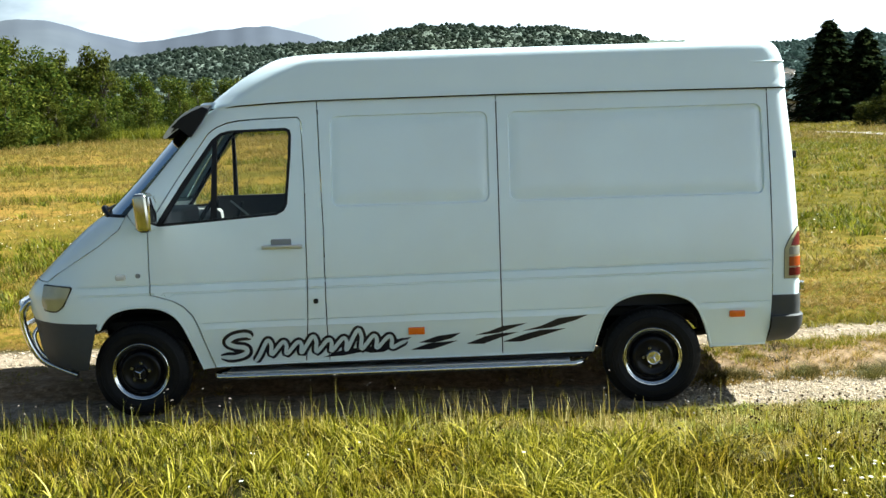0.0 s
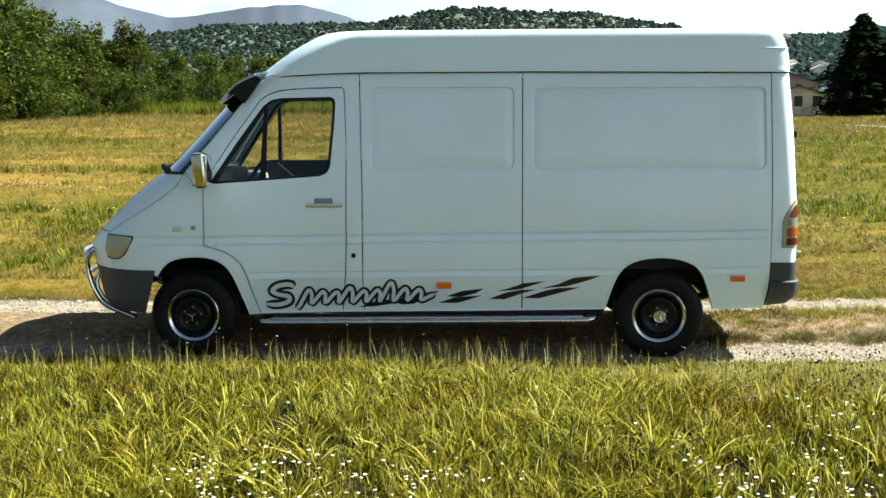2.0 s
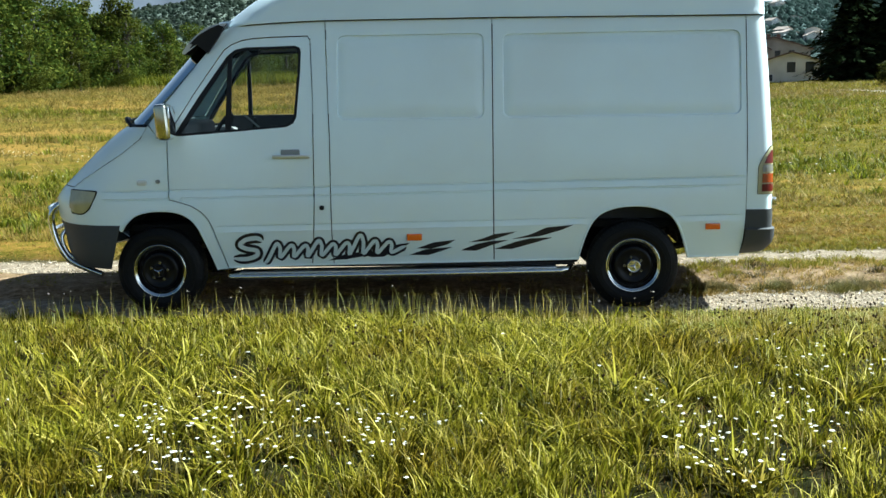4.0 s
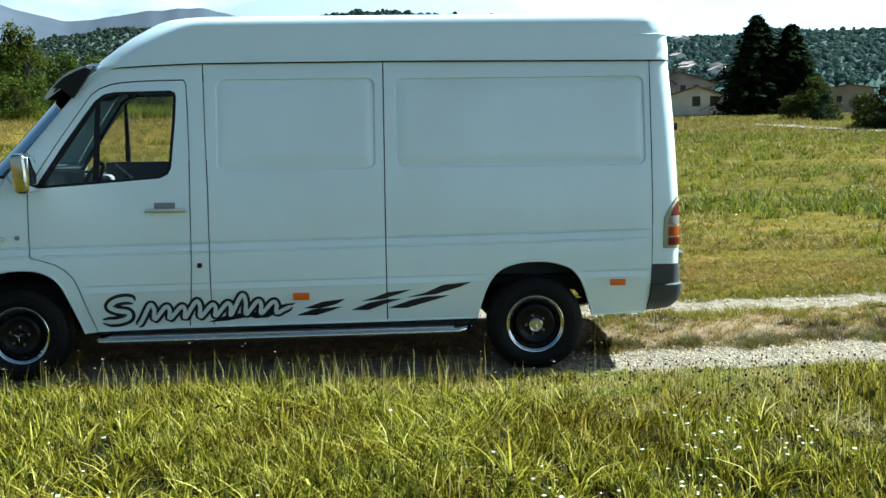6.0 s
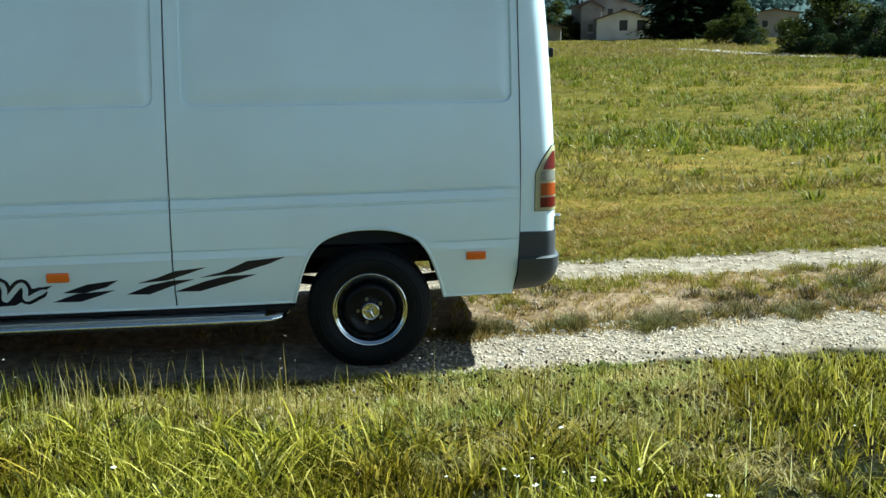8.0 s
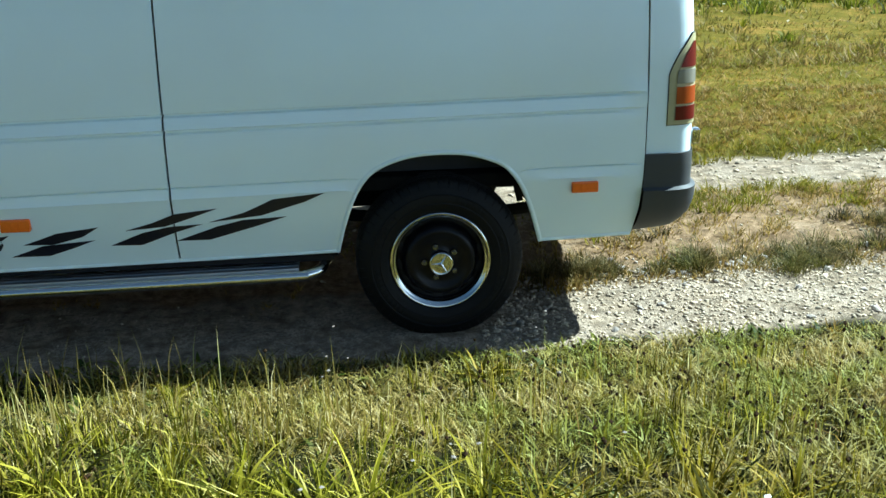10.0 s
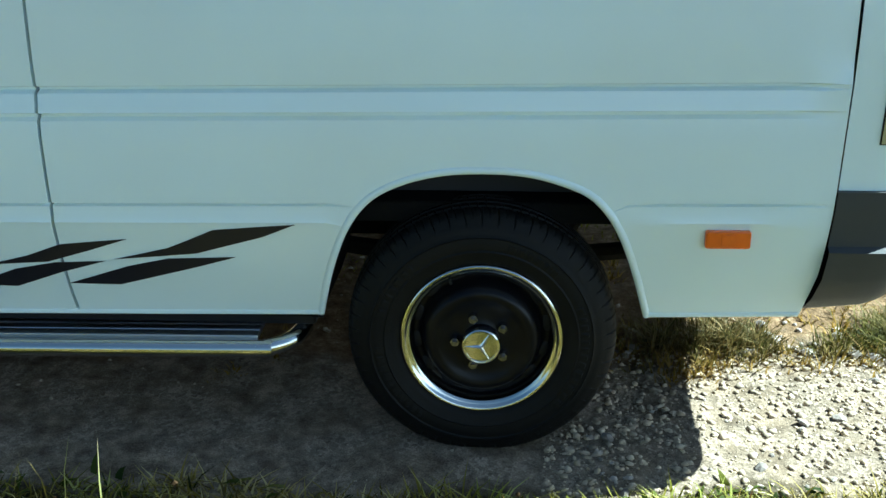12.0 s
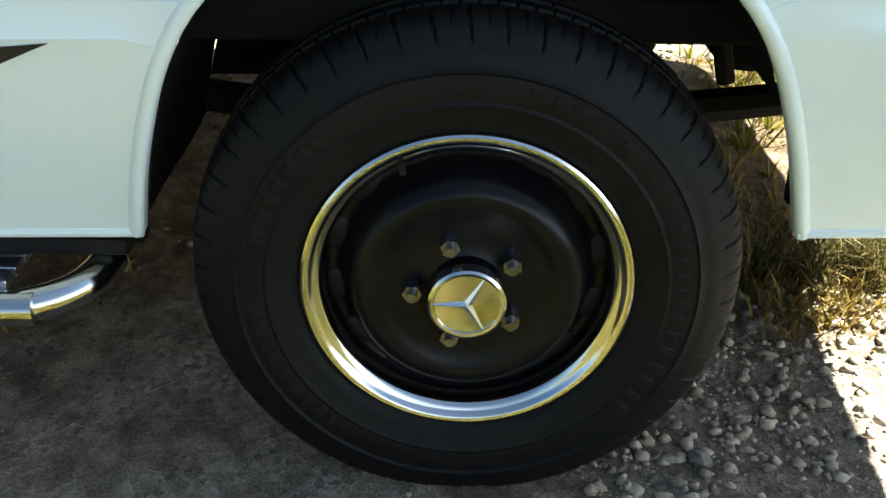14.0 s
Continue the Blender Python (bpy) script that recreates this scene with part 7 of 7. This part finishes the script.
def leaf_cloud(centres, radii, n, size, seed, squash=0.85):
    """Many small leaf faces round a set of clump centres."""
    rs = np.random.RandomState(seed)
    k = rs.choice(len(centres), n, p=np.array(radii) ** 2 / np.sum(np.array(radii) ** 2))
    d = rs.normal(0, 1, (n, 3))
    d /= np.linalg.norm(d, axis=1)[:, None]
    rad = np.array(radii)[k] * rs.uniform(0.55, 1.08, n)
    c = np.array(centres)[k] + d * rad[:, None] * np.array([1, 1, squash])
    a = rs.normal(0, 1, (n, 3))
    b = rs.normal(0, 1, (n, 3))
    a /= np.linalg.norm(a, axis=1)[:, None]
    b -= a * (a * b).sum(1)[:, None]
    b /= np.linalg.norm(b, axis=1)[:, None]
    s = size * rs.uniform(0.5, 1.4, n)[:, None]
    co = np.stack([c - a * s, c + b * s * 0.7, c + a * s * 0.8], 1)
    return co.reshape(-1, 3), (np.arange(n) * 3)[:, None] + np.arange(3)[None]


def limb(verts, faces, p0, p1, r0, r1, sides=6):
    p0, p1 = Vector(p0), Vector(p1)
    d = (p1 - p0).normalized()
    s = d.orthogonal().normalized()
    t = d.cross(s)
    k = len(verts)
    for p, r in ((p0, r0), (p1, r1)):
        for i in range(sides):
            a = 2 * math.pi * i / sides
            verts.append(p + r * (math.cos(a) * s + math.sin(a) * t))
    for i in range(sides):
        j = (i + 1) % sides
        faces.append((k + i, k + j, k + sides + j, k + sides + i))


def broad_tree(seed, height, spread, mat, label, leaves=5400, bare=0.04, leaf=0.22, name="tree"):
    """A broad-leaved tree at the origin: trunk, limbs and an uneven crown with gaps."""
    rs = random.Random(seed)
    verts, faces = [], []
    limb(verts, faces, (0, 0, -0.3), (0.1, 0, height * 0.35), height * 0.022, height * 0.016)
    limb(verts, faces, (0.1, 0, height * 0.35), (0.0, 0.1, height * 0.85), height * 0.016, height * 0.004)
    cs, rd = [], []
    for k in range(17):
        f = bare + (0.95 - bare) * (k + rs.random()) / 17
        a = rs.uniform(0, 6.28)
        w = spread * math.sin(min(1, 0.25 + f * 0.85) * math.pi) ** 0.6 * rs.uniform(0.3, 0.85)
        c = (w * math.cos(a), w * math.sin(a), height * (f * 0.93))
        r = spread * rs.uniform(0.28, 0.5) * (1.15 - 0.55 * f)
        cs.append(c)
        rd.append(r)
        limb(verts, faces, (0.05, 0.02, max(0.1, c[2] - r * 0.9 - 0.15 * height * rs.random())), c, height * 0.009, height * 0.002, 5)
    cs.append((0, 0, height * 0.9))
    rd.append(spread * 0.3)
    e = thing(name, (0, 0, 0), label, "tree", "trees by the field")
    trunk = part_mesh("trunk", raw("trunk", verts, faces, M["bark"]), None, e)
    co, fa = leaf_cloud(cs, rd, leaves, leaf, seed)
    me = fast_mesh("crown", co, fa, mat, False)
    cr = new("crown", me)
    cr.parent = e
    return e


def spruce(seed, height, width, label):
    """A dark spruce: drooping branches in whorls, narrowing to the tip."""
    rs = np.random.RandomState(seed)
    verts, faces = [], []
    limb(verts, faces, (0, 0, -0.3), (0, 0, height * 0.98), height * 0.02, 0.03)
    co = []
    n = 0
    for k in range(46):
        f = k / 46
        z = height * (0.04 + 0.95 * f)
        r = width * (1 - f) ** 0.8 * rs.uniform(0.75, 1.15) + 0.15
        for q in range(11):
            a = rs.uniform(0, 6.28)
            L = r * rs.uniform(0.65, 1.12)
            limb(verts, faces, (0, 0, z), (L * 0.9 * math.cos(a), L * 0.9 * math.sin(a), z - 0.25 * L), 0.04, 0.01, 3)
            for w in range(20):
                g = (w + rs.uniform(0, 1)) / 20
                c = np.array([L * g * math.cos(a), L * g * math.sin(a), z - 0.28 * L * g + 0.1 * g * L]) + rs.normal(0, 0.10, 3)
                d1 = np.array([math.cos(a + rs.normal(0, 0.7)), math.sin(a + rs.normal(0, 0.7)), -0.35 + rs.normal(0, 0.25)]) * rs.uniform(0.22, 0.46)
                d2 = np.array([-math.sin(a), math.cos(a), rs.normal(0, 0.4)]) * rs.uniform(0.10, 0.22)
                co += [c - d1, c + d2, c + d1, c - d2]
                n += 1
    e = thing("spruce_tree", (0, 0, 0), label, "tree", "spruces by the house")
    part_mesh("trunk", raw("trunk", verts, faces, M["bark"]), None, e)
    cr = new("crown", fast_mesh("crown", np.array(co), (np.arange(n) * 4)[:, None] + np.arange(4)[None], M["needle"], False))
    cr.parent = e
    return e


def put(e, x, y, s=1.0, rz=0.0, wide=1.0):
    m = Matrix.Translation((x, y, float(ground_z(x, y)) - 0.05)) @ Matrix.Rotation(rz, 4, "Z") @ Matrix.Diagonal((s * wide, s * wide, s, 1))
    c = copy_thing(e, Matrix())
    c.matrix_basis = m
    return c


EYE0 = (-1.25, -7.9)


def polar(az, d):
    return EYE0[0] + d * math.sin(radians(az)), EYE0[1] + d * math.cos(radians(az))


rt = random.Random(5)
kinds = [broad_tree(71, 10.0, 4.3, M["leaf_a"], "leafy green broad-leaved tree at the field's edge"),
         broad_tree(72, 10.0, 3.6, M["leaf_b"], "olive green broad-leaved tree at the field's edge"),
         broad_tree(73, 10.0, 5.0, M["leaf_a"], "wide leafy green tree at the field's edge", 5800)]
thin = broad_tree(74, 10.0, 2.9, M["leaf_b"], "thin-crowned tall tree rising over the wood", 900, 0.62)
# the wood on the left: tall at first, lower and farther towards the middle
for k in range(38):
    az = -36 + 27.0 * (k + rt.uniform(-0.3, 0.3)) / 38
    el = lerp(az, [-37, -24.5, -22, -20, -17.5, -15, -12, -9], [6.3, 5.9, 4.7, 3.5, 2.9, 2.6, 2.5, 2.3]) * rt.uniform(0.86, 1.02)
    d = lerp(az, [-37, -24, -16, -9], [84, 92, 112, 140]) + (k % 3) * 5
    h = d * math.tan(radians(el)) + 0.9
    px0, py0 = polar(az, d)
    put(kinds[k % 3], px0, py0, h / 10.0, rt.uniform(0, 6.28), 1.2)
    bx, by = polar(az + 0.3, d - 5)
    put(kinds[(k + 1) % 3], bx, by, h / 10.0 * rt.uniform(0.45, 0.7), rt.uniform(0, 6.28))
for az, el in ((-20.3, 4.35), (-19.0, 4.5), (-18.3, 4.2)):
    px0, py0 = polar(az, 104)
    put(thin, px0, py0, (104 * math.tan(radians(el)) + 0.9) / 10.0, rt.uniform(0, 6.28))
# trees behind the van
for k in range(16):
    az = -8.5 + 19 * k / 16 + rt.uniform(-0.4, 0.4)
    d = 150 + rt.uniform(0, 14)
    px0, py0 = polar(az, d)
    put(kinds[k % 3], px0, py0, (d * math.tan(radians(1.9 * rt.uniform(0.8, 1.15))) + 1.5) / 10.0, rt.uniform(0, 6.28))
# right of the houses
dark = broad_tree(75, 10.0, 4.2, M["leaf_dark"], "tree beside the houses with shade-darkened leaves", 9000, 0.03, 0.23)
green_r = broad_tree(76, 10.0, 4.9, M["leaf_shade"], "rounded tree beside the road with shade-darkened green leaves", 12000, 0.03, 0.24)
EYE7 = (-0.385, -6.17)


def polar7(az, d):
    return EYE7[0] + d * math.sin(radians(az)), EYE7[1] + d * math.cos(radians(az))


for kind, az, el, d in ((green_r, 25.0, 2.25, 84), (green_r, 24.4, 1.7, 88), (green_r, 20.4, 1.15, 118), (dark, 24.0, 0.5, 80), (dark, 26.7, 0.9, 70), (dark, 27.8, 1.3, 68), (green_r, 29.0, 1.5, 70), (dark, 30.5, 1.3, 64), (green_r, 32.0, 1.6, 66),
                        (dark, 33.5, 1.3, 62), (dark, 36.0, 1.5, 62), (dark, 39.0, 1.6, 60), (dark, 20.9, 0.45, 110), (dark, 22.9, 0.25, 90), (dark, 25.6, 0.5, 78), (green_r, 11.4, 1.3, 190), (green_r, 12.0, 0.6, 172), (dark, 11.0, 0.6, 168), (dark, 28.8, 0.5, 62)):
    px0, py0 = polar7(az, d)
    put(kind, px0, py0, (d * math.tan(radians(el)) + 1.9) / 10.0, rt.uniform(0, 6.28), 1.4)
sp1 = spruce(81, 12.0, 5.2, "tall dark spruce beside the houses")
sp2 = spruce(82, 12.0, 4.8, "dark spruce beside the houses")
for e, az, el, d in ((sp1, 17.6, 4.25, 142), (sp2, 19.25, 3.75, 142), (sp2, 18.5, 2.8, 146), (sp1, 17.0, 2.5, 147), (sp2, 19.9, 2.2, 140)):
    px0, py0 = polar7(az, d)
    put(e, px0, py0, (d * math.tan(radians(el)) + 1.9) / 12.0, rt.uniform(0, 6.28), 1.35)
for e in kinds + [thin, dark, green_r, sp1, sp2]:
    for o in list(e.children_recursive) + [e]:
        bpy.data.objects.remove(o)

# houses
M["plaster"] = material("beige_plaster", (0.252, 0.2324, 0.2016), 0.9, vary=0.12, scale=2, second=(0.2016, 0.1764, 0.1456), second_scale=0.6)
M["plaster_w"] = material("white_plaster", (0.561, 0.54, 0.4965), 0.9, vary=0.08, scale=2, second=(0.453, 0.432, 0.3885), second_scale=0.5)
M["tiles"] = material("clay_roof_tiles", (0.1118, 0.0702, 0.052), 0.9, vary=0.3, scale=5, second=(0.0754, 0.0546, 0.0416), second_scale=1.2)
M["dark_glass"] = material("dark_window", (0.02, 0.022, 0.025), 0.2, vary=0.1)


def house(cx, cy, rz, w, d, eave, rise, wall_mat, windows, label, chimneys=0, roof_mat=None):
    """A plain house with a gabled roof; its gable faces the field."""
    h = thing("house", (cx, cy, float(ground_z(cx, cy))), label, "house", "houses at the field's end")
    h.rotation_euler = (0, 0, rz)

    def own(nm, bm, mat, parent, lab=""):
        me = bpy.data.meshes.new(nm)
        bm.to_mesh(me)
        bm.free()
        me.materials.append(mat)
        o = new(nm, me)
        o.parent = parent
        return o
    bm = bmesh.new()
    pr = [(-w / 2, -0.5), (w / 2, -0.5), (w / 2, eave), (0, eave + rise), (-w / 2, eave)]
    a = [bm.verts.new((x, -d / 2, z)) for x, z in pr]
    b = [bm.verts.new((x, d / 2, z)) for x, z in pr]
    bm.faces.new(a)
    bm.faces.new(b[::-1])
    for i in range(5):
        j = (i + 1) % 5
        bm.faces.new((a[j], a[i], b[i], b[j]))
    bmesh.ops.recalc_face_normals(bm, faces=bm.faces)
    wall = own("wall", bm, wall_mat, h)
    bm = bmesh.new()
    for s in (-1, 1):
        nrm = Vector((s * rise, 0, w / 2)).normalized() * 0.18
        lo, hi = Vector((s * (w / 2 + 0.45), 0, eave - 0.45 * rise / (w / 2))), Vector((0, 0, eave + rise))
        q = []
        for off in (Vector((0, 0, 0.02)), nrm):
            for p in (lo, hi):
                for yv2 in (-d / 2 - 0.5, d / 2 + 0.5):
                    q.append(bm.verts.new(p + off + Vector((0, yv2, 0))))
        for f in ((0, 1, 3, 2), (4, 6, 7, 5), (0, 4, 5, 1), (2, 3, 7, 6), (0, 2, 6, 4), (1, 5, 7, 3)):
            bm.faces.new([q[i] for i in f])
    bmesh.ops.recalc_face_normals(bm, faces=bm.faces)
    roof = own("roof", bm, roof_mat or M["tiles"], h)
    for k in range(chimneys):
        own("chimney", box_bm(-0.3 + k * 1.5 - 0.8, 0.3 + k * 1.5 - 0.8, -0.3 + k, 0.3 + k, eave + rise - 1.0, eave + rise + 0.7, 0.02), M["tiles"], roof)
    for (wx, wz, ww, wh, arch) in windows:
        bm = bmesh.new()
        n = 8 if arch else 1
        top = [(wx - ww / 2 + ww * k / n, wz + wh / 2 + (0.25 * math.sin(math.pi * k / n) if arch else 0)) for k in range(n + 1)]
        pr = [(wx + ww / 2, wz - wh / 2), (wx - ww / 2, wz - wh / 2)] + top
        a = [bm.verts.new((x, -d / 2 - 0.03, z)) for x, z in pr]
        b = [bm.verts.new((x, -d / 2 + 0.1, z)) for x, z in pr]
        bm.faces.new(a)
        for i in range(len(pr)):
            j = (i + 1) % len(pr)
            bm.faces.new((a[j], a[i], b[i], b[j]))
        bmesh.ops.recalc_face_normals(bm, faces=bm.faces)
        win = own("window", bm, M["dark_glass"], h)
        own("sill", box_bm(wx - ww / 2 - 0.1, wx + ww / 2 + 0.1, -d / 2 - 0.12, -d / 2 - 0.02, wz - wh / 2 - 0.12, wz - wh / 2, 0.01), M["plaster_w"], win)
    return h


hx, hy = polar7(13.85, 178)
house(hx, hy, radians(-14), 10.6, 11, 5.0, 1.7, M["plaster"], [(-2.3, 4.3, 0.8, 0.9, False), (0.6, 4.3, 0.8, 0.9, False), (2.6, 4.3, 0.8, 0.9, False), (-2.6, 1.6, 0.9, 1.2, False)], "old beige two-storey house with a clay tile roof", 2)
hx, hy = polar7(13.1, 171)
house(hx, hy, radians(-14), 3.0, 7, 4.9, 0.8, M["plaster"], [(0.0, 1.8, 0.8, 1.1, False)], "narrow beige house wing with a tiled roof")
hx, hy = polar7(14.75, 166)
house(hx, hy, radians(-15), 7.8, 7, 3.0, 1.2, M["plaster_w"], [(-0.1, 2.15, 1.15, 1.45, False), (2.4, 2.15, 1.15, 1.45, False)], "small white outbuilding with two dark windows")
hx, hy = polar7(22.0, 185)
house(hx, hy, radians(-20), 7.0, 9, 4.0, 0.55, M["plaster"], [(-1.5, 2.4, 0.8, 1.0, False), (1.2, 2.4, 0.8, 1.0, False)], "low beige house behind the bushes")
hx, hy = polar7(10.6, 160)
house(hx, hy, radians(-12), 5.5, 5, 1.9, 0.6, M["plaster"], [(0.0, 1.2, 0.7, 0.6, False)], "low tiled shed beside the houses")
# houses scattered on the haze-tinted hill
rs_h = random.Random(9)
M["pale_roof"] = material("sunlit_pale_roof", (0.3624, 0.294, 0.2508), 0.85, vary=0.15, scale=0.6)
M["far_wall"] = material("far_white_wall", (0.6734, 0.6552, 0.6175), 0.85, vary=0.06, scale=0.5)
for k in range(15):
    az = rs_h.uniform(11.8, 16.3) if k < 12 else rs_h.uniform(20, 30)
    d = rs_h.uniform(600, 790)
    px0, py0 = d * math.sin(radians(az)), d * math.cos(radians(az))
    el = rs_h.uniform(1.9, 2.9) if k < 12 else rs_h.uniform(1.2, 2.0)
    h = house(px0, py0, rs_h.uniform(-0.5, 0.5), rs_h.uniform(6, 10), 8, rs_h.uniform(3.5, 6.0), 1.5, M["far_wall"], [(-1.4, 2.4, 1.1, 1.3, False), (1.4, 2.4, 1.1, 1.3, False)], "pale house among the trees on the hill", 0, M["pale_roof"])
    f = (d - 500) / 400
    h.location.z = lerp(az, [9, 12, 14, 16, 18, 20.6, 24.7, 29, 36], [40, 52, 51, 52, 54, 55, 53, 45, 40]) * math.sin(min(f, 1) * math.pi / 2) ** 1.25 - 2.0
# the road behind the field: a pale strip
ROAD = [(28.5, 92.0), (30.0, 82.0), (29.6, 70.0), (28.5, 57.0), (28.1, 46.0), (31.0, 36.0), (44.0, 22.0), (70.0, 10.0)]
co = []
for k in range(60):
    f = k / 59 * (len(ROAD) - 1)
    i = min(int(f), len(ROAD) - 2)
    a, b = Vector(ROAD[i]), Vector(ROAD[i + 1])
    p = a.lerp(b, f - i)
    for w in (0.0, 2.3):
        co.append((p.x + w, p.y + w * 0.2, float(ground_z(p.x, p.y)) + 0.07))
road_me = fast_mesh("road", np.array(co), np.array([(2 * k, 2 * k + 1, 2 * k + 3, 2 * k + 2) for k in range(59)]), material("pale_road", (0.25, 0.21, 0.16), 0.9, vary=0.15, scale=1.0))
tagged(new("road", road_me), "pale country road behind the field", "road", kind="structure")
